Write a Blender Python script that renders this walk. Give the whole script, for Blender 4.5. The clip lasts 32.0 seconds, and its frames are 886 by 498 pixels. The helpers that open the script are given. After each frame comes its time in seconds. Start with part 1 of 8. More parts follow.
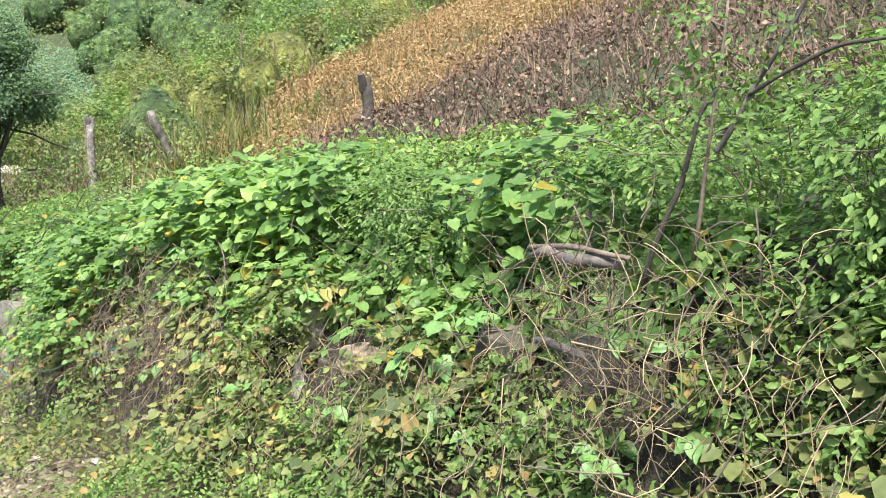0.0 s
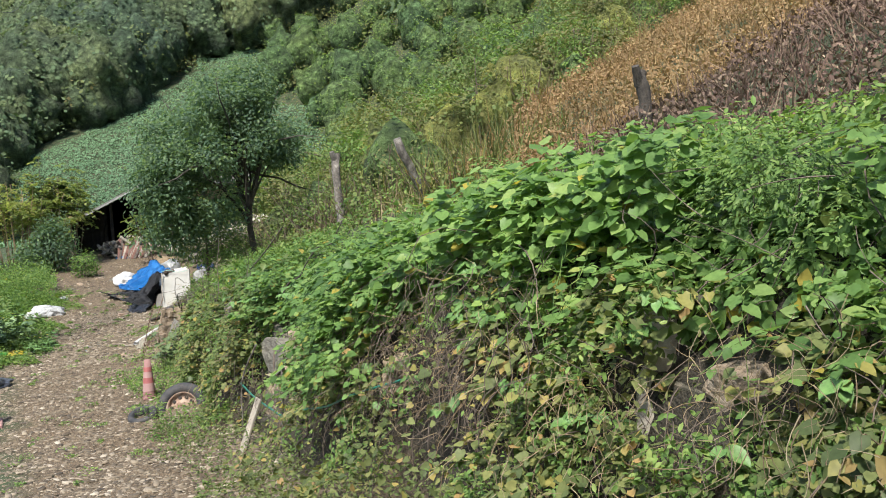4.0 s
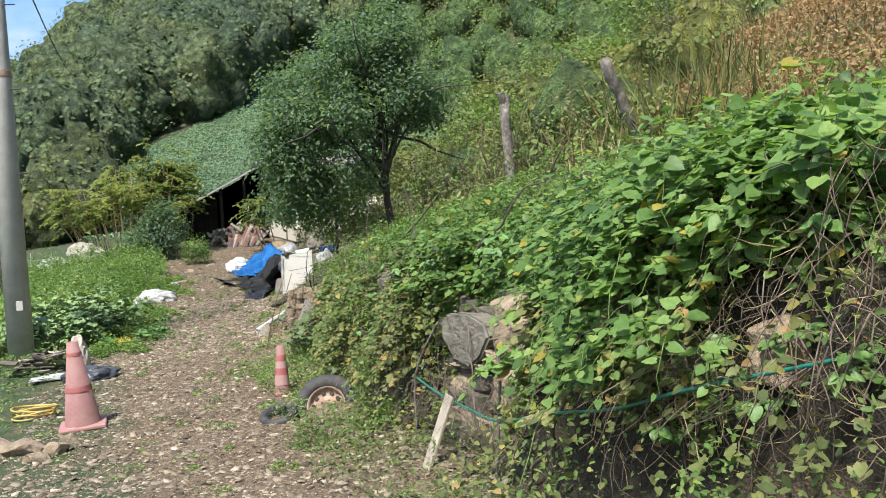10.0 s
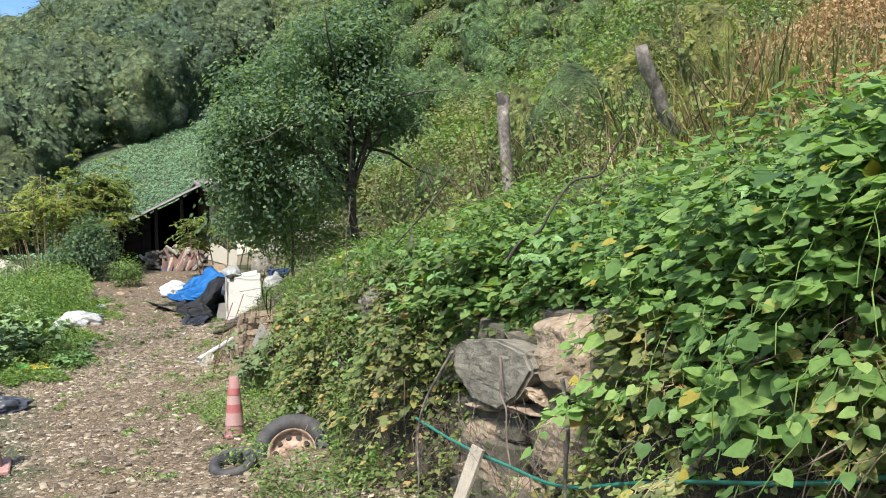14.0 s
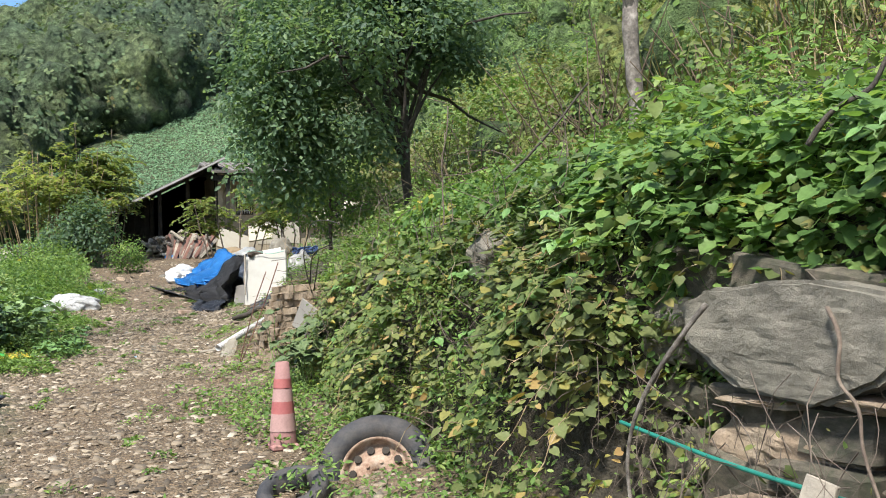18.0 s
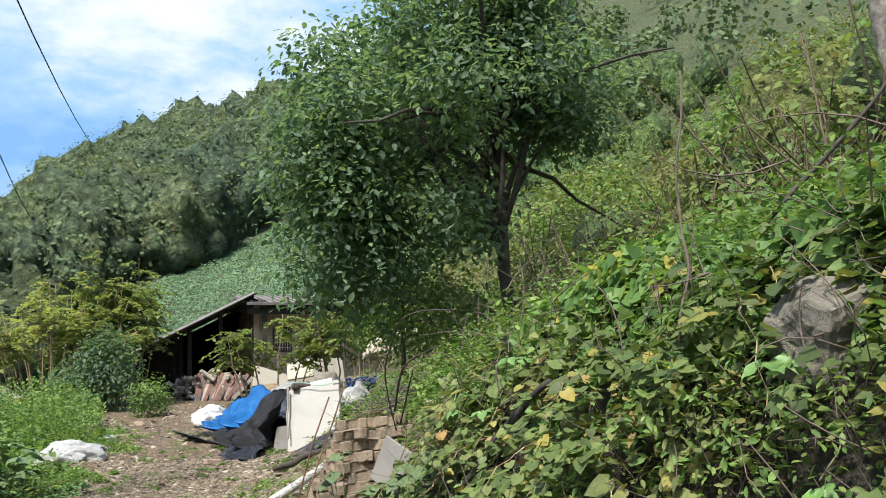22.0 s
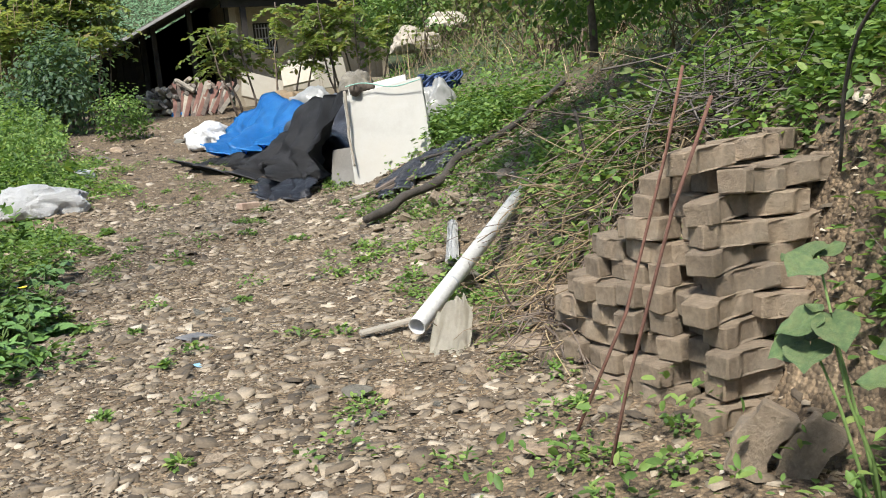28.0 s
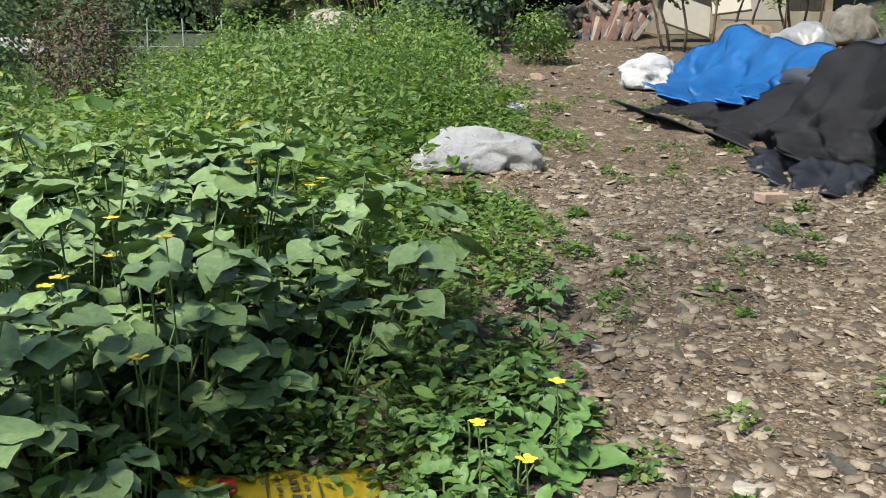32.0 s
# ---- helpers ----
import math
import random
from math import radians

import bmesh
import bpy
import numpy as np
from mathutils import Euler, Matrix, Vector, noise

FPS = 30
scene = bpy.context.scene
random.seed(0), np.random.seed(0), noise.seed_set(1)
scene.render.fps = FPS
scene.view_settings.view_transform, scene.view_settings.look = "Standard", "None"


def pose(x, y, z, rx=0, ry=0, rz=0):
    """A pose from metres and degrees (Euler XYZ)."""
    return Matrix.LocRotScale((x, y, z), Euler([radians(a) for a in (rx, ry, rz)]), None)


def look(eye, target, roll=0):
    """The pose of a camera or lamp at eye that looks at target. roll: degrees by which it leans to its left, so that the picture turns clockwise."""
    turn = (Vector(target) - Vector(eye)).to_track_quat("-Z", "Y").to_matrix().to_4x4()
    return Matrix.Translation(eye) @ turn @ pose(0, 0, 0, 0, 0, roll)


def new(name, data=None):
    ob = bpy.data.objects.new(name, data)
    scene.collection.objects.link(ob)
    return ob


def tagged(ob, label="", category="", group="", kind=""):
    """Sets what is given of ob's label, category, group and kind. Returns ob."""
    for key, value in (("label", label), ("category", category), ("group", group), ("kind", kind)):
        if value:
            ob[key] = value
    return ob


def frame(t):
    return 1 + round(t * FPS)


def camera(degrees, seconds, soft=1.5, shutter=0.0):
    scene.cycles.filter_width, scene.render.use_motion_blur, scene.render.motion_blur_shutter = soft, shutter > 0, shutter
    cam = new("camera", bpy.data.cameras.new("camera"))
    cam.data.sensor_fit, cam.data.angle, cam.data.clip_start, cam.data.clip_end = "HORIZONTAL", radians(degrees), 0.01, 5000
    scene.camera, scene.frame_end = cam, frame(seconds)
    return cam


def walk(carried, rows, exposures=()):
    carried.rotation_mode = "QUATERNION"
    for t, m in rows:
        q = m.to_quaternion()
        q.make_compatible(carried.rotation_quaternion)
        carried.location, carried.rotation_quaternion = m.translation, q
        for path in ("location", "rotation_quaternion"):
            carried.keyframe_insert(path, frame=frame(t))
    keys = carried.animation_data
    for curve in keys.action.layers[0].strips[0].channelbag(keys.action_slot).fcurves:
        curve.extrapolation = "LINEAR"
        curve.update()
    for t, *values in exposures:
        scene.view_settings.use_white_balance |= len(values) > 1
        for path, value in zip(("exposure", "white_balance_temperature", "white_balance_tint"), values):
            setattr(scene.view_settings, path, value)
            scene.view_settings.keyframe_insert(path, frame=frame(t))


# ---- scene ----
cam = camera(52.8, 32.0, 1.0)
METRES, EYE, TILT, LEAN, TURN = 21.0, 1.35, -5.0, 0.0, -38.8
ROWS = [
    (0.0, 0.0, 0.0, 0.0, 0.0, 0.0, -0.0),
    (0.5, -0.0002, -0.0037, -0.0001, 2.67, 0.85, 0.26),
    (1.0, -0.0037, 0.0033, -0.0017, 6.03, 1.77, 0.67),
    (1.5, -0.0084, 0.0123, -0.0031, 8.27, 2.22, 0.89),
    (2.0, -0.0166, 0.0189, -0.0044, 9.47, 2.02, 1.79),
    (2.5, -0.0233, 0.0235, -0.0052, 11.9, 1.46, 2.44),
    (3.0, -0.0273, 0.0318, -0.007, 13.45, 2.09, 3.0),
    (3.5, -0.0319, 0.0404, -0.0073, 13.51, 3.02, 2.87),
    (5.5, -0.0624, 0.0808, -0.0135, 15.54, 0.28, 2.81),
    (6.0, -0.0732, 0.0886, -0.0145, 15.64, 0.13, 3.73),
    (6.5, -0.0818, 0.0985, -0.0165, 16.26, 2.69, 3.44),
    (7.0, -0.0888, 0.107, -0.016, 14.35, 5.88, 2.27),
    (7.5, -0.1, 0.1161, -0.0158, 13.71, 8.08, 1.51),
    (8.0, -0.1086, 0.1271, -0.0187, 16.56, 7.52, 1.06),
    (8.5, -0.1168, 0.1426, -0.0201, 19.02, 5.76, 1.2),
    (9.0, -0.127, 0.1551, -0.0225, 18.32, 4.51, 2.73),
    (9.5, -0.1363, 0.168, -0.0248, 19.36, 3.84, 2.95),
    (10.0, -0.1451, 0.1803, -0.0259, 19.72, 3.15, 2.13),
    (10.5, -0.1566, 0.1887, -0.0274, 16.84, 2.67, 2.11),
    (11.0, -0.1645, 0.1959, -0.0294, 15.25, 2.88, 1.78),
    (11.5, -0.17, 0.2067, -0.0304, 12.16, 0.52, 2.08),
    (12.0, -0.1726, 0.2127, -0.0304, 12.25, 0.93, 1.38),
    (12.5, -0.1785, 0.2213, -0.0305, 12.44, 3.32, 0.19),
    (13.0, -0.1858, 0.2305, -0.0304, 14.64, 4.21, -0.09),
    (13.5, -0.1949, 0.2428, -0.0306, 16.23, 5.42, -0.0),
    (15.5, -0.2339, 0.2902, -0.0368, 10.66, 4.85, 2.39),
    (16.0, -0.2439, 0.3058, -0.0376, 10.95, 4.92, 2.5),
    (16.5, -0.2558, 0.3237, -0.0394, 13.43, 4.98, 0.71),
    (17.0, -0.2689, 0.34, -0.0416, 14.2, 4.36, 0.43),
    (17.5, -0.2784, 0.3565, -0.0433, 15.27, 5.27, 0.64),
    (18.0, -0.2884, 0.374, -0.0436, 15.31, 5.77, 0.28),
    (18.5, -0.2997, 0.3891, -0.0453, 13.8, 6.09, 1.12),
    (19.0, -0.3105, 0.4063, -0.0469, 16.21, 7.97, 0.92),
    (19.5, -0.3211, 0.4257, -0.046, 16.66, 9.08, 0.78),
    (20.0, -0.3313, 0.444, -0.0448, 13.09, 9.13, 1.69),
    (20.5, -0.3394, 0.4626, -0.0443, 12.8, 11.22, 0.94),
    (21.0, -0.3491, 0.4773, -0.0427, 14.82, 13.16, 0.69),
    (21.5, -0.3601, 0.4913, -0.0412, 15.22, 14.45, 1.55),
    (22.0, -0.3671, 0.508, -0.0403, 17.54, 15.08, 1.01),
    (22.5, -0.3732, 0.5235, -0.0383, 19.18, 13.55, 0.99),
    (23.0, -0.3833, 0.5386, -0.0372, 18.49, 12.98, 1.97),
    (23.5, -0.3931, 0.5546, -0.0357, 19.06, 12.63, 2.23),
    (24.0, -0.4057, 0.5718, -0.0323, 21.92, 11.68, 1.62),
    (24.5, -0.4203, 0.585, -0.0316, 20.71, 9.36, 2.28),
    (25.0, -0.43, 0.6003, -0.0307, 22.16, 8.14, 3.04),
    (25.5, -0.4411, 0.6157, -0.0272, 23.87, 6.32, 3.29),
    (26.0, -0.4544, 0.6286, -0.025, 22.2, 4.63, 4.12),
    (26.5, -0.4675, 0.6411, -0.0246, 22.0, 2.71, 4.07),
    (28.5, -0.5159, 0.6861, -0.0158, 13.43, -5.89, 3.21),
    (29.0, -0.5269, 0.6995, -0.0146, 13.09, -7.63, 2.56),
    (29.5, -0.5402, 0.7121, -0.0117, 16.27, -9.18, 2.84),
    (30.0, -0.5545, 0.7255, -0.0108, 21.33, -8.46, 2.06),
    (30.5, -0.5703, 0.7347, -0.008, 26.48, -8.44, 0.97),
    (31.0, -0.5863, 0.7416, -0.0038, 28.31, -9.3, 1.02),
    (31.5, -0.5992, 0.7521, -0.0029, 31.65, -9.12, -1.16),
    (32.0, -0.6103, 0.7576, -0.0003, 36.86, -8.59, -3.08),
]
EXPOSURES = [(0, 1.72), (1.0, 1.5), (2, 1.08), (3.5, 0.99), (6, 0.96), (9, 1.0), (12, 1.17), (16, 1.16), (21, 1.12), (23, 0.98), (25, 1.1), (28, 0.98), (30, 0.93), (31, 0.8), (32, 0.78)]
walk(cam, [(t, pose(0, 0, EYE, TILT, LEAN, TURN) @ pose(METRES * x, METRES * y, METRES * z, 90 + pitch, roll, yaw)) for t, x, y, z, yaw, pitch, roll in ROWS], EXPOSURES)

scene.view_settings.exposure = 1.0

# ---- world, sun, exposure ----
world = bpy.data.worlds.new("sky")
scene.world = world
world.use_nodes = True
wn = world.node_tree.nodes
sky = wn.new("ShaderNodeTexSky")
sky.sky_type = "NISHITA"
sky.sun_disc = False
sky.sun_elevation = radians(52)
sky.sun_rotation = radians(223)
wn["Background"].inputs["Strength"].default_value = 0.085
world.node_tree.links.new(sky.outputs["Color"], wn["Background"].inputs["Color"])
sun = new("sun", bpy.data.lights.new("sun", "SUN"))
sun.data.energy, sun.data.angle, sun.data.color = 3.7, radians(10), (1.0, 0.97, 0.91)
sun.matrix_world = look((0, 0, 60), (27, 29, 0))
# from behind and left of the walker, high up

SKY_GLOW = 0.58

# ---- terrain ----
ROAD_Y = [-60, -10, 0, 2.4, 4.2, 6.2, 8.1, 10.6, 13.8, 16.2, 18.3, 20.4, 22.5, 26.3, 34, 42, 60]
ROAD_Z = [1.5, 0.9, 0.1, -0.36, -0.65, -0.96, -1.25, -1.62, -1.70, -1.62, -1.52, -1.42, -1.30, -0.98, -0.30, 0.40, 1.2]
BANK_Y = [-60, 0, 4, 6.5, 9, 11, 14, 17, 19.5, 22, 24, 34, 38]
BANK_H = [0.9, 0.95, 1.2, 1.65, 1.85, 1.85, 1.75, 1.5, 1.05, 0.6, 0.3, 0.2, 0.2]
FOOT_Y = [-60, 0, 10.7, 11.2, 13.2, 13.7, 18, 21, 26, 33, 37, 60]
FOOT_X = [2.45, 2.45, 2.42, 2.8, 2.8, 2.42, 2.4, 2.5, 3.3, 4.6, 9.0, 10.0]
RIDGE_A = [-180, -110, -80, -50, -30, -12, -2, 6, 14, 25, 45, 90, 180]
RIDGE_E = [6, 18, 27, 29, 25.0, 18.4, 14.4, 8.7, 3.4, 2.8, 3.0, 3.5, 6]


def smooth(t):
    t = np.clip(t, 0, 1)
    return t * t * (3 - 2 * t)


def lumps(x, y, size, seed=0):
    """A cheap smooth noise from crossed waves, about -1 to 1."""
    x, y = np.asarray(x, float) / size, np.asarray(y, float) / size
    s = seed * 1.7
    return (np.sin(2.1 * x + 1.3 * y + s) + np.sin(-1.2 * x + 2.6 * y + 2.1 * s + 1) + np.sin(3.9 * x - 2.2 * y + s * 0.6 + 2) * 0.7
            + np.sin(1.7 * x + 4.4 * y + 3 * s) * 0.6 + np.sin(6.3 * x + 5.1 * y + s) * 0.35) / 2.6


def ground_z(x, y):
    x, y = np.asarray(x, float), np.asarray(y, float)
    g = np.interp(y, ROAD_Y, ROAD_Z)
    foot, high = np.interp(y, FOOT_Y, FOOT_X), np.interp(y, BANK_Y, BANK_H)
    left = np.clip(-1.2 - x, 0, 400)
    near = g - 0.06 * np.clip(left, 0, 5) - 0.02 * np.clip(left - 5, 0, 60) + 0.03 * lumps(x, y, 1.1) + 0.015 * lumps(x, y, 0.35, 3)
    over = x - foot
    near = near + high * smooth(over / 0.75) + 0.36 * np.clip(over - 0.6, 0, 3) + 0.47 * np.clip(over - 3.6, 0, 200) + 0.12 * smooth((over + 0.9) / 0.9)
    near = near + 0.12 * lumps(x, y, 2.3, 5) * smooth((over - 0.8) / 2)
    d, az = np.hypot(x, y - 10), np.degrees(np.arctan2(-x, y - 10))
    top = np.tan(np.radians(np.interp(az, RIDGE_A, RIDGE_E))) * 135
    far = top * np.clip((d - 44) / 91, 0, 1) ** 0.9 + 0.02 * np.clip(d - 135, 0, 900) - 1.0
    far = far + (1.6 * lumps(x, y, 17, 2)) * smooth((d - 50) / 40)
    w = smooth((d - 40) / 12)
    return near * (1 - w) + np.maximum(near * 0.9, far) * w


# ---- materials ----
def nodes_of(name):
    m = bpy.data.materials.new(name)
    m.use_nodes = True
    t = m.node_tree
    return m, t, t.nodes["Principled BSDF"]


def link(t, a, b):
    t.links.new(a, b)


def ramp(t, fac, stops):
    r = t.nodes.new("ShaderNodeValToRGB")
    e = r.color_ramp.elements
    while len(e) < len(stops):
        e.new(0.5)
    for k, (p, c) in zip(e, stops):
        k.position, k.color = p, (*c, 1)
    if fac is not None:
        link(t, fac, r.inputs["Fac"])
    return r.outputs["Color"]


def noise_tex(t, scale, detail=4, rough=0.6, coord=None):
    n = t.nodes.new("ShaderNodeTexNoise")
    n.inputs["Scale"].default_value, n.inputs["Detail"].default_value, n.inputs["Roughness"].default_value = scale, detail, rough
    if coord is not None:
        link(t, coord, n.inputs["Vector"])
    return n.outputs["Fac"]


def mix(t, fac, a, b, kind="MIX"):
    m = t.nodes.new("ShaderNodeMix")
    m.data_type, m.blend_type = "RGBA", kind
    for val, i in ((fac, 0), (a, 6), (b, 7)):
        if isinstance(val, (int, float)):
            m.inputs[i].default_value = val
        elif isinstance(val, tuple):
            m.inputs[i].default_value = (*val, 1)
        else:
            link(t, val, m.inputs[i])
    return m.outputs[2]


def bump(t, b, height, strength, distance=0.02):
    n = t.nodes.new("ShaderNodeBump")
    n.inputs["Strength"].default_value, n.inputs["Distance"].default_value = strength, distance
    link(t, height, n.inputs["Height"])
    link(t, n.outputs["Normal"], b.inputs["Normal"])


def surface(name, colours, scale=6, rough=0.8, metal=0.0, relief=0.4, fine=60, dirt=0.0, dirt_colour=(0.1, 0.08, 0.06), distance=0.01, spread=(0.3, 0.7), speck=0.5):
    """A matt or glossy solid with two scales of variation and, by object, a slight change of tone."""
    m, t, b = nodes_of(name)
    co = t.nodes.new("ShaderNodeTexCoord").outputs["Object"]
    broad, grain = noise_tex(t, scale, 6, 0.65, co), noise_tex(t, fine, 7, 0.75, co)
    n = len(colours)
    c = ramp(t, broad, [(spread[0] + (spread[1] - spread[0]) * i / max(1, n - 1), k) for i, k in enumerate(colours)])
    info = t.nodes.new("ShaderNodeObjectInfo").outputs["Random"]
    c = mix(t, 0.55, c, ramp(t, info, [(0, (0.62, 0.62, 0.62)), (1, (1.25, 1.22, 1.18))]), "MULTIPLY")
    c = mix(t, speck, c, ramp(t, grain, [(0.3, (0.6, 0.6, 0.6)), (0.7, (1.25, 1.25, 1.25))]), "MULTIPLY")
    if dirt:
        mask = ramp(t, noise_tex(t, scale * 0.6, 6, 0.7, co), [(0.45, (0, 0, 0)), (0.65, (dirt, dirt, dirt))])
        c = mix(t, mask, c, dirt_colour)
    link(t, c, b.inputs["Base Color"])
    b.inputs["Roughness"].default_value, b.inputs["Metallic"].default_value = rough, metal
    bump(t, b, grain, relief, distance)
    return m


def leaf_material(name, stops, rough=0.5, glow=0.3, patch=0.5, fine=45, dry=None, gloss=0.22):
    """Leaves: tone by leaf, by patch of plants, and along the blade; some light comes through."""
    m, t, b = nodes_of(name)
    geo = t.nodes.new("ShaderNodeNewGeometry")
    co = t.nodes.new("ShaderNodeTexCoord").outputs["Object"]
    c = ramp(t, geo.outputs["Random Per Island"], stops)
    c = mix(t, 0.75, c, ramp(t, noise_tex(t, patch, 3, 0.6, co), [(0.32, (0.62, 0.66, 0.6)), (0.68, (1.3, 1.22, 1.1))]), "MULTIPLY")
    c = mix(t, 0.5, c, ramp(t, noise_tex(t, fine, 2, 0.5, co), [(0.3, (0.7, 0.72, 0.66)), (0.7, (1.2, 1.2, 1.16))]), "MULTIPLY")
    if dry:
        c = mix(t, ramp(t, noise_tex(t, .45, 5, .65, co), [(.47, (0, 0, 0)), (.62, (.75, .75, .75))]), c, dry)
    link(t, c, b.inputs["Base Color"])
    b.inputs["Roughness"].default_value = rough
    b.inputs["Specular IOR Level"].default_value = gloss
    tr = t.nodes.new("ShaderNodeBsdfTranslucent")
    link(t, mix(t, 1.0, c, (1.15, 1.15, 0.6), "MULTIPLY"), tr.inputs["Color"])
    ms = t.nodes.new("ShaderNodeMixShader")
    ms.inputs[0].default_value = glow
    link(t, b.outputs[0], ms.inputs[1])
    link(t, tr.outputs[0], ms.inputs[2])
    link(t, ms.outputs[0], t.nodes["Material Output"].inputs["Surface"])
    return m


G = lambda r, g, b: (r, g, b)
LEAF_VINE = leaf_material("vine_leaf", [(0, G(.09, .17, .058)), (.35, G(.15, .27, .087)), (.75, G(.22, .36, .118)), (.965, G(.29, .405, .14)), (.985, G(.43, .36, .08))], 0.42, .48)
LEAF_PALE = leaf_material("pale_vine_leaf", [(0, G(.085, .115, .05)), (.4, G(.145, .175, .07)), (.75, G(.21, .235, .09)), (.9, G(.31, .28, .09)), (.97, G(.36, .24, .11))], 0.5)
LEAF_WEED = leaf_material("weed_leaf", [(0, G(.082, .15, .048)), (.5, G(.155, .265, .078)), (.85, G(.225, .345, .105)), (1, G(.3, .385, .13))], 0.5, .4)
LEAF_SCRUB = leaf_material("scrub_leaf", [(0, G(.12, .175, .058)), (.5, G(.165, .222, .072)), (.9, G(.205, .255, .086)), (1, G(.25, .225, .10))], 0.6, 0.32, .3, 45, (.20, .165, .075))
LEAF_OLIVE = leaf_material("olive_leaf", [(0, G(.10, .14, .055)), (.5, G(.15, .195, .08)), (.9, G(.20, .24, .10)), (1, G(.26, .22, .11))], 0.65, 0.3, 0.35)
LEAF_DULL = leaf_material("dull_vine_leaf", [(0, G(.085, .125, .05)), (.4, G(.135, .19, .072)), (.8, G(.19, .25, .092)), (.96, G(.25, .29, .10)), (.985, G(.4, .33, .09))], 0.42, .4)
LEAF_DRAB = leaf_material("drab_leaf", [(0, G(.18, .235, .095)), (.5, G(.26, .325, .13)), (.88, G(.33, .375, .155)), (1, G(.36, .28, .17))], 0.6, 0.6)
LEAF_SUMAC = leaf_material("sumac_leaf", [(0, G(.14, .2, .068)), (.5, G(.21, .28, .1)), (.9, G(.29, .34, .13)), (1, G(.36, .28, .14))], 0.55, 0.5)
LEAF_DARK = leaf_material("dark_tree_leaf", [(0, G(.1, .17, .125)), (.5, G(.14, .225, .15)), (.85, G(.185, .28, .17)), (1, G(.25, .35, .18))], 0.5, 0.55, gloss=.3)
LEAF_WOOD = leaf_material("wood_leaf", [(0, G(.085, .135, .08)), (.5, G(.118, .178, .1)), (.9, G(.155, .215, .115)), (1, G(.185, .235, .12))], 0.8, 0.25, 0.12, 1.2)
LEAF_MINT = leaf_material("slope_leaf", [(0, G(.09, .17, .1)), (.5, G(.14, .25, .148)), (1, G(.195, .32, .195))], 0.6, 0.2, 0.12, 2.5)
LEAF_BEAN = leaf_material("bean_leaf", [(0, G(.13, .21, .075)), (.5, G(.205, .305, .11)), (.9, G(.275, .38, .145)), (.97, G(.33, .36, .12))], 0.45)
LEAF_DRY = leaf_material("dry_leaf", [(0, G(.22, .135, .075)), (.5, G(.315, .205, .112)), (.85, G(.38, .265, .148)), (1, G(.45, .34, .19))], 0.8, 0.25)
LEAF_BROWN = leaf_material("withered_leaf", [(0, G(.085, .055, .05)), (.5, G(.155, .105, .09)), (.9, G(.22, .155, .12)), (1, G(.36, .29, .22))], 0.85, 0.1)
GRASS = leaf_material("grass_blade", [(0, G(.08, .17, .03)), (.5, G(.15, .27, .05)), (.85, G(.26, .32, .09)), (1, G(.38, .34, .15))], 0.6)
LEAF_ONE = surface("broad_leaf", [(.11, .19, .072), (.195, .295, .11), (.28, .38, .155)], 3.2, 0.45, relief=0.25, fine=9, distance=0.03, speck=.4)
GOURD_ONE = surface("gourd_leaf", [(.05, .095, .038), (.1, .16, .06), (.17, .225, .085)], 4, 0.5, relief=0.5, fine=26, distance=0.02, dirt=.25, dirt_colour=(.22, .2, .08), speck=.5)
FRESH_ONE = surface("fresh_leaf", [(.07, .15, .035), (.105, .205, .05), (.14, .255, .068)], 2.5, 0.5, relief=0.15, fine=9, distance=0.02, speck=.3)
STRAW = leaf_material("dry_stalk", [(0, G(.17, .12, .08)), (.5, G(.28, .21, .14)), (1, G(.42, .34, .23))], 0.85, 0.05)
TWIG = surface("twig_bark", [(.07, .05, .04), (.15, .115, .09), (.25, .2, .16)], 8, 0.9)
GREY_TWIG = surface("grey_twig", [(.07, .058, .05), (.14, .12, .105), (.24, .21, .185)], 9, 0.9)
BARK = surface("dark_bark", [(.035, .03, .025), (.09, .075, .06)], 14, 0.9, relief=0.8)
BIRCH = surface("mottled_bark", [(.05, .042, .036), (.16, .14, .12), (.36, .33, .29)], 11, 0.85, relief=0.8)
STONE = surface("wall_stone", [(.25, .18, .12), (.42, .32, .225), (.58, .47, .36)], 6, 0.9, relief=1.0, distance=0.03, fine=22, dirt=0.35, dirt_colour=(.14, .13, .09), speck=.75)
GREY_STONE = surface("grey_stone", [(.12, .11, .088), (.2, .182, .146), (.28, .255, .205)], 5, 0.85, relief=0.8, distance=0.02, fine=30, dirt=0.35, dirt_colour=(.08, .08, .06))
SLATE = surface("path_stone", [(.13, .1, .07), (.24, .187, .13), (.35, .28, .2)], 7, 0.85, relief=0.6)


# ---- building helpers ----
def mesh_of(name, verts, faces, material=None, soft=False):
    me = bpy.data.meshes.new(name)
    me.from_pydata([tuple(v) for v in verts], [], faces)
    if material:
        me.materials.append(material)
    if soft:
        me.polygons.foreach_set("use_smooth", [True] * len(me.polygons))
    me.update()
    return me


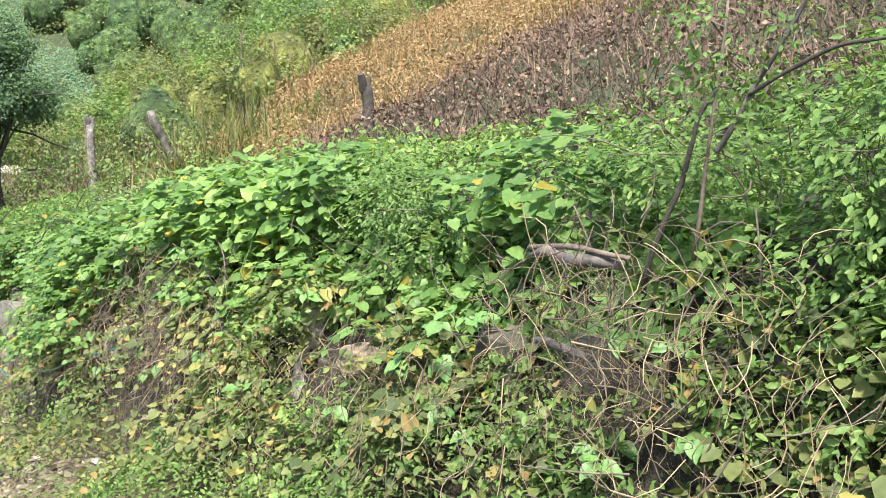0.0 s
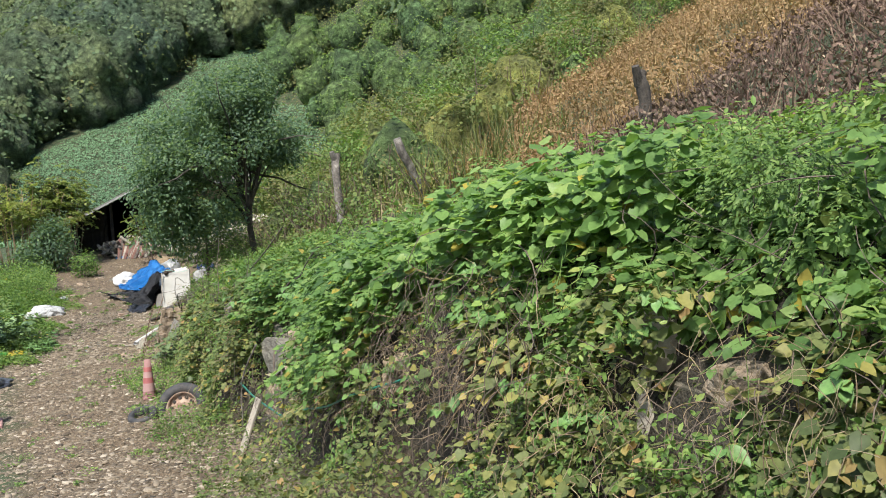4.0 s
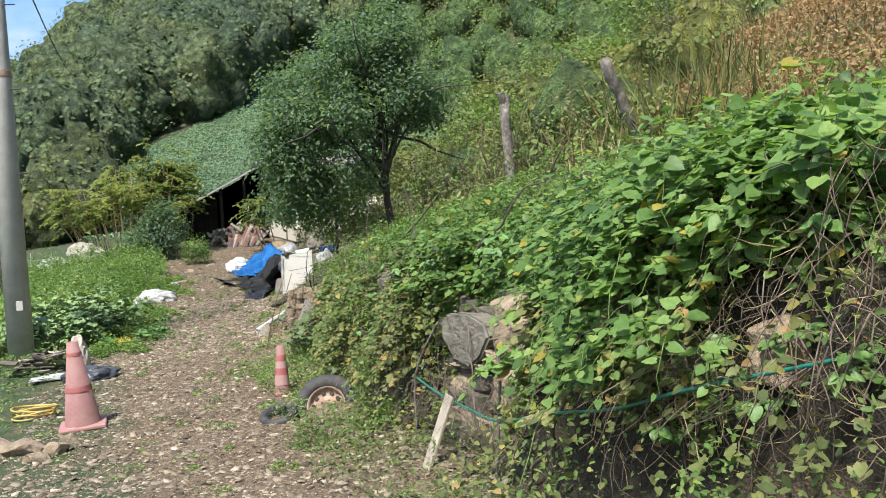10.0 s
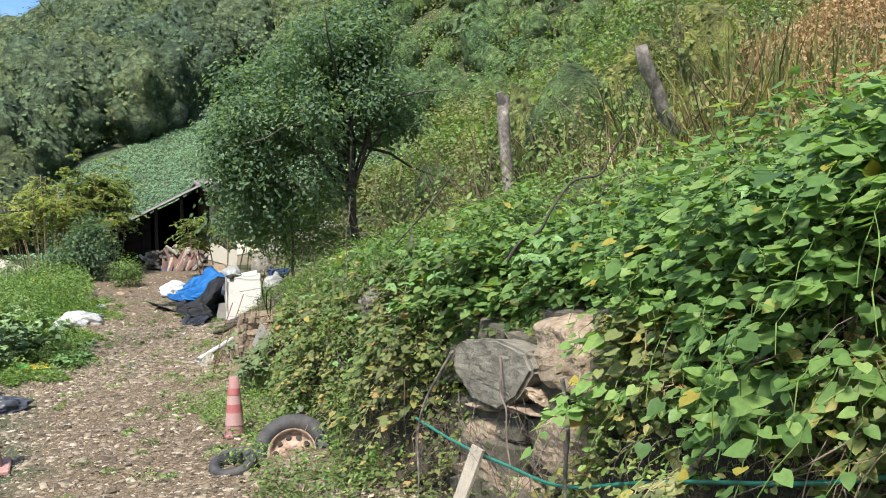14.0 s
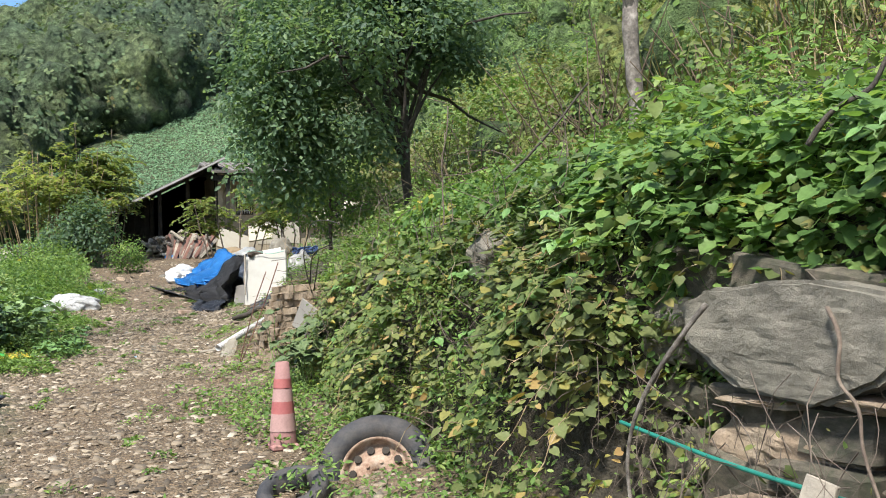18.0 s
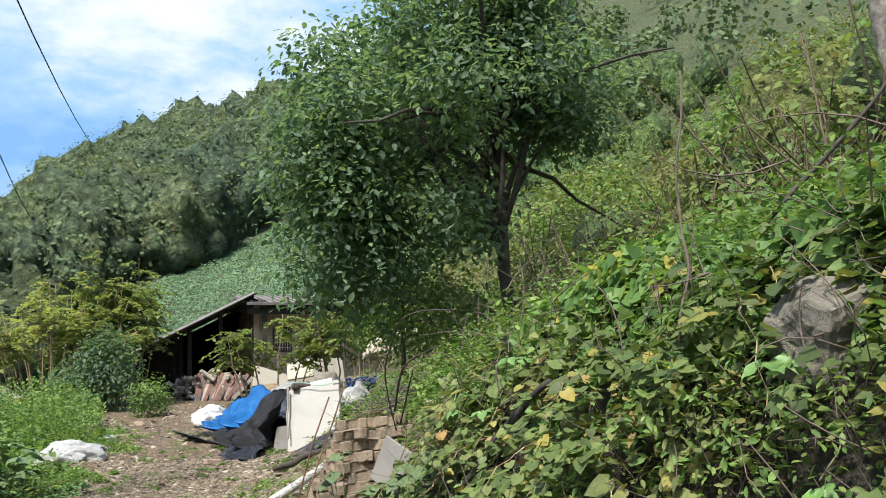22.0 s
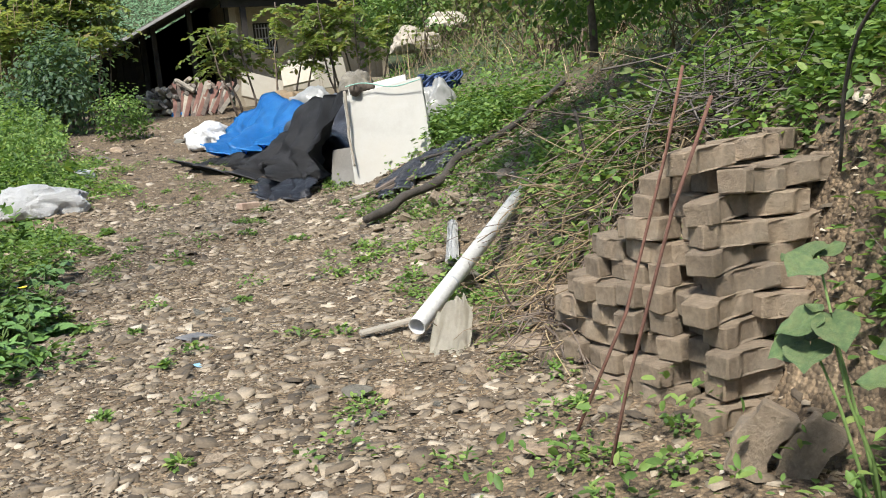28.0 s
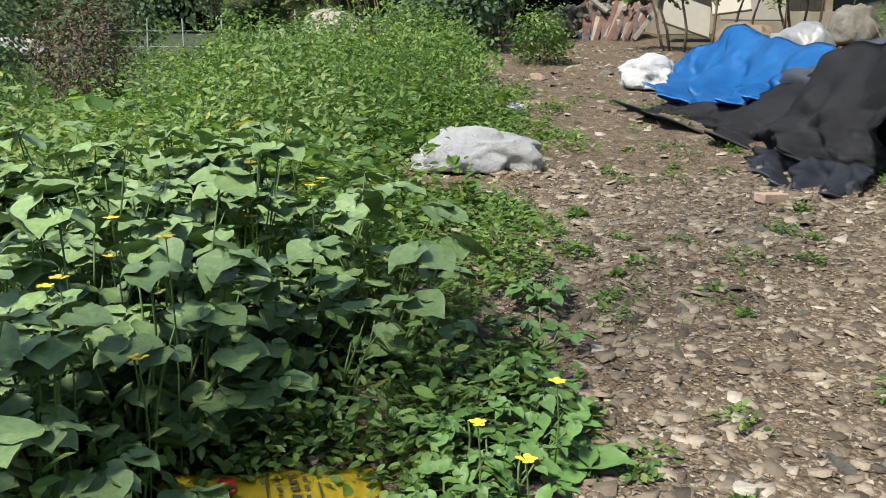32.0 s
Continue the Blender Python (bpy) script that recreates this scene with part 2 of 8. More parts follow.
def fast_mesh(name, verts, polys, material, soft=False):
    """polys: an (n, k) array, all with the same number of corners."""
    me = bpy.data.meshes.new(name)
    n, k = polys.shape
    me.vertices.add(len(verts))
    me.vertices.foreach_set("co", np.asarray(verts, np.float32).ravel())
    me.loops.add(n * k)
    me.loops.foreach_set("vertex_index", polys.astype(np.int32).ravel())
    me.polygons.add(n)
    me.polygons.foreach_set("loop_start", np.arange(0, n * k, k, dtype=np.int32))
    if soft:
        me.polygons.foreach_set("use_smooth", np.ones(n, bool))
    me.materials.append(material)
    me.update(calc_edges=True)
    return me


def part(name, bm, material, parent=None, label="", soft=False):
    me = bpy.data.meshes.new(name)
    bm.to_mesh(me)
    bm.free()
    me.materials.append(material)
    if soft:
        me.polygons.foreach_set("use_smooth", [True] * len(me.polygons))
    ob = new(name, me)
    ob.parent = parent
    return tagged(ob, label)


def child(name, me, parent, label=""):
    ob = new(name, me)
    ob.parent = parent
    return tagged(ob, label)


def empty(name, m, label, category, group="", kind=""):
    ob = new(name)
    ob.empty_display_size = 0.1
    ob.matrix_world = m
    return tagged(ob, label, category, group, kind)


def unit(v):
    return v / np.maximum(np.linalg.norm(v, axis=-1, keepdims=True), 1e-9)


HEART = (np.array([(0, 0, 0), (.45, 0, -.07), (1, 0, .02), (.62, .30, .03), (.22, .46, .05), (-.12, .26, .03), (.62, -.30, .03), (.22, -.46, .05), (-.12, -.26, .03)]),
         np.array([(0, 1, 4, 5), (1, 2, 3, 4), (1, 0, 8, 7), (2, 1, 7, 6)]))
OVAL = (np.array([(0, 0, 0), (.28, .2, .05), (.66, .2, .05), (1, 0, -.06), (.66, -.2, .05), (.28, -.2, .05)]), np.array([(0, 3, 2, 1), (0, 5, 4, 3)]))
CHIP = (np.array([(0, 0, 0), (.5, .3, .05), (1, 0, 0), (.5, -.3, .05)]), np.array([(0, 3, 2, 1)]))
BLADE = (np.array([(0, -.03, 0), (0, .03, 0), (.5, .022, .05), (1, 0, -.1), (.5, -.022, .05)]), np.array([(0, 4, 2, 1), (4, 3, 3, 2)]))


def leaves(shape, p, normal, tip, size, width=1.0):
    """Verts and faces of many leaves: each starts at p, points along tip and faces along normal."""
    tv, tf = shape
    n = unit(np.asarray(normal, float))
    t = unit(tip - n * np.sum(tip * n, 1, keepdims=True))
    s = np.cross(n, t)
    size = np.asarray(size, float)[:, None, None]
    v = p[:, None, :] + size * (tv[None, :, 0:1] * t[:, None] + width * tv[None, :, 1:2] * s[:, None] + tv[None, :, 2:3] * n[:, None])
    k = len(tv)
    f = tf[None] + (np.arange(len(p)) * k)[:, None, None]
    return v.reshape(-1, 3), f.reshape(-1, tf.shape[1])


def leaf_object(name, shape, p, normal, tip, size, material, width=1.0, parent=None, label="", category="", group="", kind=""):
    v, f = leaves(shape, p, normal, tip, size, width)
    ob = new(name, fast_mesh(name, v, f, material))
    ob.parent = parent
    return tagged(ob, label, category, group, kind)


def stalks(name, starts, ends, radius, material, parent=None, bow=0.1, rng=None, sides=3, steps=3, **tags):
    """Many thin bent rods in one mesh."""
    rng = rng or np.random.default_rng(3)
    n = len(starts)
    axis = unit(ends - starts)
    a = unit(np.cross(axis, rng.normal(size=(n, 3))))
    b = np.cross(axis, a)
    length = np.linalg.norm(ends - starts, axis=1, keepdims=True)
    side = (a * rng.normal(size=(n, 1)) + b * rng.normal(size=(n, 1))) * length * bow
    radius = np.broadcast_to(np.asarray(radius, float), (n,))[:, None]
    rings = []
    for i in range(steps + 1):
        u = i / steps
        c = starts + (ends - starts) * u + side * (4 * u * (1 - u))
        r = radius * (1 - 0.55 * u)
        for k in range(sides):
            w = 2 * math.pi * k / sides
            rings.append(c + r * (a * math.cos(w) + b * math.sin(w)))
    v = np.stack(rings, 1).reshape(-1, 3)
    m = sides * (steps + 1)
    f = [(i * sides + k, i * sides + (k + 1) % sides, (i + 1) * sides + (k + 1) % sides, (i + 1) * sides + k) for i in range(steps) for k in range(sides)]
    f = (np.array(f)[None] + (np.arange(n) * m)[:, None, None]).reshape(-1, 4)
    ob = new(name, fast_mesh(name, v, f, material, True))
    ob.parent = parent
    return tagged(ob, **tags)


def tube(points, radii, sides=10, cap=True):
    """A bmesh tube along points."""
    bm = bmesh.new()
    rings = []
    pts = [Vector(p) for p in points]
    radii = radii if isinstance(radii, (list, tuple)) else [radii] * len(pts)
    ref = Vector((0.31, 0.17, 0.93))
    for i, p in enumerate(pts):
        d = (pts[min(i + 1, len(pts) - 1)] - pts[max(i - 1, 0)]).normalized()
        if abs(d.dot(ref)) > 0.98:
            ref = Vector((0.9, 0.2, 0.1))
        a = d.cross(ref).normalized()
        b = d.cross(a)
        rings.append([bm.verts.new(p + (a * math.cos(2 * math.pi * k / sides) + b * math.sin(2 * math.pi * k / sides)) * radii[i]) for k in range(sides)])
    for r, q in zip(rings, rings[1:]):
        for k in range(sides):
            bm.faces.new((r[k], r[(k + 1) % sides], q[(k + 1) % sides], q[k]))
    if cap:
        bm.faces.new(rings[0][::-1])
        bm.faces.new(rings[-1])
    return bm


def rough_tube(pts, radii, seed, sides=12, grow=.22):
    """A weathered branch: a closely ringed tube with knots, ridges and a ragged outline."""
    pts = [Vector(p) for p in pts]
    n = max(10, 4 * len(pts))
    line, rad = [], []
    for i in range(n + 1):
        u = i / n * (len(pts) - 1)
        k = min(int(u), len(pts) - 2)
        f = u - k
        a, b, c, d = pts[max(k - 1, 0)], pts[k], pts[k + 1], pts[min(k + 2, len(pts) - 1)]
        line.append(.5 * (2 * b + (c - a) * f + (2 * a - 5 * b + 4 * c - d) * f * f + (3 * b - a - 3 * c + d) * f ** 3))
        rad.append(radii[k] * (1 - f) + radii[k + 1] * f)
    line = [p + Vector((noise.noise(p * 5 + Vector((seed, 0, 0))), noise.noise(p * 5 + Vector((0, seed, 0))), noise.noise(p * 5 + Vector((0, 0, seed))))) * r * .9 for p, r in zip(line, rad)]
    bm = tube(line, rad, sides)
    bm.verts.ensure_lookup_table()
    for k, v in enumerate(bm.verts):
        c = line[min(k // sides, n)]
        q = v.co - c
        v.co = c + q * (1 + grow * noise.noise(Vector((k % sides * 1.3, k // sides * .35, seed))) + grow * .9 * noise.noise(v.co * 14 + Vector((seed, 1, 2))))
    return bm


def slab(size, seed=0, rough=0.0, bevel=0.004):
    """A box with softened edges and slightly uneven corners, centred."""
    bm = bmesh.new()
    bmesh.ops.create_cube(bm, size=1, matrix=Matrix.Diagonal((*size, 1)))
    if rough:
        r = random.Random(seed)
        for v in bm.verts:
            v.co += Vector((r.uniform(-1, 1), r.uniform(-1, 1), r.uniform(-1, 1))) * rough
    if bevel:
        bmesh.ops.bevel(bm, geom=bm.edges[:], offset=bevel, segments=1, affect="EDGES")
    return bm


def boulder(size, seed, flat=0.35, cuts=2):
    """An angular stone: a ball cut by random planes and roughened."""
    bm = bmesh.new()
    bmesh.ops.create_icosphere(bm, subdivisions=cuts + 1, radius=1)
    r = random.Random(seed)
    planes = [(Vector((r.gauss(0, 1), r.gauss(0, 1), r.gauss(0, 1))).normalized(), r.uniform(0.45, 0.75)) for _ in range(11)]
    off = Vector((r.uniform(0, 50), r.uniform(0, 50), 0))
    for v in bm.verts:
        for n, d in planes:
            over = v.co.dot(n) - d
            if over > 0:
                v.co -= n * over * (1 - flat * 0.2)
        v.co *= 1 + 0.10 * noise.noise(v.co * 2.3 + off) + 0.04 * noise.noise(v.co * 6 + off)
        v.co = Vector((v.co.x * size[0], v.co.y * size[1], v.co.z * size[2])) / 1.3
    return bm


def bent(a, b, n, wob, seed):
    r = random.Random(seed)
    a, b = Vector(a), Vector(b)
    return [a.lerp(b, i / n) + Vector((r.uniform(-1, 1), r.uniform(-1, 1), r.uniform(-1, 1))) * (wob if 0 < i < n else 0) for i in range(n + 1)]


def gz(x, y):
    return float(ground_z(x, y))


# ---- ground ----
def ground_sheet():
    def steps(spans):
        out = []
        for a, b, s in spans:
            out += list(np.arange(a, b, s))
        return np.array(out + [spans[-1][1]])
    xs = steps([(-900, -150, 60), (-150, -30, 10), (-30, -6, 1.5), (-6, 5, 0.13), (5, 14, 0.5), (14, 60, 2.5), (60, 150, 8), (150, 900, 60)])
    ys = steps([(-900, -60, 60), (-60, -4, 4), (-4, 30, 0.16), (30, 50, 0.7), (50, 150, 3), (150, 260, 12), (260, 1200, 80)])
    gx, gy = np.meshgrid(xs, ys)
    v = np.stack([gx, gy, ground_z(gx, gy)], -1).reshape(-1, 3)
    nx, ny = len(xs), len(ys)
    i = (np.arange(ny - 1)[:, None] * nx + np.arange(nx - 1)[None]).ravel()
    f = np.stack([i, i + 1, i + nx + 1, i + nx], 1)
    m, t, b = nodes_of("earth")
    co = t.nodes.new("ShaderNodeTexCoord").outputs["Object"]
    soil = ramp(t, noise_tex(t, 9, 6, 0.7, co), [(.3, (.095, .07, .044)), (.5, (.175, .13, .084)), (.7, (.25, .193, .128))])

    def pebbles(scale):
        v = t.nodes.new("ShaderNodeTexVoronoi")
        v.inputs["Scale"].default_value = scale
        link(t, co, v.inputs["Vector"])
        return v.outputs["Distance"], v.outputs["Color"]
    near_d, near_c = pebbles(60)
    grey = t.nodes.new("ShaderNodeRGBToBW")
    link(t, near_c, grey.inputs[0])
    soil = mix(t, 0.8, soil, ramp(t, grey.outputs[0], [(.15, (.5, .48, .46)), (.5, (1, .98, .95)), (.8, (1.6, 1.55, 1.48))]), "MULTIPLY")
    soil = mix(t, 0.6, soil, ramp(t, near_d, [(.1, (1.15, 1.15, 1.15)), (.55, (.55, .53, .5))]), "MULTIPLY")
    soil = mix(t, 0.6, soil, ramp(t, noise_tex(t, 55, 4, 0.6, co), [(.3, (.55, .52, .5)), (.7, (1.4, 1.38, 1.35))]), "MULTIPLY")
    moss = ramp(t, noise_tex(t, 22, 4, 0.7, co), [(.3, (.026, .042, .018)), (.7, (.062, .092, .034))])
    sep = t.nodes.new("ShaderNodeSeparateXYZ")
    link(t, co, sep.inputs[0])

    def between(lo, hi, src):
        r = t.nodes.new("ShaderNodeMapRange")
        r.inputs["From Min"].default_value, r.inputs["From Max"].default_value = lo, hi
        link(t, src, r.inputs["Value"])
        return r.outputs[0]
    wob = t.nodes.new("ShaderNodeMath")
    wob.operation = "MULTIPLY_ADD"
    link(t, noise_tex(t, 0.9, 4, 0.6, co), wob.inputs[0])
    wob.inputs[1].default_value = 1.6
    link(t, sep.outputs[0], wob.inputs[2])
    left, right = between(0.7, 0.2, wob.outputs[0]), between(6.0, 7.0, wob.outputs[0])
    side = t.nodes.new("ShaderNodeMath")
    side.operation = "MAXIMUM"
    link(t, left, side.inputs[0])
    link(t, right, side.inputs[1])
    away = t.nodes.new("ShaderNodeMath")
    away.operation = "MAXIMUM"
    link(t, side.outputs[0], away.inputs[0])
    link(t, between(40, 46, sep.outputs[1]), away.inputs[1])
    # the shade under the bank's plants goes into the soil colour
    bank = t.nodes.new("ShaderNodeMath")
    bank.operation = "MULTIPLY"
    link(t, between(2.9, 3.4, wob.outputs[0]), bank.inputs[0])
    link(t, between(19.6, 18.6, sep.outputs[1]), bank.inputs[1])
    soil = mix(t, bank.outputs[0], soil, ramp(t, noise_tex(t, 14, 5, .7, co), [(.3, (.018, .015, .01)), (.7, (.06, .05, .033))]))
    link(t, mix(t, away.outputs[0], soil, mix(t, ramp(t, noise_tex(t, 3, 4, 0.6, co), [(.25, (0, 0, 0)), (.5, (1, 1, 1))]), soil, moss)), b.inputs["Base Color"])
    b.inputs["Roughness"].default_value = 0.95
    rise = t.nodes.new("ShaderNodeMath")
    rise.operation = "SUBTRACT"
    link(t, noise_tex(t, 40, 5, 0.7, co), rise.inputs[0])
    link(t, near_d, rise.inputs[1])
    bump(t, b, rise.outputs[0], 0.8, 0.02)
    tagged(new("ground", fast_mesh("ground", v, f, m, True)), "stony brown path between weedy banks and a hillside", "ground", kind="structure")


ground_sheet()

# ---- vegetation ----
RNG = np.random.default_rng(11)


def clear_of(p):
    """Where the plants leave stones, tyre and cones bare."""
    x, y, z = p.T
    d = lambda c, r: np.linalg.norm((p - np.array(c)) / np.array(r), axis=1) < 1
    wob = .08 * lumps(y, z, .12, 5)
    face = (y > 11.35 + wob) & (y < 13.05 + wob) & (z < -.05 + wob)
    grey = d((2.7, 12.5, -.62), (.9, .55, .24))
    tan = d((2.7, 11.75, -.6), (.9, .5, .62)) | d((2.7, 12.5, -1.05), (.9, .55, .26))
    shown = d((1.95, 15.2, -1.35), (.52, .5, .45)) | d((1.65, 16.2, -1.2), (.3, .6, .5))
    hollow = d((2.6, 7.45, .2), (.7, .6, .6)) | d((2.6, 7.0, -.2), (.6, .9, .35)) | d((2.6, 2.4, .74), (.6, .5, .27)) | d((2.8, 4.5, .25), (.5, .3, .4)) | d((2.6, 8.0, .2), (.5, .25, .4)) | (d((2.4, 9.5, -.85), (.7, 1.4, .42)) & (RNG.random(len(p)) < .75))
    shown = shown | (d((2.6, 15.35, -.18), (.5, .24, .2)) & (RNG.random(len(p)) < .85))
    few = RNG.random(len(p))
    return ~(((grey | tan) & (few < .985)) | (face & (few < .55)) | shown | (hollow & (few < .8)))


def bank_points(n, y0, y1, lo, hi, swell, seed, deep=.5):
    """Points on the bulging skin of plants over the stone bank, and its outward direction. lo..hi: from the foot (0) over the face to the terrace (1)."""
    y = RNG.uniform(y0, y1, n)
    s = RNG.uniform(lo, hi, n)
    foot, high = np.interp(y, FOOT_Y, FOOT_X), np.interp(y, BANK_Y, BANK_H)
    spread = np.interp(y, [0, 9, 12, 15, 18], [.7, .65, .4, .1, .05])
    px = np.where(s < .2, -spread + (spread + .05) * s / .2, np.interp(s, [.2, .5, .7, 1], [.05, .36, .72, 2.6]))
    pz = np.interp(s, [0, .2, .5, .7, 1], [0.02, .38, .80, 1.10, 1.42])
    g = np.interp(y, ROAD_Y, ROAD_Z)
    x = foot + px
    z = g + pz * high
    out = unit(np.stack([-np.interp(s, [0, .3, .6, 1], [.6, .9, .6, .1]), np.full(n, -.12), np.interp(s, [0, .3, .6, 1], [.6, .35, .8, 1])], 1))
    bulge = swell * (0.5 + 0.85 * lumps(y * 1.0, s * 2.5, 0.75, 3) + 0.35 * lumps(y, s * 3, 0.25, seed + 4)) * np.interp(y, [0, 3, 10, 14, 16, 18], [.7, .8, 1, .75, .45, .35])
    p = np.stack([x, y, z], 1) + out * np.clip(bulge, -.12, 1)[:, None] * RNG.uniform(1 - deep, 1, n)[:, None]
    return p, out


def patchy(y, z, seed, size=.7, level=0.0):
    return lumps(y, z * 1.3, size, seed) + RNG.normal(size=len(y)) * .25 > level


def vine_cover(name, n, y0, y1, lo, hi, swell, size, material, label, seed, shape=HEART, level=-.6, patch_size=.7, rough=.6, deep=.5):
    p, out = bank_points(n, y0, y1, lo, hi, swell, seed, deep)
    ok = clear_of(p) & patchy(p[:, 1], p[:, 2], seed + 40, patch_size, level)
    p, out = p[ok], out[ok]
    k = len(p)
    normal = unit(out * 0.35 + np.array([-.05, -.15, .9]) + RNG.normal(size=(k, 3)) * rough * .8)
    tip = np.array([-.35, -.2, -.5]) + RNG.normal(size=(k, 3)) * 0.7
    return leaf_object(name, shape, p, normal, tip, size * RNG.uniform(0.45, 1.25, k), material, 1.0, None, label, "vine", "vines over the stone bank", "stuff")


for i, (a, b) in enumerate([(-1.5, 3), (3, 6), (6, 9), (9, 12), (12, 15), (15, 18.6)]):
    d = b - a
    vine_cover("vine_cover", int((90 if i < 2 else 420) * d), a, b, .5, 1, .42, .08, LEAF_VINE if i < 4 else LEAF_DULL, "bright green heart-leaved vine tumbling over the bank", i, level=-.35, rough=.75, deep=.8)
    vine_cover("bramble_cover", int((4200 if i < 2 else 3000) * d), a, b, .1, 1, .30, .05, LEAF_WEED, "dense small-leaved climbing weeds on the bank", i + 9, OVAL, level=0.0, rough=.95, deep=.9)
    vine_cover("olive_creeper", int(1900 * d), a, b, .05, .85, .22, .042, LEAF_SCRUB, "dull small-leaved creeper covering the wall stones", i + 14, OVAL, level=0.0, rough=.9, deep=1.0)
    vine_cover("pale_vine", int(900 * d), a, b, .0, .6, .28, .056, LEAF_PALE, "yellowing vine leaves low on the bank", i + 20, level=-.1, rough=.8, deep=.8)


def vine_strands(n, y0, y1, lo, hi, reach, size, material, stem, label, seed, swell=.35, rise=.25, fall=.75, joints=10, level=-.05):
    """Shoots that arch out from the bank and hang, each a thin stem with leaves to both sides; one mesh of leaves and one of stems."""
    p, out = bank_points(n, y0, y1, lo, hi, swell, seed, .5)
    ok = clear_of(p) & patchy(p[:, 1], p[:, 2], 91, .8, level)
    p, out = p[ok], out[ok]
    n = len(p)
    way = unit(out * np.array([.9, .6, .3]) + np.stack([RNG.normal(size=n) * .25, RNG.normal(size=n) * .75, RNG.uniform(0, rise * 2, n)], 1))
    length = reach * RNG.uniform(.45, 1.25, n)
    pts = []
    for j in range(joints):
        s = (j / (joints - 1)) * length[:, None]
        pts.append(p + way * s * .8 - np.array([0, 0, 1]) * (fall * s * s / reach) + RNG.normal(size=(n, 3)) * .012)
    pts = np.stack(pts, 1)
    for_stem = np.concatenate([pts[:, j] for j in range(joints - 1)]), np.concatenate([pts[:, j + 1] for j in range(joints - 1)])
    ob = stalks("vine_stems", for_stem[0], for_stem[1], .0035, stem, None, 0, RNG, 3, 1, label="thin twining stems of the bank's vines", category="vine", kind="stuff")
    tagged(ob, "thin twining stems of the bank's vines", "vine", "vines over the stone bank", "stuff")
    tang = unit(np.gradient(pts, axis=1))
    side = unit(np.cross(tang, np.array([0, 0, 1.0])) + 1e-6)
    sign = np.where(np.arange(joints) % 2, 1, -1)[None, :, None] * np.where(RNG.random((n, 1, 1)) < .5, 1, -1)
    tip = side * sign * .8 + tang * .5 + np.array([0, 0, -.35]) + RNG.normal(size=tang.shape) * .35
    normal = unit(out[:, None] * .6 + np.array([0, -.1, .8]) + side * sign * .2 + RNG.normal(size=tang.shape) * .33)
    at = pts + unit(tip) * .025
    big = size * (np.linspace(1.1, .45, joints)[None] * RNG.uniform(.65, 1.3, (n, joints)))
    at, normal, tip, big = (a.reshape(-1, *a.shape[2:]) for a in (at, normal, tip, big))
    ok = clear_of(at) & (RNG.random(len(at)) < .9)
    return leaf_object("vine_shoots", HEART, at[ok], normal[ok], tip[ok], big[ok], material, 1.0, None, label, "vine", "vines over the stone bank", "stuff")


for i, (a, b) in enumerate([(-.5, 5), (5, 9.5), (9.5, 14)]):
    vine_strands(int((28 if i == 0 else 75) * (b - a)), a, b, .5, .95, .6, .09, LEAF_VINE, LEAF_WEED, "arching shoots of bright green vine over the wall's top", 60 + i, .45, level=.3 if i == 0 else 0)
    vine_strands(int((12 if i == 0 else 36) * (b - a)), a, b, .15, .5, .5, .085, LEAF_PALE, STRAW, "yellowing vine shoots hanging on the wall", 70 + i, .25, level=.2 if i == 0 else 0)
vine_strands(110, 8.3, 11.0, .28, .72, .6, .098, LEAF_VINE, LEAF_WEED, "bright vine shoots cascading down the wall", 66, .5, level=-1.2)
vine_strands(240, 14, 18.8, .1, .85, .45, .082, LEAF_DULL, LEAF_WEED, "arching shoots of green vine on the bank", 64, .4)
vine_strands(120, 14, 18.8, .1, .8, .5, .08, LEAF_PALE, STRAW, "yellowing vine shoots on the bank", 74, .35)


def bank_x(y, z):
    """Where the skin of the bank stands at a height."""
    high = np.interp(y, BANK_Y, BANK_H)
    h = (z - np.interp(y, ROAD_Y, ROAD_Z)) / high
    return np.interp(y, FOOT_Y, FOOT_X) + np.interp(h, [0, .38, .80, 1.10, 1.42], [-.3, .05, .36, .62, .72])


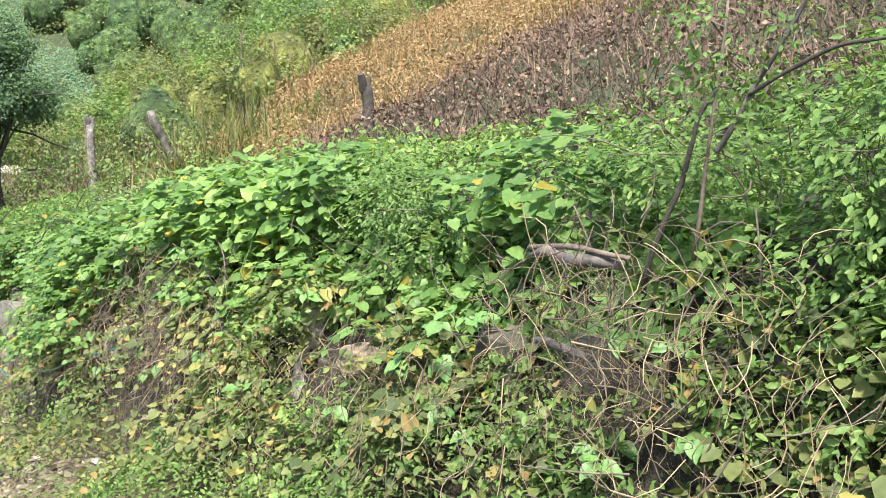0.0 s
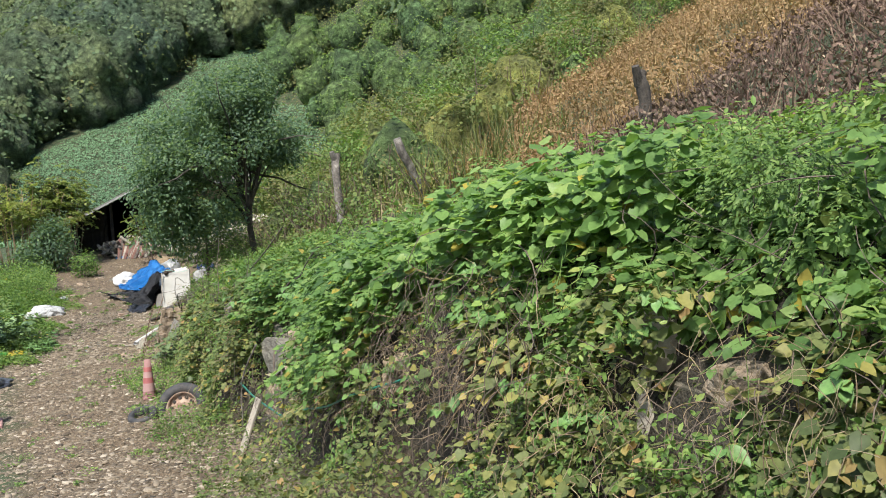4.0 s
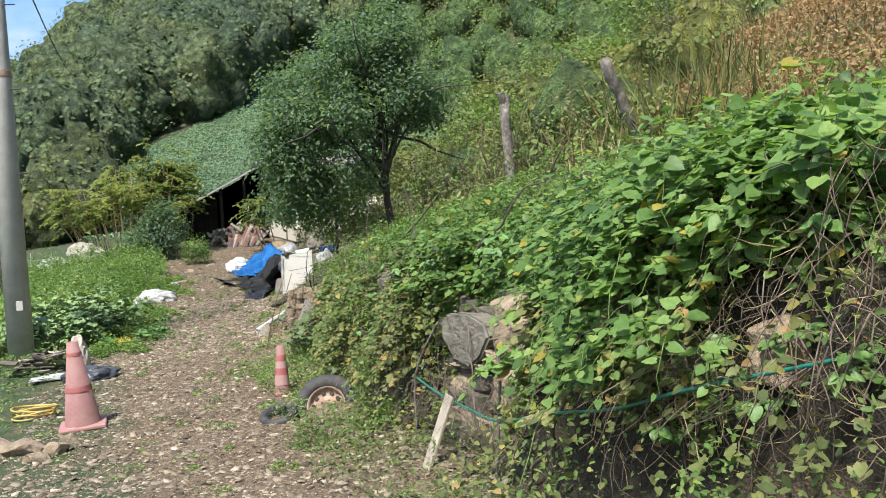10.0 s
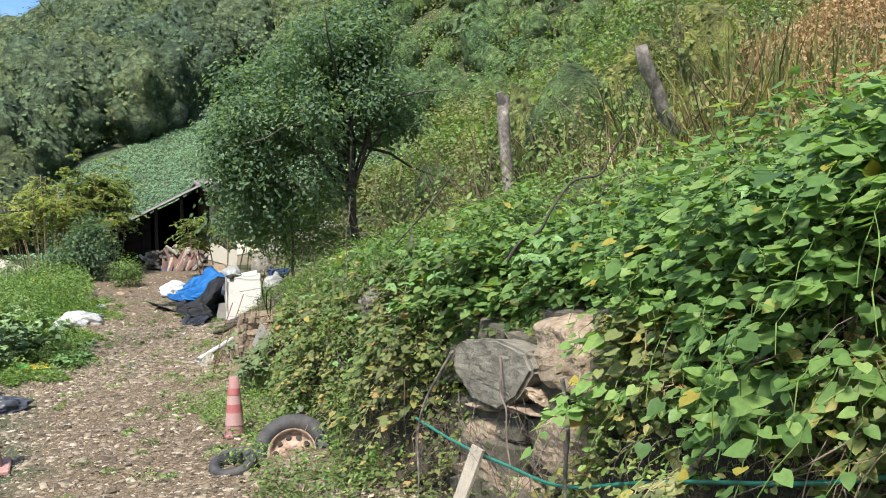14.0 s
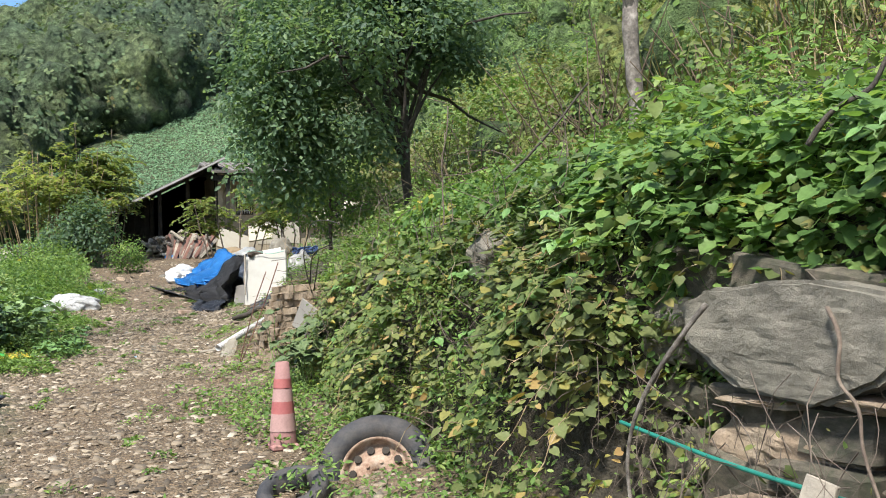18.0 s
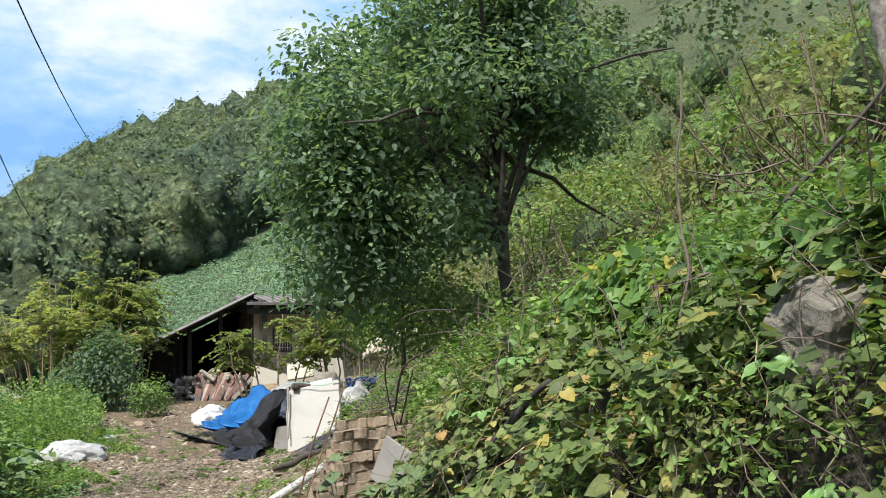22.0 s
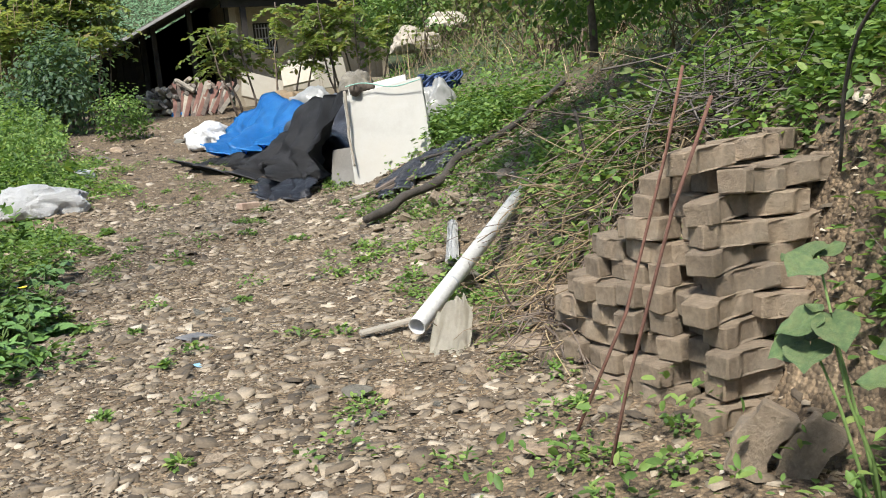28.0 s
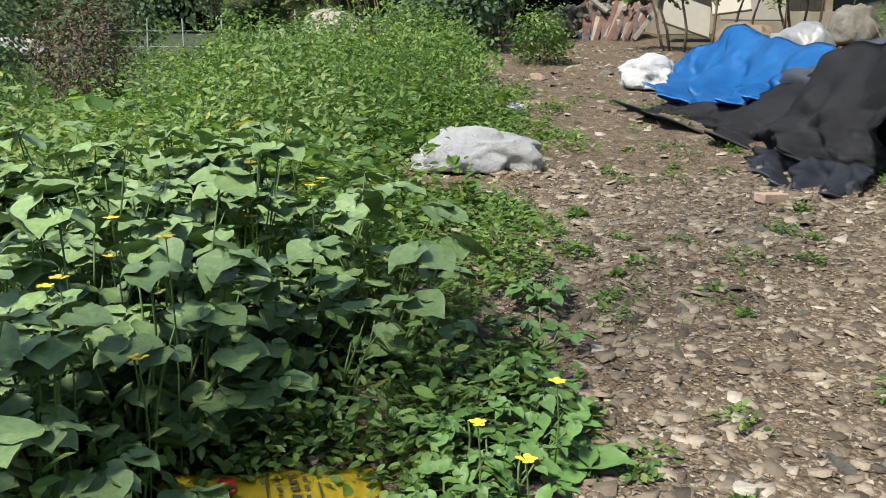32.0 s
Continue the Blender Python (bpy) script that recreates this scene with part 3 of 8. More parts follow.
def vine_mound(y, z, ry, rz, out, n, size, material, label, shape=HEART, lean=.22, rise=.12):
    """A swelling cushion of leaves on the bank: shingled outer leaves that face the sky, a few inside, and shoots hanging from its lower rim."""
    u = unit(RNG.normal(size=(n * 2, 3)))
    u = u[(u[:, 0] < .35) & (u[:, 2] > -.75)][:n]
    n = len(u)
    az = np.arctan2(u[:, 2], u[:, 1])
    bumpy = 1 + .22 * np.sin(az * 3 + y * 5) + .16 * np.sin(az * 7 + u[:, 0] * 5 + y) + .1 * np.sin(u[:, 1] * 9 + y * 3) * np.sin(u[:, 2] * 8)
    r = RNG.uniform(.3, 1, n) ** .35 * bumpy
    c = np.array([float(bank_x(y, z)) + rise, y, z])
    p = c + u * r[:, None] * np.array([out, ry, rz])
    rim = RNG.random(n) < .16
    p[rim, 2] -= RNG.uniform(0, rz * .9, rim.sum()) * (u[rim, 2] < .2)
    p[:, 2] += .05 * lumps(p[:, 1] * 3, p[:, 0] * 3, .4, 7)
    ok = clear_of(p) & (RNG.random(n) < .35 + .65 * (lumps(p[:, 1], p[:, 2], .22, 3) > -.55))
    p, u = p[ok], u[ok]
    n = len(p)
    normal = unit(u * lean + np.array([-.25, -.3, 1.0]) + RNG.normal(size=(n, 3)) * .33)
    tip = u * .7 + np.array([-.15, -.1, -.55]) + RNG.normal(size=(n, 3)) * .45
    leaf_object("vine_mound", shape, p, normal, tip, size * RNG.uniform(.5, 1.25, n), material, 1.0, None, label, "vine", "vines over the stone bank", "stuff")
    k = max(12, n // 14)
    q = p[RNG.integers(0, n, k)]
    end = c + np.array([.1, 0, -.1]) + RNG.normal(size=(k, 3)) * np.array([.08, ry * .5, rz * .4])
    stalks("vine_stems", end, q, .003, LEAF_WEED, None, .2, RNG, 3, 3, label="thin twining stems of the bank's vines", category="vine", kind="stuff")


BRIGHT = "bright green heart-leaved vine heaped over the bank"
for y, z, ry, rz, out, n, size in (
        (3.15, 1.22, .5, .3, .32, 300, .098), (3.75, 1.2, .35, .18, .26, 110, .08), 
        (5.35, 1.18, .5, .3, .42, 560, .095), (6.05, 1.05, .55, .36, .46, 700, .095), (6.7, 1.02, .45, .34, .45, 520, .095),
        (7.15, .98, .5, .3, .46, 560, .1), (7.9, .66, .4, .26, .45, 380, .1), (8.5, .45, .6, .4, .5, 860, .088), (9.25, .28, .6, .48, .5, 960, .086), (9.9, .12, .5, .5, .45, 680, .084), (9.7, -.45, .35, .3, .35, 220, .09),
        (10.7, .2, .6, .22, .35, 420, .085), (11.4, .2, .6, .2, .34, 420, .08), (12.2, .24, .6, .22, .36, 460, .085), (13.0, .22, .55, .26, .34, 420, .08), (13.9, .15, .6, .26, .32, 420, .078), (12.65, -.12, .45, .27, .36, 480, .085), (12.1, -.02, .5, .2, .36, 320, .085), (13.3, -.15, .4, .3, .34, 360, .08)):
    vine_mound(y, z, ry, rz, out, n, size, LEAF_VINE, BRIGHT)
for y, z, ry, rz, out, n, size in ((1.35, 1.35, .42, .6, .5, 2600, .05), (1.45, .95, .4, .4, .36, 1500, .045), (1.0, .75, .4, .45, .36, 1300, .045), (.75, 1.2, .4, .6, .5, 1800, .055), (4.5, 1.12, .5, .26, .3, 1500, .036), (4.1, .75, .5, .4, .25, 1500, .036), (7.0, 1.25, .4, .2, .3, 700, .04), (2.35, 1.36, .55, .16, .32, 1100, .042)):
    vine_mound(y, z, ry, rz, out, n, size, LEAF_WEED, "dense small-leaved climber heaped over the bank", OVAL, .5)
for y, z, ry, rz, out, n, size in ((5.2, .3, .6, .45, .25, 240, .085), (6.2, .1, .6, .4, .25, 240, .085), (10.6, -.5, .5, .4, .25, 220, .09), (9.0, -.5, .5, .35, .22, 170, .09), (13.9, -.7, .5, .35, .25, 260, .07), (14.6, -.55, .5, .5, .28, 380, .07), (3.9, .25, .5, .35, .2, 150, .07)):
    vine_mound(y, z, ry, rz, out, n, size, LEAF_PALE, "yellowing vine leaves hanging on the bank", HEART, .35)


def weed_field(name, n, x0, x1, y0, y1, high, size, material, label, shape=OVAL, seed=0, edge=None, category="weeds", stand=0.25, rough=0.6, lump=0.9, low=0.1):
    x, y = RNG.uniform(x0, x1, n), RNG.uniform(y0, y1, n)
    if edge is not None:
        ok = edge(x, y)
        x, y = x[ok], y[ok]
    k = len(x)
    h = high * np.clip(0.6 + 0.55 * lumps(x, y, lump, seed), 0.06, 2)
    p = np.stack([x, y, ground_z(x, y) + h * RNG.uniform(low, 1, k) ** 0.6], 1)
    e = lump * .12
    top = lambda u, w: ground_z(u, w) + high * np.clip(0.6 + 0.55 * lumps(u, w, lump, seed), 0.06, 2)
    slope = np.stack([top(x - e, y) - top(x + e, y), top(x, y - e) - top(x, y + e), np.full(k, 2 * e)], 1)
    normal = unit(unit(slope) + np.array([0, -.1, .15]) + RNG.normal(size=(k, 3)) * rough)
    tip = RNG.normal(size=(k, 3)) + np.array([0, 0, -.2 + stand])
    return leaf_object(name, shape, p, normal, tip, size * RNG.uniform(0.5, 1.35, k), material, 1, None, label, category, "", "stuff")


def grass_field(name, n, x0, x1, y0, y1, high, material, label, edge=None, category="grass", bend=.5, wide=.45):
    x, y = RNG.uniform(x0, x1, n), RNG.uniform(y0, y1, n)
    if edge is not None:
        ok = edge(x, y)
        x, y = x[ok], y[ok]
    k = len(x)
    p = np.stack([x, y, ground_z(x, y)], 1)
    tip = np.array([0, 0, 1]) + RNG.normal(size=(k, 3)) * bend
    return leaf_object(name, BLADE, p, RNG.normal(size=(k, 3)), tip, high * RNG.uniform(.4, 1.2, k), material, wide, None, label, category, "", "stuff")


def road_left(x, y, out=0.0):
    return x < -0.62 + out + 0.22 * lumps(x, y, 0.8, 2) + np.interp(y, [8, 12, 18, 20.5, 22, 23.3, 25, 27, 33, 37], [-.5, -.8, -.9, -.3, .35, .55, .65, 1.15, 1.5, 1.4])


# beside the path, on the garden's side
near_bag = lambda x, y: np.hypot((x - .42) / .9, (y - 26.75) / .75) > 1
beans = lambda x, y: (y < 24.6) & (x > -2.6)
weed_field("weed_patch", 30000, -7, 1.2, 20.6, 36, .55, .055, LEAF_WEED, "knee-high green weeds beside the path", edge=lambda x, y: road_left(x, y) & near_bag(x, y) & ~beans(x, y))
weed_field("weed_patch", 15000, -3, .6, 20.6, 24.8, .32, .055, LEAF_BEAN, "low dark green weeds under the bean plants", edge=lambda x, y: road_left(x, y) & beans(x, y) & (np.hypot((x + .38) / .38, (y - 22.42) / .42) > 1), seed=33)
weed_field("weed_patch", 19000, -4, 1.0, 21.4, 27, .26, .05, LEAF_WEED, "low fresh green weeds spreading onto the path", edge=lambda x, y: road_left(x, y, .28) & near_bag(x, y) & (np.hypot((x + .38) / .4, (y - 22.42) / .44) > 1) & ((y > 24) | (RNG.random(len(x)) < .35)), seed=14)
weed_field("weed_patch", 13000, -9, -.9, 8, 21, .35, .06, LEAF_WEED, "low green weeds beside the path", edge=road_left, seed=3)
weed_field("tall_weeds", 14000, -2.2, 1.1, 27.3, 33.5, 1.0, .06, LEAF_WEED, "tall feathery weeds beside the white bag", edge=lambda x, y: road_left(x, y) & near_bag(x, y), seed=15, low=.3)
weed_field("tall_weeds", 10000, -5, -.4, 24.0, 28, .75, .07, LEAF_BEAN, "bushy broad-leaved weeds by the path", edge=lambda x, y: road_left(x, y) & near_bag(x, y), seed=16, low=.3)
weed_field("garden_crop", 15000, -34, -6, 10, 50, .6, .16, LEAF_WEED, "leafy crops and weeds in the lower garden", CHIP, seed=6, lump=2)
grass_field("grass_tufts", 9000, -3, 3.5, 9, 32, .13, GRASS, "short grass tufts along the path's edges", lambda x, y: (lumps(x, y, .5, 4) > .45) & (road_left(x, y, .5) | (x > np.interp(y, FOOT_Y, FOOT_X) - .7)), category="grass")


def weed_tufts(name, n, x0, x1, y0, y1, radius, high, size, per, material, label, edge=None, shape=OVAL):
    """Small separate cushions of leaves."""
    x, y = RNG.uniform(x0, x1, n), RNG.uniform(y0, y1, n)
    if edge is not None:
        ok = edge(x, y)
        x, y = x[ok], y[ok]
    n = len(x)
    big = RNG.uniform(.35, 1.3, n) ** 1.3
    q = RNG.normal(size=(n, per, 2)) * (radius * big)[:, None, None] * .55
    cx, cy = (x[:, None] + q[..., 0]).ravel(), (y[:, None] + q[..., 1]).ravel()
    fall = np.exp(-np.sum(q * q, -1) / ((radius * big)[:, None] ** 2)).ravel()
    z = ground_z(cx, cy) + .008 + high * np.repeat(big, per) * fall * RNG.uniform(.1, 1, len(cx))
    p = np.stack([cx, cy, z], 1)
    away = np.concatenate([q.reshape(-1, 2), np.full((len(p), 1), .02)], 1)
    k = len(p)
    return leaf_object(name, shape, p, np.array([0, 0, 1.0]) + RNG.normal(size=(k, 3)) * .4, unit(away) + RNG.normal(size=(k, 3)) * .5, size * RNG.uniform(.5, 1.3, k), material, 1.15, None, label, "weeds", "", "stuff")


weed_tufts("path_weeds", 420, -.3, 2.9, 19.5, 31, .09, .06, .032, 55, LEAF_WEED, "tufts of tiny weeds sprouting between the path's stones", lambda x, y: RNG.random(len(x)) < .35 + .3 * lumps(x, y, 1.0, 9))
weed_tufts("path_weeds", 150, -1.2, 2.2, 8, 20, .10, .06, .035, 40, LEAF_WEED, "tufts of tiny weeds along the path", lambda x, y: RNG.random(len(x)) < .4 + .3 * lumps(x, y, 1.0, 5))
weed_tufts("edge_weeds", 820, -.9, 1.8, 21, 31, .16, .17, .048, 75, LEAF_WEED, "bright green weeds creeping onto the path", lambda x, y: (road_left(x, y, .38) | (road_left(x, y, .75) & (RNG.random(len(x)) < .3))) & (RNG.random(len(x)) < .75) & near_bag(x, y) & (np.hypot((x + .38) / .4, (y - 22.42) / .44) > 1))
weed_tufts("weed_clumps", 300, -3.2, 1.2, 24.2, 30, .24, .55, .072, 90, LEAF_WEED, "bushy fresh green weeds beside the path", lambda x, y: road_left(x, y, .05) & near_bag(x, y))
weed_tufts("weed_clumps", 130, -2.4, .5, 21.4, 25, .2, .42, .06, 80, LEAF_WEED, "fresh green weeds among the bean plants", lambda x, y: road_left(x, y, .1) & (np.hypot((x + .38) / .4, (y - 22.42) / .44) > 1))
weed_tufts("weed_clumps", 150, -3.2, .6, 29.5, 36, .3, .8, .075, 90, LEAF_WEED, "tall fresh green weeds at the garden's edge", lambda x, y: road_left(x, y, -.1))
weed_tufts("bank_weeds", 330, 2.3, 4.4, 13.8, 21.5, .2, .35, .042, 80, LEAF_WEED, "small-leaved weeds standing on the bank", lambda x, y: ~((x < 2.95) & (y > 19.0) & (y < 21.2)))
weed_tufts("bank_weeds", 230, 2.75, 4.6, 18.0, 21.6, .22, .42, .05, 80, LEAF_WEED, "tangled green weeds above the pavers", lambda x, y: ~((x < 3.3) & (y > 19.5) & (y < 20.9)))
weed_tufts("bank_weeds", 90, 2.8, 4.4, 18.0, 21.6, .24, .4, .07, 40, LEAF_OLIVE, "dull broad-leaved weeds above the pavers", lambda x, y: ~((x < 3.3) & (y > 19.5) & (y < 20.9)))
weed_tufts("broad_weeds", 110, -3.4, 1.0, 24.2, 31, .26, .55, .10, 34, LEAF_VINE, "broad-leaved weeds standing by the path", lambda x, y: road_left(x, y, -.1) & near_bag(x, y), HEART)
weed_tufts("slope_weeds", 150, 3.95, 5.0, 24.7, 27.5, .2, .28, .055, 90, LEAF_WEED, "dense green weeds behind the panel")
weed_tufts("slope_tufts", 480, 2.3, 5.0, 20.3, 27, .15, .10, .036, 60, LEAF_WEED, "green weeds scattered on the stony slope", lambda x, y: (x > np.interp(y, FOOT_Y, FOOT_X) - .25) & (lumps(x, y, .9, 17) > -.1 - .3 * (x - 3)))
# at the foot and on the slope of the bank
weed_field("foot_weeds", 12000, 1.3, 2.7, 1.0, 6.5, .28, .036, LEAF_WEED, "fine fresh green weeds at the bank's foot", seed=23, edge=lambda x, y: x > 1.75 + .25 * lumps(x, y, .6, 6))
weed_field("terrace_weeds", 14000, 3.2, 5.6, -1.5, 8, .4, .06, LEAF_WEED, "fresh green weeds above the wall", seed=27)
weed_field("foot_weeds", 9000, 1.2, 2.6, 2, 14.4, .25, .045, LEAF_OLIVE, "low dull weeds at the bank's foot", seed=21, edge=lambda x, y: (x > 1.62 - .02 * y + .2 * lumps(x, y, .6, 6)))
weed_field("foot_weeds", 9000, 1.0, 2.4, 13.5, 20, .2, .045, LEAF_WEED, "low green weeds at the bank's foot", seed=22, edge=lambda x, y: (x > 1.42 + .25 * lumps(x, y, .6, 6)) & ~((np.abs(y - 15.3) < .5) & (x < 2.2) & (x > 1.75)) & ~((np.abs(y - 16.0) < .35) & (x < 1.75)) & ~((y > 18.9) & (RNG.random(len(x)) < .8)))
weed_field("slope_weeds", 16000, 2.6, 8, 19.6, 35, .28, .055, LEAF_WEED, "green weeds on the slope above the path", edge=lambda x, y: (x > np.interp(y, FOOT_Y, FOOT_X) + .2) & (lumps(x, y, .8, 7) > -.15 * (x - 3)), seed=5)
weed_field("terrace_weeds", 22000, 3.4, 7, -2, 21, .40, .07, LEAF_WEED, "bright green weeds on the terrace above the wall", edge=lambda x, y: x < 5.2 + .5 * lumps(x, y, .9, 3) + .05 * np.clip(y - 10, 0, 20), seed=25)
weed_field("terrace_weeds", 12000, 2.9, 3.6, 2, 18, .25, .075, LEAF_VINE, "vine leaves along the top of the wall", seed=26, shape=HEART)
grass_field("tall_grass", 4000, 4.5, 9, 13, 21, .45, GRASS, "tall pale grass on the hillside", lambda x, y: lumps(x, y, 1.4, 5) > -.1, bend=.25)


# dry crop, withered crop and scrub on the hillside
def in_dry(x, y):
    w = .5 * lumps(x, y, 1.2, 4)
    return (y > 9.6 - .08 * (x - 6) + w) & (y < 16.6 + .65 * (x - 8.3) + w) & (x > 6.2) & (x < 34)


def in_mint(x, y):
    return (y > 52) & (y < 73 + .6 * x + 1.5 * lumps(x, y, 4, 2)) & (x > -2.5 + .15 * (y - 52)) & (x < 20 + 2 * lumps(x, y, 5, 6))


def in_withered(x, y):
    return (y < 9.9 - .08 * (x - 6) + .5 * lumps(x, y, 1.2, 4)) & (x > 5.2 + .3 * lumps(x, y, .8, 2))


grass_field("tall_grass", 4000, 5, 16, 13, 34, .8, STRAW, "tall pale dry grass on the hillside", lambda x, y: ~in_dry(x, y) & (lumps(x, y, 2.0, 15) > .15), bend=.22, wide=.3)
grass_field("plume_grass", 2600, 5.6, 7.6, 12.6, 18, 1.15, LEAF_PALE, "tall pale plume grass beside the old posts", lambda x, y: lumps(x, y, .7, 31) > .2, bend=.25, wide=.35)
weed_field("dry_crop", 70000, 6, 17, 8, 24, .62, .062, LEAF_DRY, "dried orange-brown bean crop on the hillside", CHIP, 7, in_dry, "crop", rough=.7)
weed_field("dry_crop", 20000, 17, 34, 8, 36, .62, .11, LEAF_DRY, "dried orange-brown bean crop high on the hillside", CHIP, 7, in_dry, "crop", rough=1.0)
grass_field("dry_stalks", 16000, 6, 18, 8, 24, .62, LEAF_DRY, "upright dry stalks of the bean crop", in_dry, category="crop", bend=.22)
weed_field("withered_crop", 46000, 5, 14, -6, 10, .42, .06, LEAF_BROWN, "withered purple-brown plants on stony soil", CHIP, 8, in_withered, "crop", rough=1.1)
grass_field("withered_stalks", 24000, 5, 14, -6, 10, .5, LEAF_BROWN, "withered brown stalks on stony soil", in_withered, category="crop", bend=.45)
weed_field("withered_crop", 14000, 14, 30, -14, 10, .5, .12, LEAF_BROWN, "withered plants higher on the hillside", CHIP, 8, in_withered, "crop", rough=1.1)
weed_field("green_patch", 7000, 8.5, 14, 4, 9, .7, .07, LEAF_PALE, "yellow-green weeds among the withered crop", seed=28, edge=lambda x, y: np.hypot((x - 10.5) / 1.8, (y - 7.2) / .9) + .4 * lumps(x, y, .6, 3) < 1)
open_hill = lambda x, y: ~in_dry(x, y) & ~in_withered(x, y) & (x > np.interp(y, FOOT_Y, FOOT_X) + 2.2) & (y > 9)


def scrub_drift(name, n, x0, x1, y0, y1, wide, high, per, size, material, label, keep):
    """Low bushes on the hillside: domes of small leaves over bare stems."""
    x, y = RNG.uniform(x0, x1, n), RNG.uniform(y0, y1, n)
    ok = keep(x, y)
    x, y = x[ok], y[ok]
    n = len(x)
    z = ground_z(x, y)
    w, h = RNG.uniform(*wide, n), RNG.uniform(*high, n)
    u = unit(RNG.normal(size=(n, per, 3)))
    u[:, :, 2] = np.abs(u[:, :, 2])
    layer = np.floor(RNG.uniform(0, 3, (n, per, 1))) / 3
    r = RNG.uniform(.55, 1.05, (n, per, 1)) * (1 + .3 * np.sin(u[:, :, :1] * 6 + x[:, None, None] * 3) * np.sin(u[:, :, 1:2] * 7 + y[:, None, None] * 2))
    p = np.stack([x, y, z + h * .35], 1)[:, None] + u * r * np.stack([w, w, h * .65], 1)[:, None] * (1 - .25 * layer)
    k = n * per
    u, p = u.reshape(-1, 3), p.reshape(-1, 3)
    leaf_object(name, OVAL, p, unit(u * 1.1 + np.array([-.1, -.15, .4]) + RNG.normal(size=(k, 3)) * .3), u + np.array([0, 0, -.2]) + RNG.normal(size=(k, 3)) * .5, size * RNG.uniform(.6, 1.3, k), material, 1.3, None, label, "scrub", "", "stuff")
    m = 9
    foot = np.repeat(np.stack([x, y, z], 1), m, 0) + RNG.normal(size=(n * m, 3)) * np.array([.12, .12, 0])
    head = foot + np.stack([np.repeat(w, m) * RNG.normal(size=n * m) * .6, np.repeat(w, m) * RNG.normal(size=n * m) * .6, np.repeat(h, m) * RNG.uniform(.5, 1.05, n * m)], 1)
    stalks("scrub_stems", foot, head, .012, SCRUB_STEM, None, .08, RNG, 3, 2, label="thin brown stems of the hillside scrub", category="scrub", kind="stuff")


SCRUB_STEM = surface("scrub_stem", [(.11, .08, .05), (.2, .15, .1)], 6, .9)
near_hill = lambda x, y: open_hill(x, y) & (y < 40)
weed_field("hill_scrub", 26000, 5, 24, 12, 48, .45, .08, LEAF_SCRUB, "yellow-green undergrowth on the hillside", CHIP, 9, open_hill, "scrub", lump=1.3, rough=.5)
weed_field("hill_scrub", 22000, 5, 24, 12, 48, .4, .08, LEAF_WEED, "fresh green undergrowth on the hillside", CHIP, 29, open_hill, "scrub", lump=1.3, rough=.5)
grass_field("hill_grass", 16000, 5, 20, 12, 40, .6, STRAW, "dry brown grass between the scrub", open_hill, bend=.4, wide=.3)
scrub_drift("hill_scrub", 330, 5, 24, 12, 48, (.45, .95), (.7, 1.7), 110, .075, LEAF_SCRUB, "light green scrub covering the hillside", near_hill)
scrub_drift("hill_scrub", 190, 5, 24, 12, 48, (.45, .9), (.6, 1.5), 110, .075, LEAF_WEED, "fresh green scrub covering the hillside", near_hill)
scrub_drift("hill_scrub", 110, 5, 24, 12, 48, (.4, .8), (.7, 1.5), 120, .08, LEAF_SUMAC, "yellowing scrub on the hillside", near_hill)
scrub_drift("hill_scrub", 120, 10, 40, 36, 62, (.8, 1.8), (1.2, 2.8), 260, .11, LEAF_SCRUB, "bright lumpy bushes climbing the hillside", lambda x, y: open_hill(x, y) & (x > 6 + .25 * (y - 36)) & ~in_mint(x, y))
weed_field("hill_scrub", 30000, 14, 60, 24, 80, 2.0, .14, LEAF_SCRUB, "light green scrub high on the hillside", CHIP, 12, lambda x, y: open_hill(x, y) & ((x > 24) | (y > 46)), "scrub", lump=3, rough=.35)
weed_field("hill_scrub", 20000, 30, 90, -30, 40, 2.2, .4, LEAF_SCRUB, "scrub on the upper hillside", CHIP, 13, None, "scrub", lump=3)


weed_field("slope_leaves", 150000, -3, 28, 52, 96, .35, .16, LEAF_MINT, "blue-green vine carpet on the slope", CHIP, 10, in_mint, "vine", lump=2.2, rough=.35)
weed_field("slope_brush", 40000, 12, 44, 50, 100, 2.0, .2, LEAF_SCRUB, "bright lumpy vines climbing the hillside", CHIP, 30, lambda x, y: ~in_mint(x, y) & (y > 46 + .2 * x), "vine", lump=4)


def crown_skin(u, x, y):
    """How far a far tree's lumpy crown reaches towards each direction."""
    ph = np.stack([x, y, x + y], 1)[:, None] * 1.7
    w1, w2 = u * 4.2 + ph, u * 9.5 + ph * 2
    puff = np.abs(np.sin(w1[..., 0] + .6 * np.sin(w1[..., 1])) * np.sin(w1[..., 1] + .5 * np.sin(w1[..., 2])) + np.sin(w1[..., 2] + .7 * np.sin(w1[..., 0])) * .6)
    tuft = np.abs(np.sin(w2[..., 0] + np.sin(w2[..., 2])) * np.sin(w2[..., 1] + np.sin(w2[..., 0])) + .6 * np.sin(w2[..., 2]))
    return (.62 + .34 * puff + .15 * tuft)[..., None]


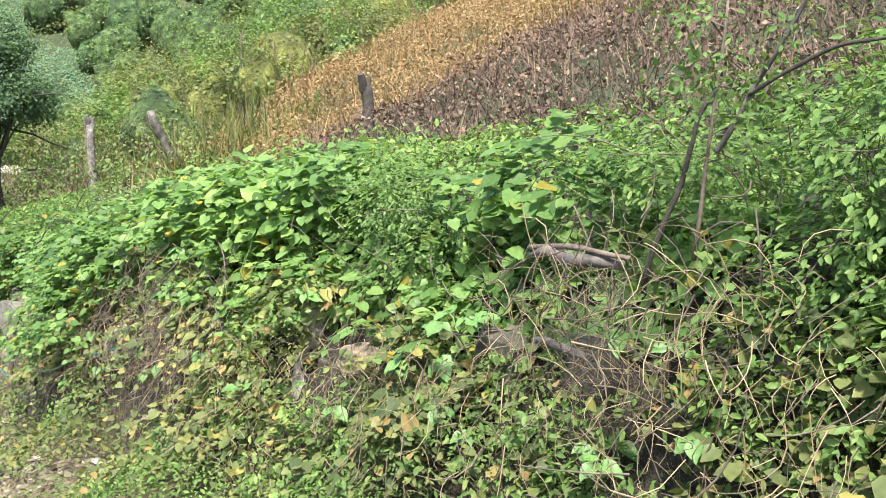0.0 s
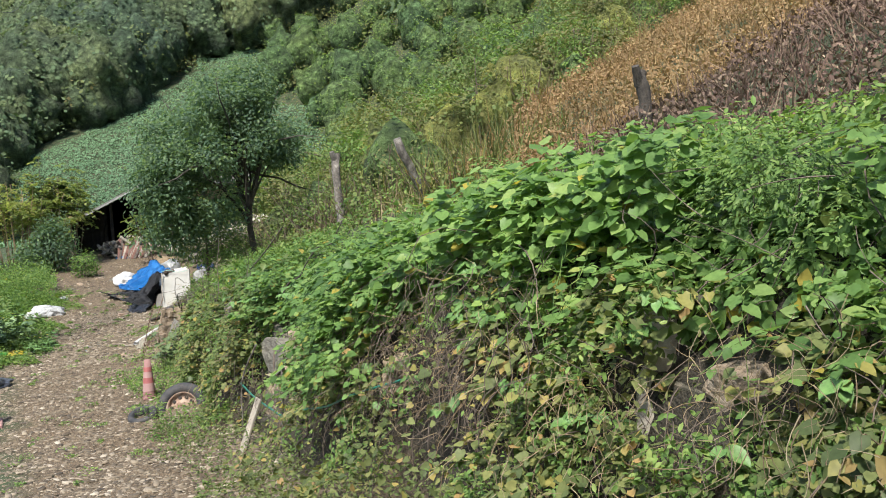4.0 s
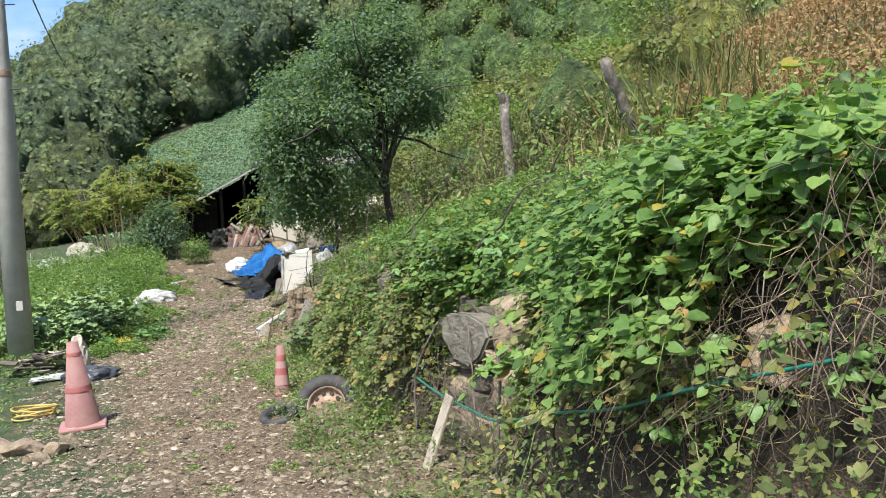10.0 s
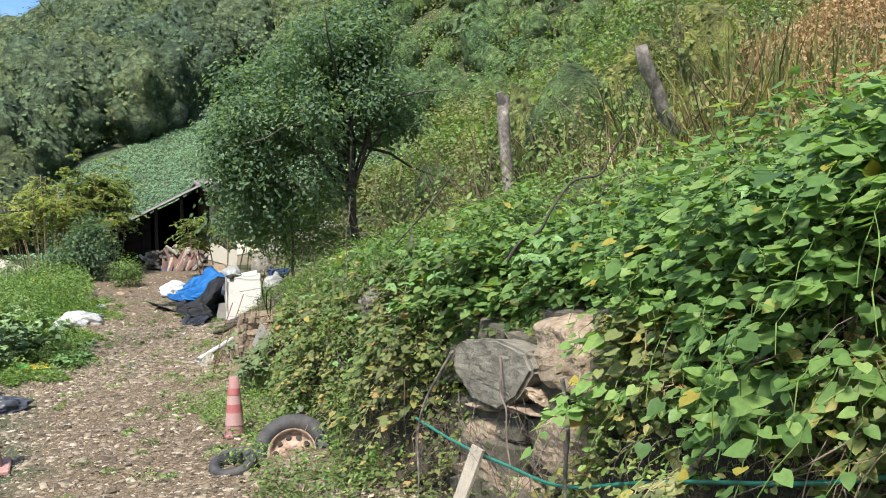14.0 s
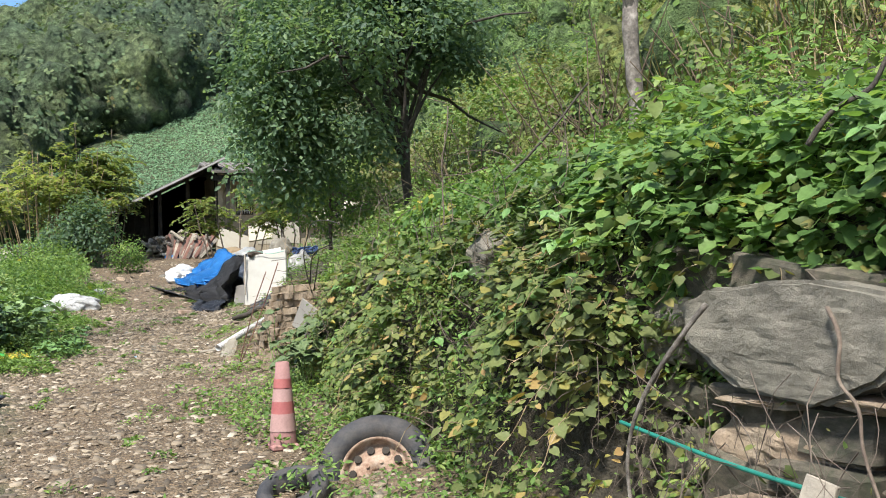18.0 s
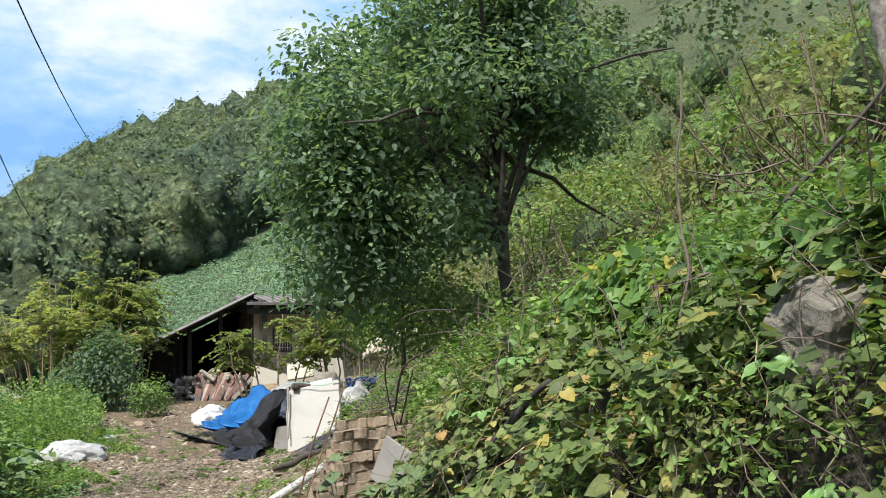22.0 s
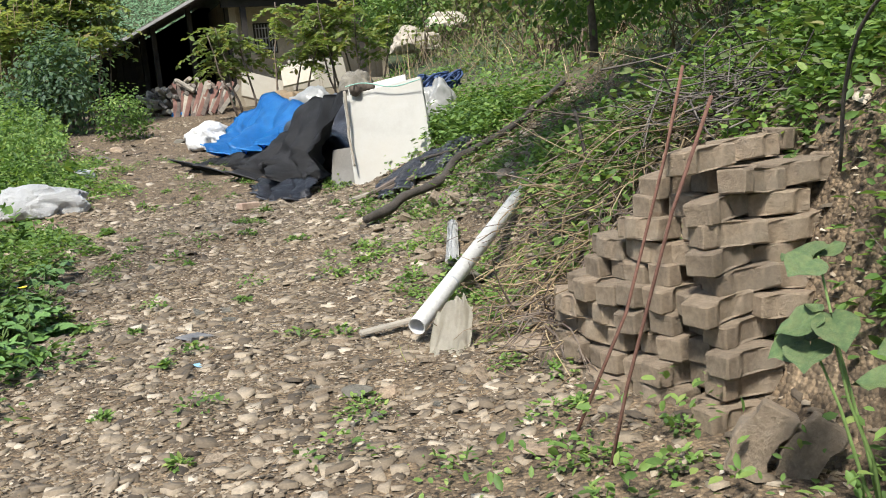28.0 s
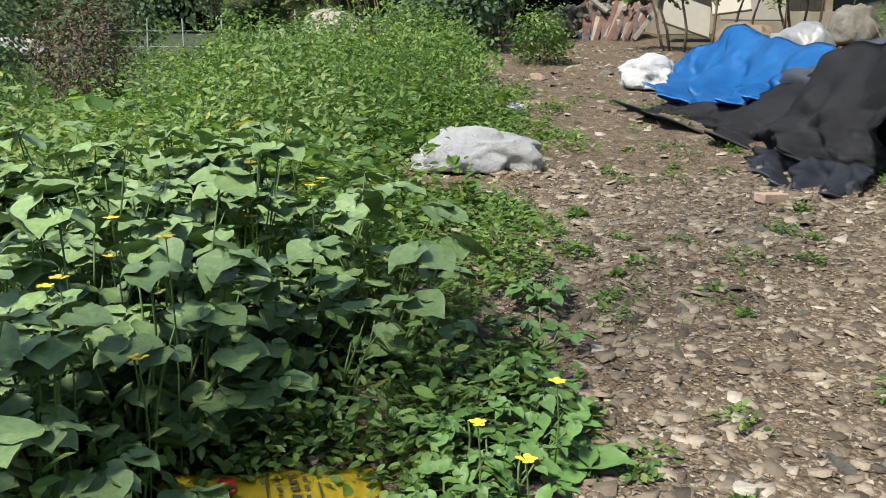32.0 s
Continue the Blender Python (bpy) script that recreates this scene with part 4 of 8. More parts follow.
def far_wood(name, n, a0, a1, d0, d1, size, material, label, per=210, high=(3.5, 8), keep=None, core=True, at=None, shade=None, fine=3, category="woods"):
    """Crowns of many trees as sprays of leaves, one mesh."""
    az, d = np.radians(RNG.uniform(a0, a1, n)), RNG.uniform(d0, d1, n)
    x, y = (-np.sin(az) * d, 10 + np.cos(az) * d) if at is None else (RNG.uniform(at[0], at[1], n), RNG.uniform(at[2], at[3], n))
    if keep is not None:
        ok = keep(x, y)
        x, y = x[ok], y[ok]
    n = len(x)
    z = ground_z(x, y)
    h = RNG.uniform(*high, n)
    u = RNG.normal(size=(n, per, 3))
    u[:, :, 2] = np.abs(u[:, :, 2]) * 1.3 - .35
    u = unit(u)
    place, reach = np.stack([x, y, z + h * .36], 1)[:, None], np.stack([h * .4, h * .4, h * .5], 1)[:, None]
    q = place + u * crown_skin(u, x, y) * RNG.uniform(.88, 1.13, (n, per, 1)) * reach
    u, q = u.reshape(-1, 3), q.reshape(-1, 3)
    k = len(q)
    cv, cf = leaves(CHIP, q, unit(u + RNG.normal(size=(k, 3)) * .35 + np.array([0, 0, .3])), RNG.normal(size=(k, 3)), size * RNG.uniform(.5, 1.5, k), 1.5)
    tagged(new(name, fast_mesh(name, cv, cf, material)), label, category, "", "stuff")
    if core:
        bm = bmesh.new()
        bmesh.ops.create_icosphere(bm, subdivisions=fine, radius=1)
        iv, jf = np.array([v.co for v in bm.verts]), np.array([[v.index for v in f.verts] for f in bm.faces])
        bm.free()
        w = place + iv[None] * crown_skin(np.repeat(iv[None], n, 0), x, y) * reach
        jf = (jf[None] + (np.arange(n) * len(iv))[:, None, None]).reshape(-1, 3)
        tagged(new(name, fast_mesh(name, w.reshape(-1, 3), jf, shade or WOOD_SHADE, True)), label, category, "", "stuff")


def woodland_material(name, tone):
    """The inside of far tree crowns: leaf clumps, shade between them painted in."""
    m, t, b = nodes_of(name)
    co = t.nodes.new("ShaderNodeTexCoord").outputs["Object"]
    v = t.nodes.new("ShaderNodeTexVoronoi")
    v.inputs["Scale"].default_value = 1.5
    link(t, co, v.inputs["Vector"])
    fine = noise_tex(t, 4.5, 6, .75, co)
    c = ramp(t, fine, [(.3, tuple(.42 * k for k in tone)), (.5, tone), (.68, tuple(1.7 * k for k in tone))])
    # clump edges get darker colour, in place of shade in the creases
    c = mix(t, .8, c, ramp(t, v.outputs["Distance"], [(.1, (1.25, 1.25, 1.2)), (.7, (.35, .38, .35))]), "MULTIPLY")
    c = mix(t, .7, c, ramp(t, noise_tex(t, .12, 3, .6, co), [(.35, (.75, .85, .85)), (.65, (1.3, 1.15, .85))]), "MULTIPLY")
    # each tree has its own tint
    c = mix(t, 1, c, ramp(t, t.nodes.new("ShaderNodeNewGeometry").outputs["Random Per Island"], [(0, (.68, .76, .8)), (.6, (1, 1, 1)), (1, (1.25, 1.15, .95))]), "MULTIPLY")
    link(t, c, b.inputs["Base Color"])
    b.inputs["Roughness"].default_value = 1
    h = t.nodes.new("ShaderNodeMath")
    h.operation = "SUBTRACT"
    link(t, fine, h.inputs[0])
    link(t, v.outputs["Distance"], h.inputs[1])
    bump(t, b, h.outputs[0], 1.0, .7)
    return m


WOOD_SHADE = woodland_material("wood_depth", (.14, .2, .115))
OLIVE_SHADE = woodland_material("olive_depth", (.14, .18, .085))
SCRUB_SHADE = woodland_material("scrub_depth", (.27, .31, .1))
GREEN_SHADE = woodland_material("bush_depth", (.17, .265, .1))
past = lambda x, y: ~in_mint(x, y) & (y > 68 + .5 * x)
far_wood("far_woods", 760, -30, 30, 62, 118, .3, LEAF_WOOD, "dark green mixed woods on the far hill", 460, (4, 9.5), keep=past)
far_wood("far_woods", 170, -30, 30, 62, 118, .26, LEAF_OLIVE, "lighter green trees among the far woods", 460, (3, 7), keep=past)
far_wood("far_woods", 60, -30, 30, 62, 118, .26, LEAF_SCRUB, "yellow-green trees among the far woods", 400, (3, 7), keep=past)
far_wood("far_woods", 200, -30, 40, 112, 150, .34, LEAF_WOOD, "dark green woods along the far ridge", 360, (4, 10))
far_wood("ridge_trees", 26, -6, 4, 98, 116, .22, LEAF_WOOD, "feathery tall trees on the ridge", 1500, (7, 11))
far_wood("far_woods", 200, -85, -26, 66, 140, .5, LEAF_WOOD, "green woods high on the hillside", 100, core=False)
weed_field("wood_edge", 26000, -14, 34, 58, 92, 2.4, .24, LEAF_WOOD, "low dark brush along the foot of the woods", CHIP, 44, lambda x, y: (y > 72 + .6 * x) & (y < 83 + .6 * x) | ((x < -2 + .15 * (y - 52)) & (y < 80)), "brush", lump=2.5)
far_wood("valley_trees", 170, 1.5, 45, 40, 80, .26, LEAF_OLIVE, "green trees beyond the garden", 200, (2.5, 5.5), shade=OLIVE_SHADE)
far_wood("valley_trees", 120, 3, 45, 55, 95, .36, LEAF_WOOD, "dark trees beyond the garden", 140, (4, 7))
far_wood("garden_hedge", 34, 8, 70, 22, 29, .07, LEAF_WOOD, "dark hedge behind the garden fence", 1100, (1.6, 3.0), core=False)


bushy = lambda x, y: open_hill(x, y) & ~in_mint(x, y) & (y < 16 + 1.6 * x) & (x > 6.5)
far_wood("hill_bushes", 230, 0, 0, 0, 0, .085, LEAF_SCRUB, "yellow-green bushes on the hillside", 260, (1.0, 2.3), bushy, True, (6.5, 26, 15, 50), SCRUB_SHADE, 2, "scrub")
far_wood("hill_bushes", 150, 0, 0, 0, 0, .085, LEAF_WEED, "fresh green bushes on the hillside", 260, (.9, 2.0), bushy, True, (6.5, 26, 15, 50), GREEN_SHADE, 2, "scrub")
far_wood("hill_bushes", 70, 0, 0, 0, 0, .08, LEAF_SUMAC, "yellowing bushes on the hillside", 200, (.8, 1.7), bushy, True, (6.5, 26, 15, 45), SCRUB_SHADE, 2, "scrub")
far_wood("hill_bushes", 240, 0, 0, 0, 0, .16, LEAF_WEED, "vine-covered bushes climbing the hill", 240, (2.2, 4.5), lambda x, y: open_hill(x, y) & ~in_mint(x, y) & (y < 74 + .6 * x) & (x > 10 + .2 * (y - 44)), True, (12, 46, 40, 90), GREEN_SHADE, 2, "scrub")


# ---- bean plants beside the path, leaf by leaf ----
RIM = ((-.05, .02), (-.15, .13), (-.13, .29), (.02, .43), (.24, .5), (.47, .46), (.68, .34), (.86, .18))
SPINE = (0, .04, .1, .2, .33, .5, .68, .85)
BROAD = (np.array([(u, 0, -.05 * math.sin(3 * u)) for u in SPINE] + [(1.04, 0, -.02)] + [(u, w, .05 + .02 * math.sin(k * 2.1)) for k, (u, w) in enumerate(RIM)] + [(u, -w, .05 + .02 * math.sin(k * 1.7)) for k, (u, w) in enumerate(RIM)]),
         [(k, k + 1, 10 + k, 9 + k) for k in range(7)] + [(k + 1, k, 17 + k, 18 + k) for k in range(7)] + [(7, 8, 16), (8, 7, 24)])


def single_leaves(material, wide=1.0):
    out = []
    for k in range(3):
        tv, tf = BROAD
        v = tv.copy()
        v[:, 1] *= wide
        v[:, 2] *= 1 + .6 * k
        v[:, 2] -= (.06 + .07 * k) * v[:, 0] ** 2
        v[:, 2] += .03 * np.sin(v[:, 0] * 9 + k * 2 + v[:, 1] * 4)
        out.append(mesh_of("leaf", v, [tuple(int(i) for i in f) for f in tf], material, True))
    return out


def leaf_pose(p, normal, tip, size):
    n = Vector(normal).normalized()
    t = Vector(tip)
    t = (t - n * t.dot(n)).normalized()
    return Matrix.Translation(p) @ Matrix((t, n.cross(t), n)).transposed().to_4x4() @ Matrix.Diagonal((size, size, size, 1))


ONE_LEAF = single_leaves(LEAF_ONE, 1.3)
FRESH_LEAF = single_leaves(FRESH_ONE, .85)
GOURD_LEAF = single_leaves(GOURD_ONE, 1.25)


def leafy_plant(name, base, stems, seed, label, high, size, group, droop=.35, category="plant", spread=.28, shy=(0, 0, 0), blades=None):
    r = random.Random(seed)
    c = empty(name, Matrix.Translation(base), label, category, group)
    inv = c.matrix_world.inverted()
    for s in range(stems):
        a = r.uniform(0, 6.28)
        top = Vector(base) + Vector((math.cos(a) * spread * r.uniform(.3, 1), math.sin(a) * spread * r.uniform(.3, 1), high * r.uniform(.5, 1.05)))
        ob = part("stem", tube(bent(base, top, 3, .02, seed * 9 + s), [.006, .005, .004, .003], 5), LEAF_BEAN, c, soft=True)
        ob.matrix_parent_inverse = inv
        for q in range(3):
            w = a + (q - 1) * 1.5 + r.uniform(-.4, .4)
            tip = Vector((math.cos(w), math.sin(w), -droop + r.uniform(-.2, .2)))
            ob = child("leaf", r.choice(blades or ONE_LEAF), c)
            ob.matrix_parent_inverse = inv
            ob.matrix_world = leaf_pose(top + tip * .02, Vector((tip.x * .2 + r.gauss(0, .22) + shy[0], tip.y * .2 + r.gauss(0, .22) + shy[1], 1)), tip, size * r.uniform(.65, 1.2))


br = random.Random(8)
for k in range(150):
    x, y = br.uniform(-2.3, .1), br.uniform(21.5, 24.8)
    if not bool(road_left(np.array([x]), np.array([y]), -.12)[0]) or math.hypot((x + .4) / .5, (y - 22.35) / .6) < 1:
        continue
    leafy_plant("bean_plant", (x, y, gz(x, y)), br.randint(4, 7), 300 + k, "bean plant with broad grey-green leaves beside the path", br.uniform(.3, .8), br.choice([.07, .09, .105, .115]), "bean plants by the path", .1)
for k in range(34):
    x, y = br.uniform(-1.75, -.45), br.uniform(22.6, 23.7)
    leafy_plant("bean_plant", (x, y, gz(x, y)), br.randint(4, 6), 600 + k, "low young bean plant with grey-green leaves", br.uniform(.14, .34), br.choice([.07, .085, .1]), "bean plants by the path", .1)
for k, (x, y) in enumerate([(.12, 22.35), (.2, 22.6), (.3, 23.1), (.1, 22.75), (.42, 23.7), (.02, 23.0), (.15, 22.1), (.3, 22.9), (.5, 24.2), (.25, 23.4), (.05, 22.55)]):
    leafy_plant("broadleaf_weed", (x, y, gz(x, y)), 12, 400 + k, "low fresh green weed on the path's edge", .14, .062, "weeds by the path", .1, "weed", .17, (0, 0, 0), FRESH_LEAF)
for k, (x, y) in enumerate([(.3, 22.35), (.42, 22.9)]):
    leafy_plant("leaf_rosette", (x, y, gz(x, y) + .01), 3, 450 + k, "low rosette of long green leaves on the path", .04, .15, "weeds by the path", .0, "weed", .06, (0, 0, 0), FRESH_LEAF)


def yellow_flower(x, y, high, k):
    r = random.Random(k)
    g = gz(x, y)
    c = empty("yellow_flower", Matrix.Translation((x, y, g)), "small yellow flower among the bean plants", "flower", "yellow flowers by the path")
    part("stem", tube([(0, 0, 0), (.01, .01, high * .6), (.0, .0, high)], [.003, .0025, .002], 5), LEAF_BEAN, c)
    for q in range(5):
        a = q * 1.257 + r.random()
        bm = bmesh.new()
        d, s = Vector((math.cos(a), math.sin(a), .35)), Vector((-math.sin(a), math.cos(a), 0))
        o = Vector((0, 0, high))
        bm.faces.new([bm.verts.new(o + d * u * .024 + s * w * .011 + Vector((0, 0, l))) for u, w, l in ((0, 0, 0), (.6, 1, .002), (1.1, .4, -.002), (1.1, -.4, -.002), (.6, -1, .002))])
        part("petal", bm, FLOWER_PETAL, c)


FLOWER_PETAL = surface("yellow_petal", [(.75, .55, .02), (.8, .62, .05)], 30, 0.5, relief=0.05)
for k in range(16):
    yellow_flower(br.uniform(-1.5, -.1), br.uniform(22.4, 25.2), br.uniform(.4, .75), k)
for k, (x, y) in enumerate([(.1, 22.5), (.2, 22.3), (.35, 22.8)]):
    yellow_flower(x, y, .3, 30 + k)
# broad leaves growing up before the pavers
for k in range(14):
    x, y = br.uniform(2.2, 2.65), br.uniform(17.9, 19.1)
    leafy_plant("gourd_vine", (x, y, gz(x, y)), br.randint(4, 6), 600 + k, "broad-leaved gourd vine growing before the pavers", br.uniform(.35, .7), .09, "gourd vines by the pavers", .3, "vine", .24, (-.1, -.1, 0), GOURD_LEAF)
# sprays of vine hanging before the bank
for k in range(70):
    y = br.uniform(1.5, 18.3)
    hh = br.choice([br.uniform(.5, 1.0), br.uniform(1.0, 1.7)])
    x = 2.72 + .26 * hh * .9 - .22 - br.uniform(0, .12)
    z = float(np.interp(y, ROAD_Y, ROAD_Z)) + hh * float(np.interp(y, BANK_Y, BANK_H)) / 1.6
    if 10.2 < y < 13.1 and hh < 1.15:
        continue
    leafy_plant("vine_spray", (x, y, z), br.randint(2, 4), 500 + k, "hanging spray of green vine leaves on the bank", .12, .082, "vine sprays on the bank", .6, "vine", .16, (-.5, -.2, 0), FRESH_LEAF)

# ---- materials of the things ----
PINK = surface("faded_pink_plastic", [(.29, .135, .13), (.33, .17, .16), (.38, .225, .21)], 5, 0.75, relief=0.1, dirt=0.35, dirt_colour=(.25, .14, .1))
BAND = surface("faded_reflective_band", [(.38, .23, .215), (.44, .28, .26)], 6, 0.45, relief=0.1)
RED = surface("red_band", [(.36, .10, .10), (.40, .14, .13)], 8, 0.55, relief=0.1)
RUBBER = surface("old_rubber", [(.025, .025, .028), (.06, .06, .065)], 9, 0.75, relief=0.4, dirt=0.3, dirt_colour=(.16, .13, .1))
RUST = surface("rusty_steel", [(.17, .085, .055), (.36, .25, .18), (.5, .40, .32)], 12, 0.8, 0.1, relief=0.5)
REBAR = surface("rusty_bar", [(.13, .06, .04), (.2, .1, .07)], 30, 0.85, relief=0.5)
PLANK = surface("weathered_plank", [(.26, .23, .19), (.36, .32, .26), (.45, .4, .32)], 5, 0.85, relief=0.6, fine=90)
DARK_PLANK = surface("dark_old_plank", [(.07, .055, .05), (.14, .11, .09), (.2, .16, .13)], 6, 0.9, relief=0.7)
RED_PLANK = surface("brown_painted_plank", [(.16, .075, .06), (.24, .12, .09), (.3, .17, .13)], 4, 0.75)
CONCRETE = surface("pole_concrete", [(.30, .30, .28), (.38, .38, .36), (.44, .44, .41)], 2.5, 0.85, relief=0.3, dirt=0.25, dirt_colour=(.2, .2, .18))
PAVER = surface("paver_concrete", [(.225, .17, .115), (.35, .27, .188), (.48, .38, .275)], 8, 0.92, relief=1.0, distance=.02, dirt=0.5, dirt_colour=(.13, .115, .09))
GREY_BOARD = surface("grey_board", [(.19, .175, .155), (.25, .235, .21)], 3, 0.6, relief=0.2, dirt=0.3, dirt_colour=(.22, .21, .19))
WHITE_BOARD = surface("white_foam_panel", [(.43, .41, .365), (.49, .475, .435), (.52, .51, .475)], 2.5, 0.7, relief=0.05, dirt=0.4, dirt_colour=(.38, .34, .27), speck=0.08)
WHITE_FILM = surface("white_plastic_film", [(.42, .42, .42), (.52, .52, .51)], 6, 0.45, relief=0.1, dirt=0.15, dirt_colour=(.4, .37, .32), speck=0.15)
SACKCLOTH = surface("pale_sackcloth", [(.36, .33, .27), (.48, .44, .37)], 5, 0.85, relief=0.5, dirt=0.25, dirt_colour=(.3, .26, .2))
BAG_FILM = surface("wrinkled_white_film", [(.55, .55, .55), (.66, .66, .655), (.75, .75, .74)], 7, 0.4, relief=1.0, fine=17, distance=.05, dirt=.2, dirt_colour=(.33, .3, .25), speck=.3)
CREAM = surface("cream_board", [(.33, .3, .24), (.4, .37, .31)], 3, .8, relief=.1, dirt=.3, dirt_colour=(.28, .24, .17), speck=.15)
BEIGE_FILM = surface("beige_plastic", [(.4, .36, .28), (.5, .46, .37)], 9, 0.5, relief=0.2, speck=.25)
CLEAR_FILM = surface("cloudy_plastic", [(.20, .205, .2), (.30, .30, .285)], 5, 0.38, relief=0.1, speck=.15)
BLUE_TARP = surface("blue_tarpaulin", [(.012, .14, .42), (.02, .2, .56), (.05, .28, .66)], 5, 0.4, relief=0.3, fine=120)
BLACK_NET = surface("black_shade_net", [(.022, .022, .024), (.06, .06, .064)], 4, 0.75, relief=0.6, fine=160)
DARK_FILM = surface("dark_plastic_film", [(.03, .033, .045), (.08, .085, .10)], 6, 0.35, relief=0.5)
YELLOW = surface("yellow_fertiliser_bag", [(.74, .55, .03), (.86, .68, .06)], 4, 0.4, relief=0.2)
GREEN_PRINT = surface("green_print", [(.02, .22, .03), (.05, .36, .05)], 6, 0.45, relief=0.1)
RED_PRINT = surface("red_print", [(.5, .03, .03), (.55, .05, .04)], 6, 0.45, relief=0.1)
DARK_PRINT = surface("dark_print", [(.06, .05, .03), (.09, .07, .04)], 6, 0.5, relief=0.1)
WHITE_PVC = surface("white_pvc_pipe", [(.52, .52, .51), (.6, .6, .59)], 4, 0.4, relief=0.1, dirt=0.3, dirt_colour=(.4, .36, .3))
GREY_PVC = surface("grey_pipe", [(.42, .44, .47), (.52, .54, .56)], 4, 0.45, relief=0.1)
DARK_SLATE = surface("dark_slate", [(.09, .09, .095), (.15, .15, .155), (.2, .2, .2)], 9, 0.7, relief=0.4, fine=40)
BLUE_CHIP = surface("blue_chip", [(.2, .38, .5), (.28, .46, .58)], 9, 0.5, relief=0.1)
HOSE = surface("green_hose", [(.01, .13, .10), (.02, .2, .15)], 9, 0.4, relief=0.1)
YELLOW_HOSE = surface("yellow_hose", [(.5, .34, .08), (.6, .45, .14)], 9, 0.5, relief=0.1)
ROPE = surface("blue_rope", [(.02, .04, .10), (.04, .08, .2)], 20, 0.7)
CYAN_ROPE = surface("pale_green_rope", [(.25, .5, .42), (.35, .6, .5)], 20, 0.7)
PLASTER = surface("stained_plaster", [(.34, .28, .20), (.46, .39, .29), (.54, .48, .38)], 1.6, 0.9, relief=0.4, dirt=0.4, dirt_colour=(.2, .16, .11))
OLD_TIMBER = surface("blackened_timber", [(.02, .017, .014), (.055, .045, .036)], 4, 0.9, relief=0.6)
ROOF = surface("grey_roof_slate", [(.11, .105, .10), (.165, .158, .15), (.22, .21, .2)], 3, 0.85, relief=0.5, dirt=0.4, dirt_colour=(.2, .13, .08))
PALE_EDGE = surface("weathered_roof_edge", [(.4, .39, .37), (.52, .5, .47)], 5, 0.8)
BRICK = surface("pale_brick", [(.45, .3, .22), (.55, .42, .33)], 9, 0.9, relief=0.6)
WIRE = surface("black_cable", [(.015, .015, .016), (.025, .025, .026)], 9, 0.6, relief=0.05)


# ---- stones of the bank ----
def block_stone(seed, cuts, edge):
    """A rough quarried stone about 1 by 1 by 1: a cube with broken corners and an uneven face."""
    bm = bmesh.new()
    bmesh.ops.create_cube(bm, size=1)
    r = random.Random(seed)
    for v in bm.verts:
        v.co += Vector((r.uniform(-.12, .12), r.uniform(-.2, .12), r.uniform(-.14, .14)))
        v.co.y *= .8 if r.random() < .3 else 1
    for k in range(9 if cuts > 3 else 2):
        n = Vector((r.gauss(0, .6), r.gauss(0, 1), r.gauss(0, 1))).normalized()
        cut = bmesh.ops.bisect_plane(bm, geom=bm.verts[:] + bm.edges[:] + bm.faces[:], plane_co=n * r.uniform(.40, .56), plane_no=n, clear_outer=True)
        bmesh.ops.holes_fill(bm, edges=[e for e in cut["geom_cut"] if isinstance(e, bmesh.types.BMEdge)])
    bmesh.ops.bevel(bm, geom=bm.edges[:], offset=edge * (.4 if cuts > 3 else 1), segments=1, affect="EDGES")
    bmesh.ops.triangulate(bm, faces=bm.faces[:])
    for k in range(4 if cuts > 3 else 1):
        bmesh.ops.subdivide_edges(bm, edges=[e for e in bm.edges if e.calc_length() > (.09 if cuts > 3 else .16)], cuts=1)
        bmesh.ops.triangulate(bm, faces=bm.faces[:])
    off = Vector((seed * 3.7, seed * 1.9, 0))
    for v in bm.verts:
        v.co += v.co.normalized() * (.07 * noise.noise(v.co * 1.9 + off) + .04 * noise.noise(v.co * 4.3 + off) - .05 * abs(noise.noise(v.co * 6 + off)) + .014 * noise.noise(v.co * 17 + off))
    return bm


def shield_stone(seed):
    """A flat-faced stone about 1 by 1 by 1, broad at the top and narrowing to its foot."""
    bm = bmesh.new()
    outline = ((-.5, .12), (-.42, .36), (-.1, .5), (.34, .46), (.5, .3), (.44, -.04), (.2, -.42), (-.12, -.5), (-.34, -.26))
    front = [bm.verts.new((-.5 + .1 * y + .06 * z, y, z)) for y, z in outline]
    back = [bm.verts.new((.5, y * .9, z * .9)) for y, z in outline]
    n = len(outline)
    bm.faces.new(front)
    bm.faces.new(back[::-1])
    for k in range(n):
        bm.faces.new((front[k], back[k], back[(k + 1) % n], front[(k + 1) % n]))
    bmesh.ops.recalc_face_normals(bm, faces=bm.faces[:])
    bmesh.ops.bevel(bm, geom=bm.edges[:], offset=.035, segments=2, affect="EDGES")
    bmesh.ops.triangulate(bm, faces=bm.faces[:])
    for k in range(5):
        bmesh.ops.subdivide_edges(bm, edges=[e for e in bm.edges if e.calc_length() > .06], cuts=1)
        bmesh.ops.triangulate(bm, faces=bm.faces[:])
    off = Vector((seed * 3.7, 0, seed * 1.9))
    for v in bm.verts:
        v.co += v.co.normalized() * (.03 * noise.noise(v.co * 2.5 + off) + .02 * noise.noise(v.co * 7 + off) - .02 * abs(noise.noise(v.co * 13 + off)) + .008 * noise.noise(v.co * 30 + off))
    return bm


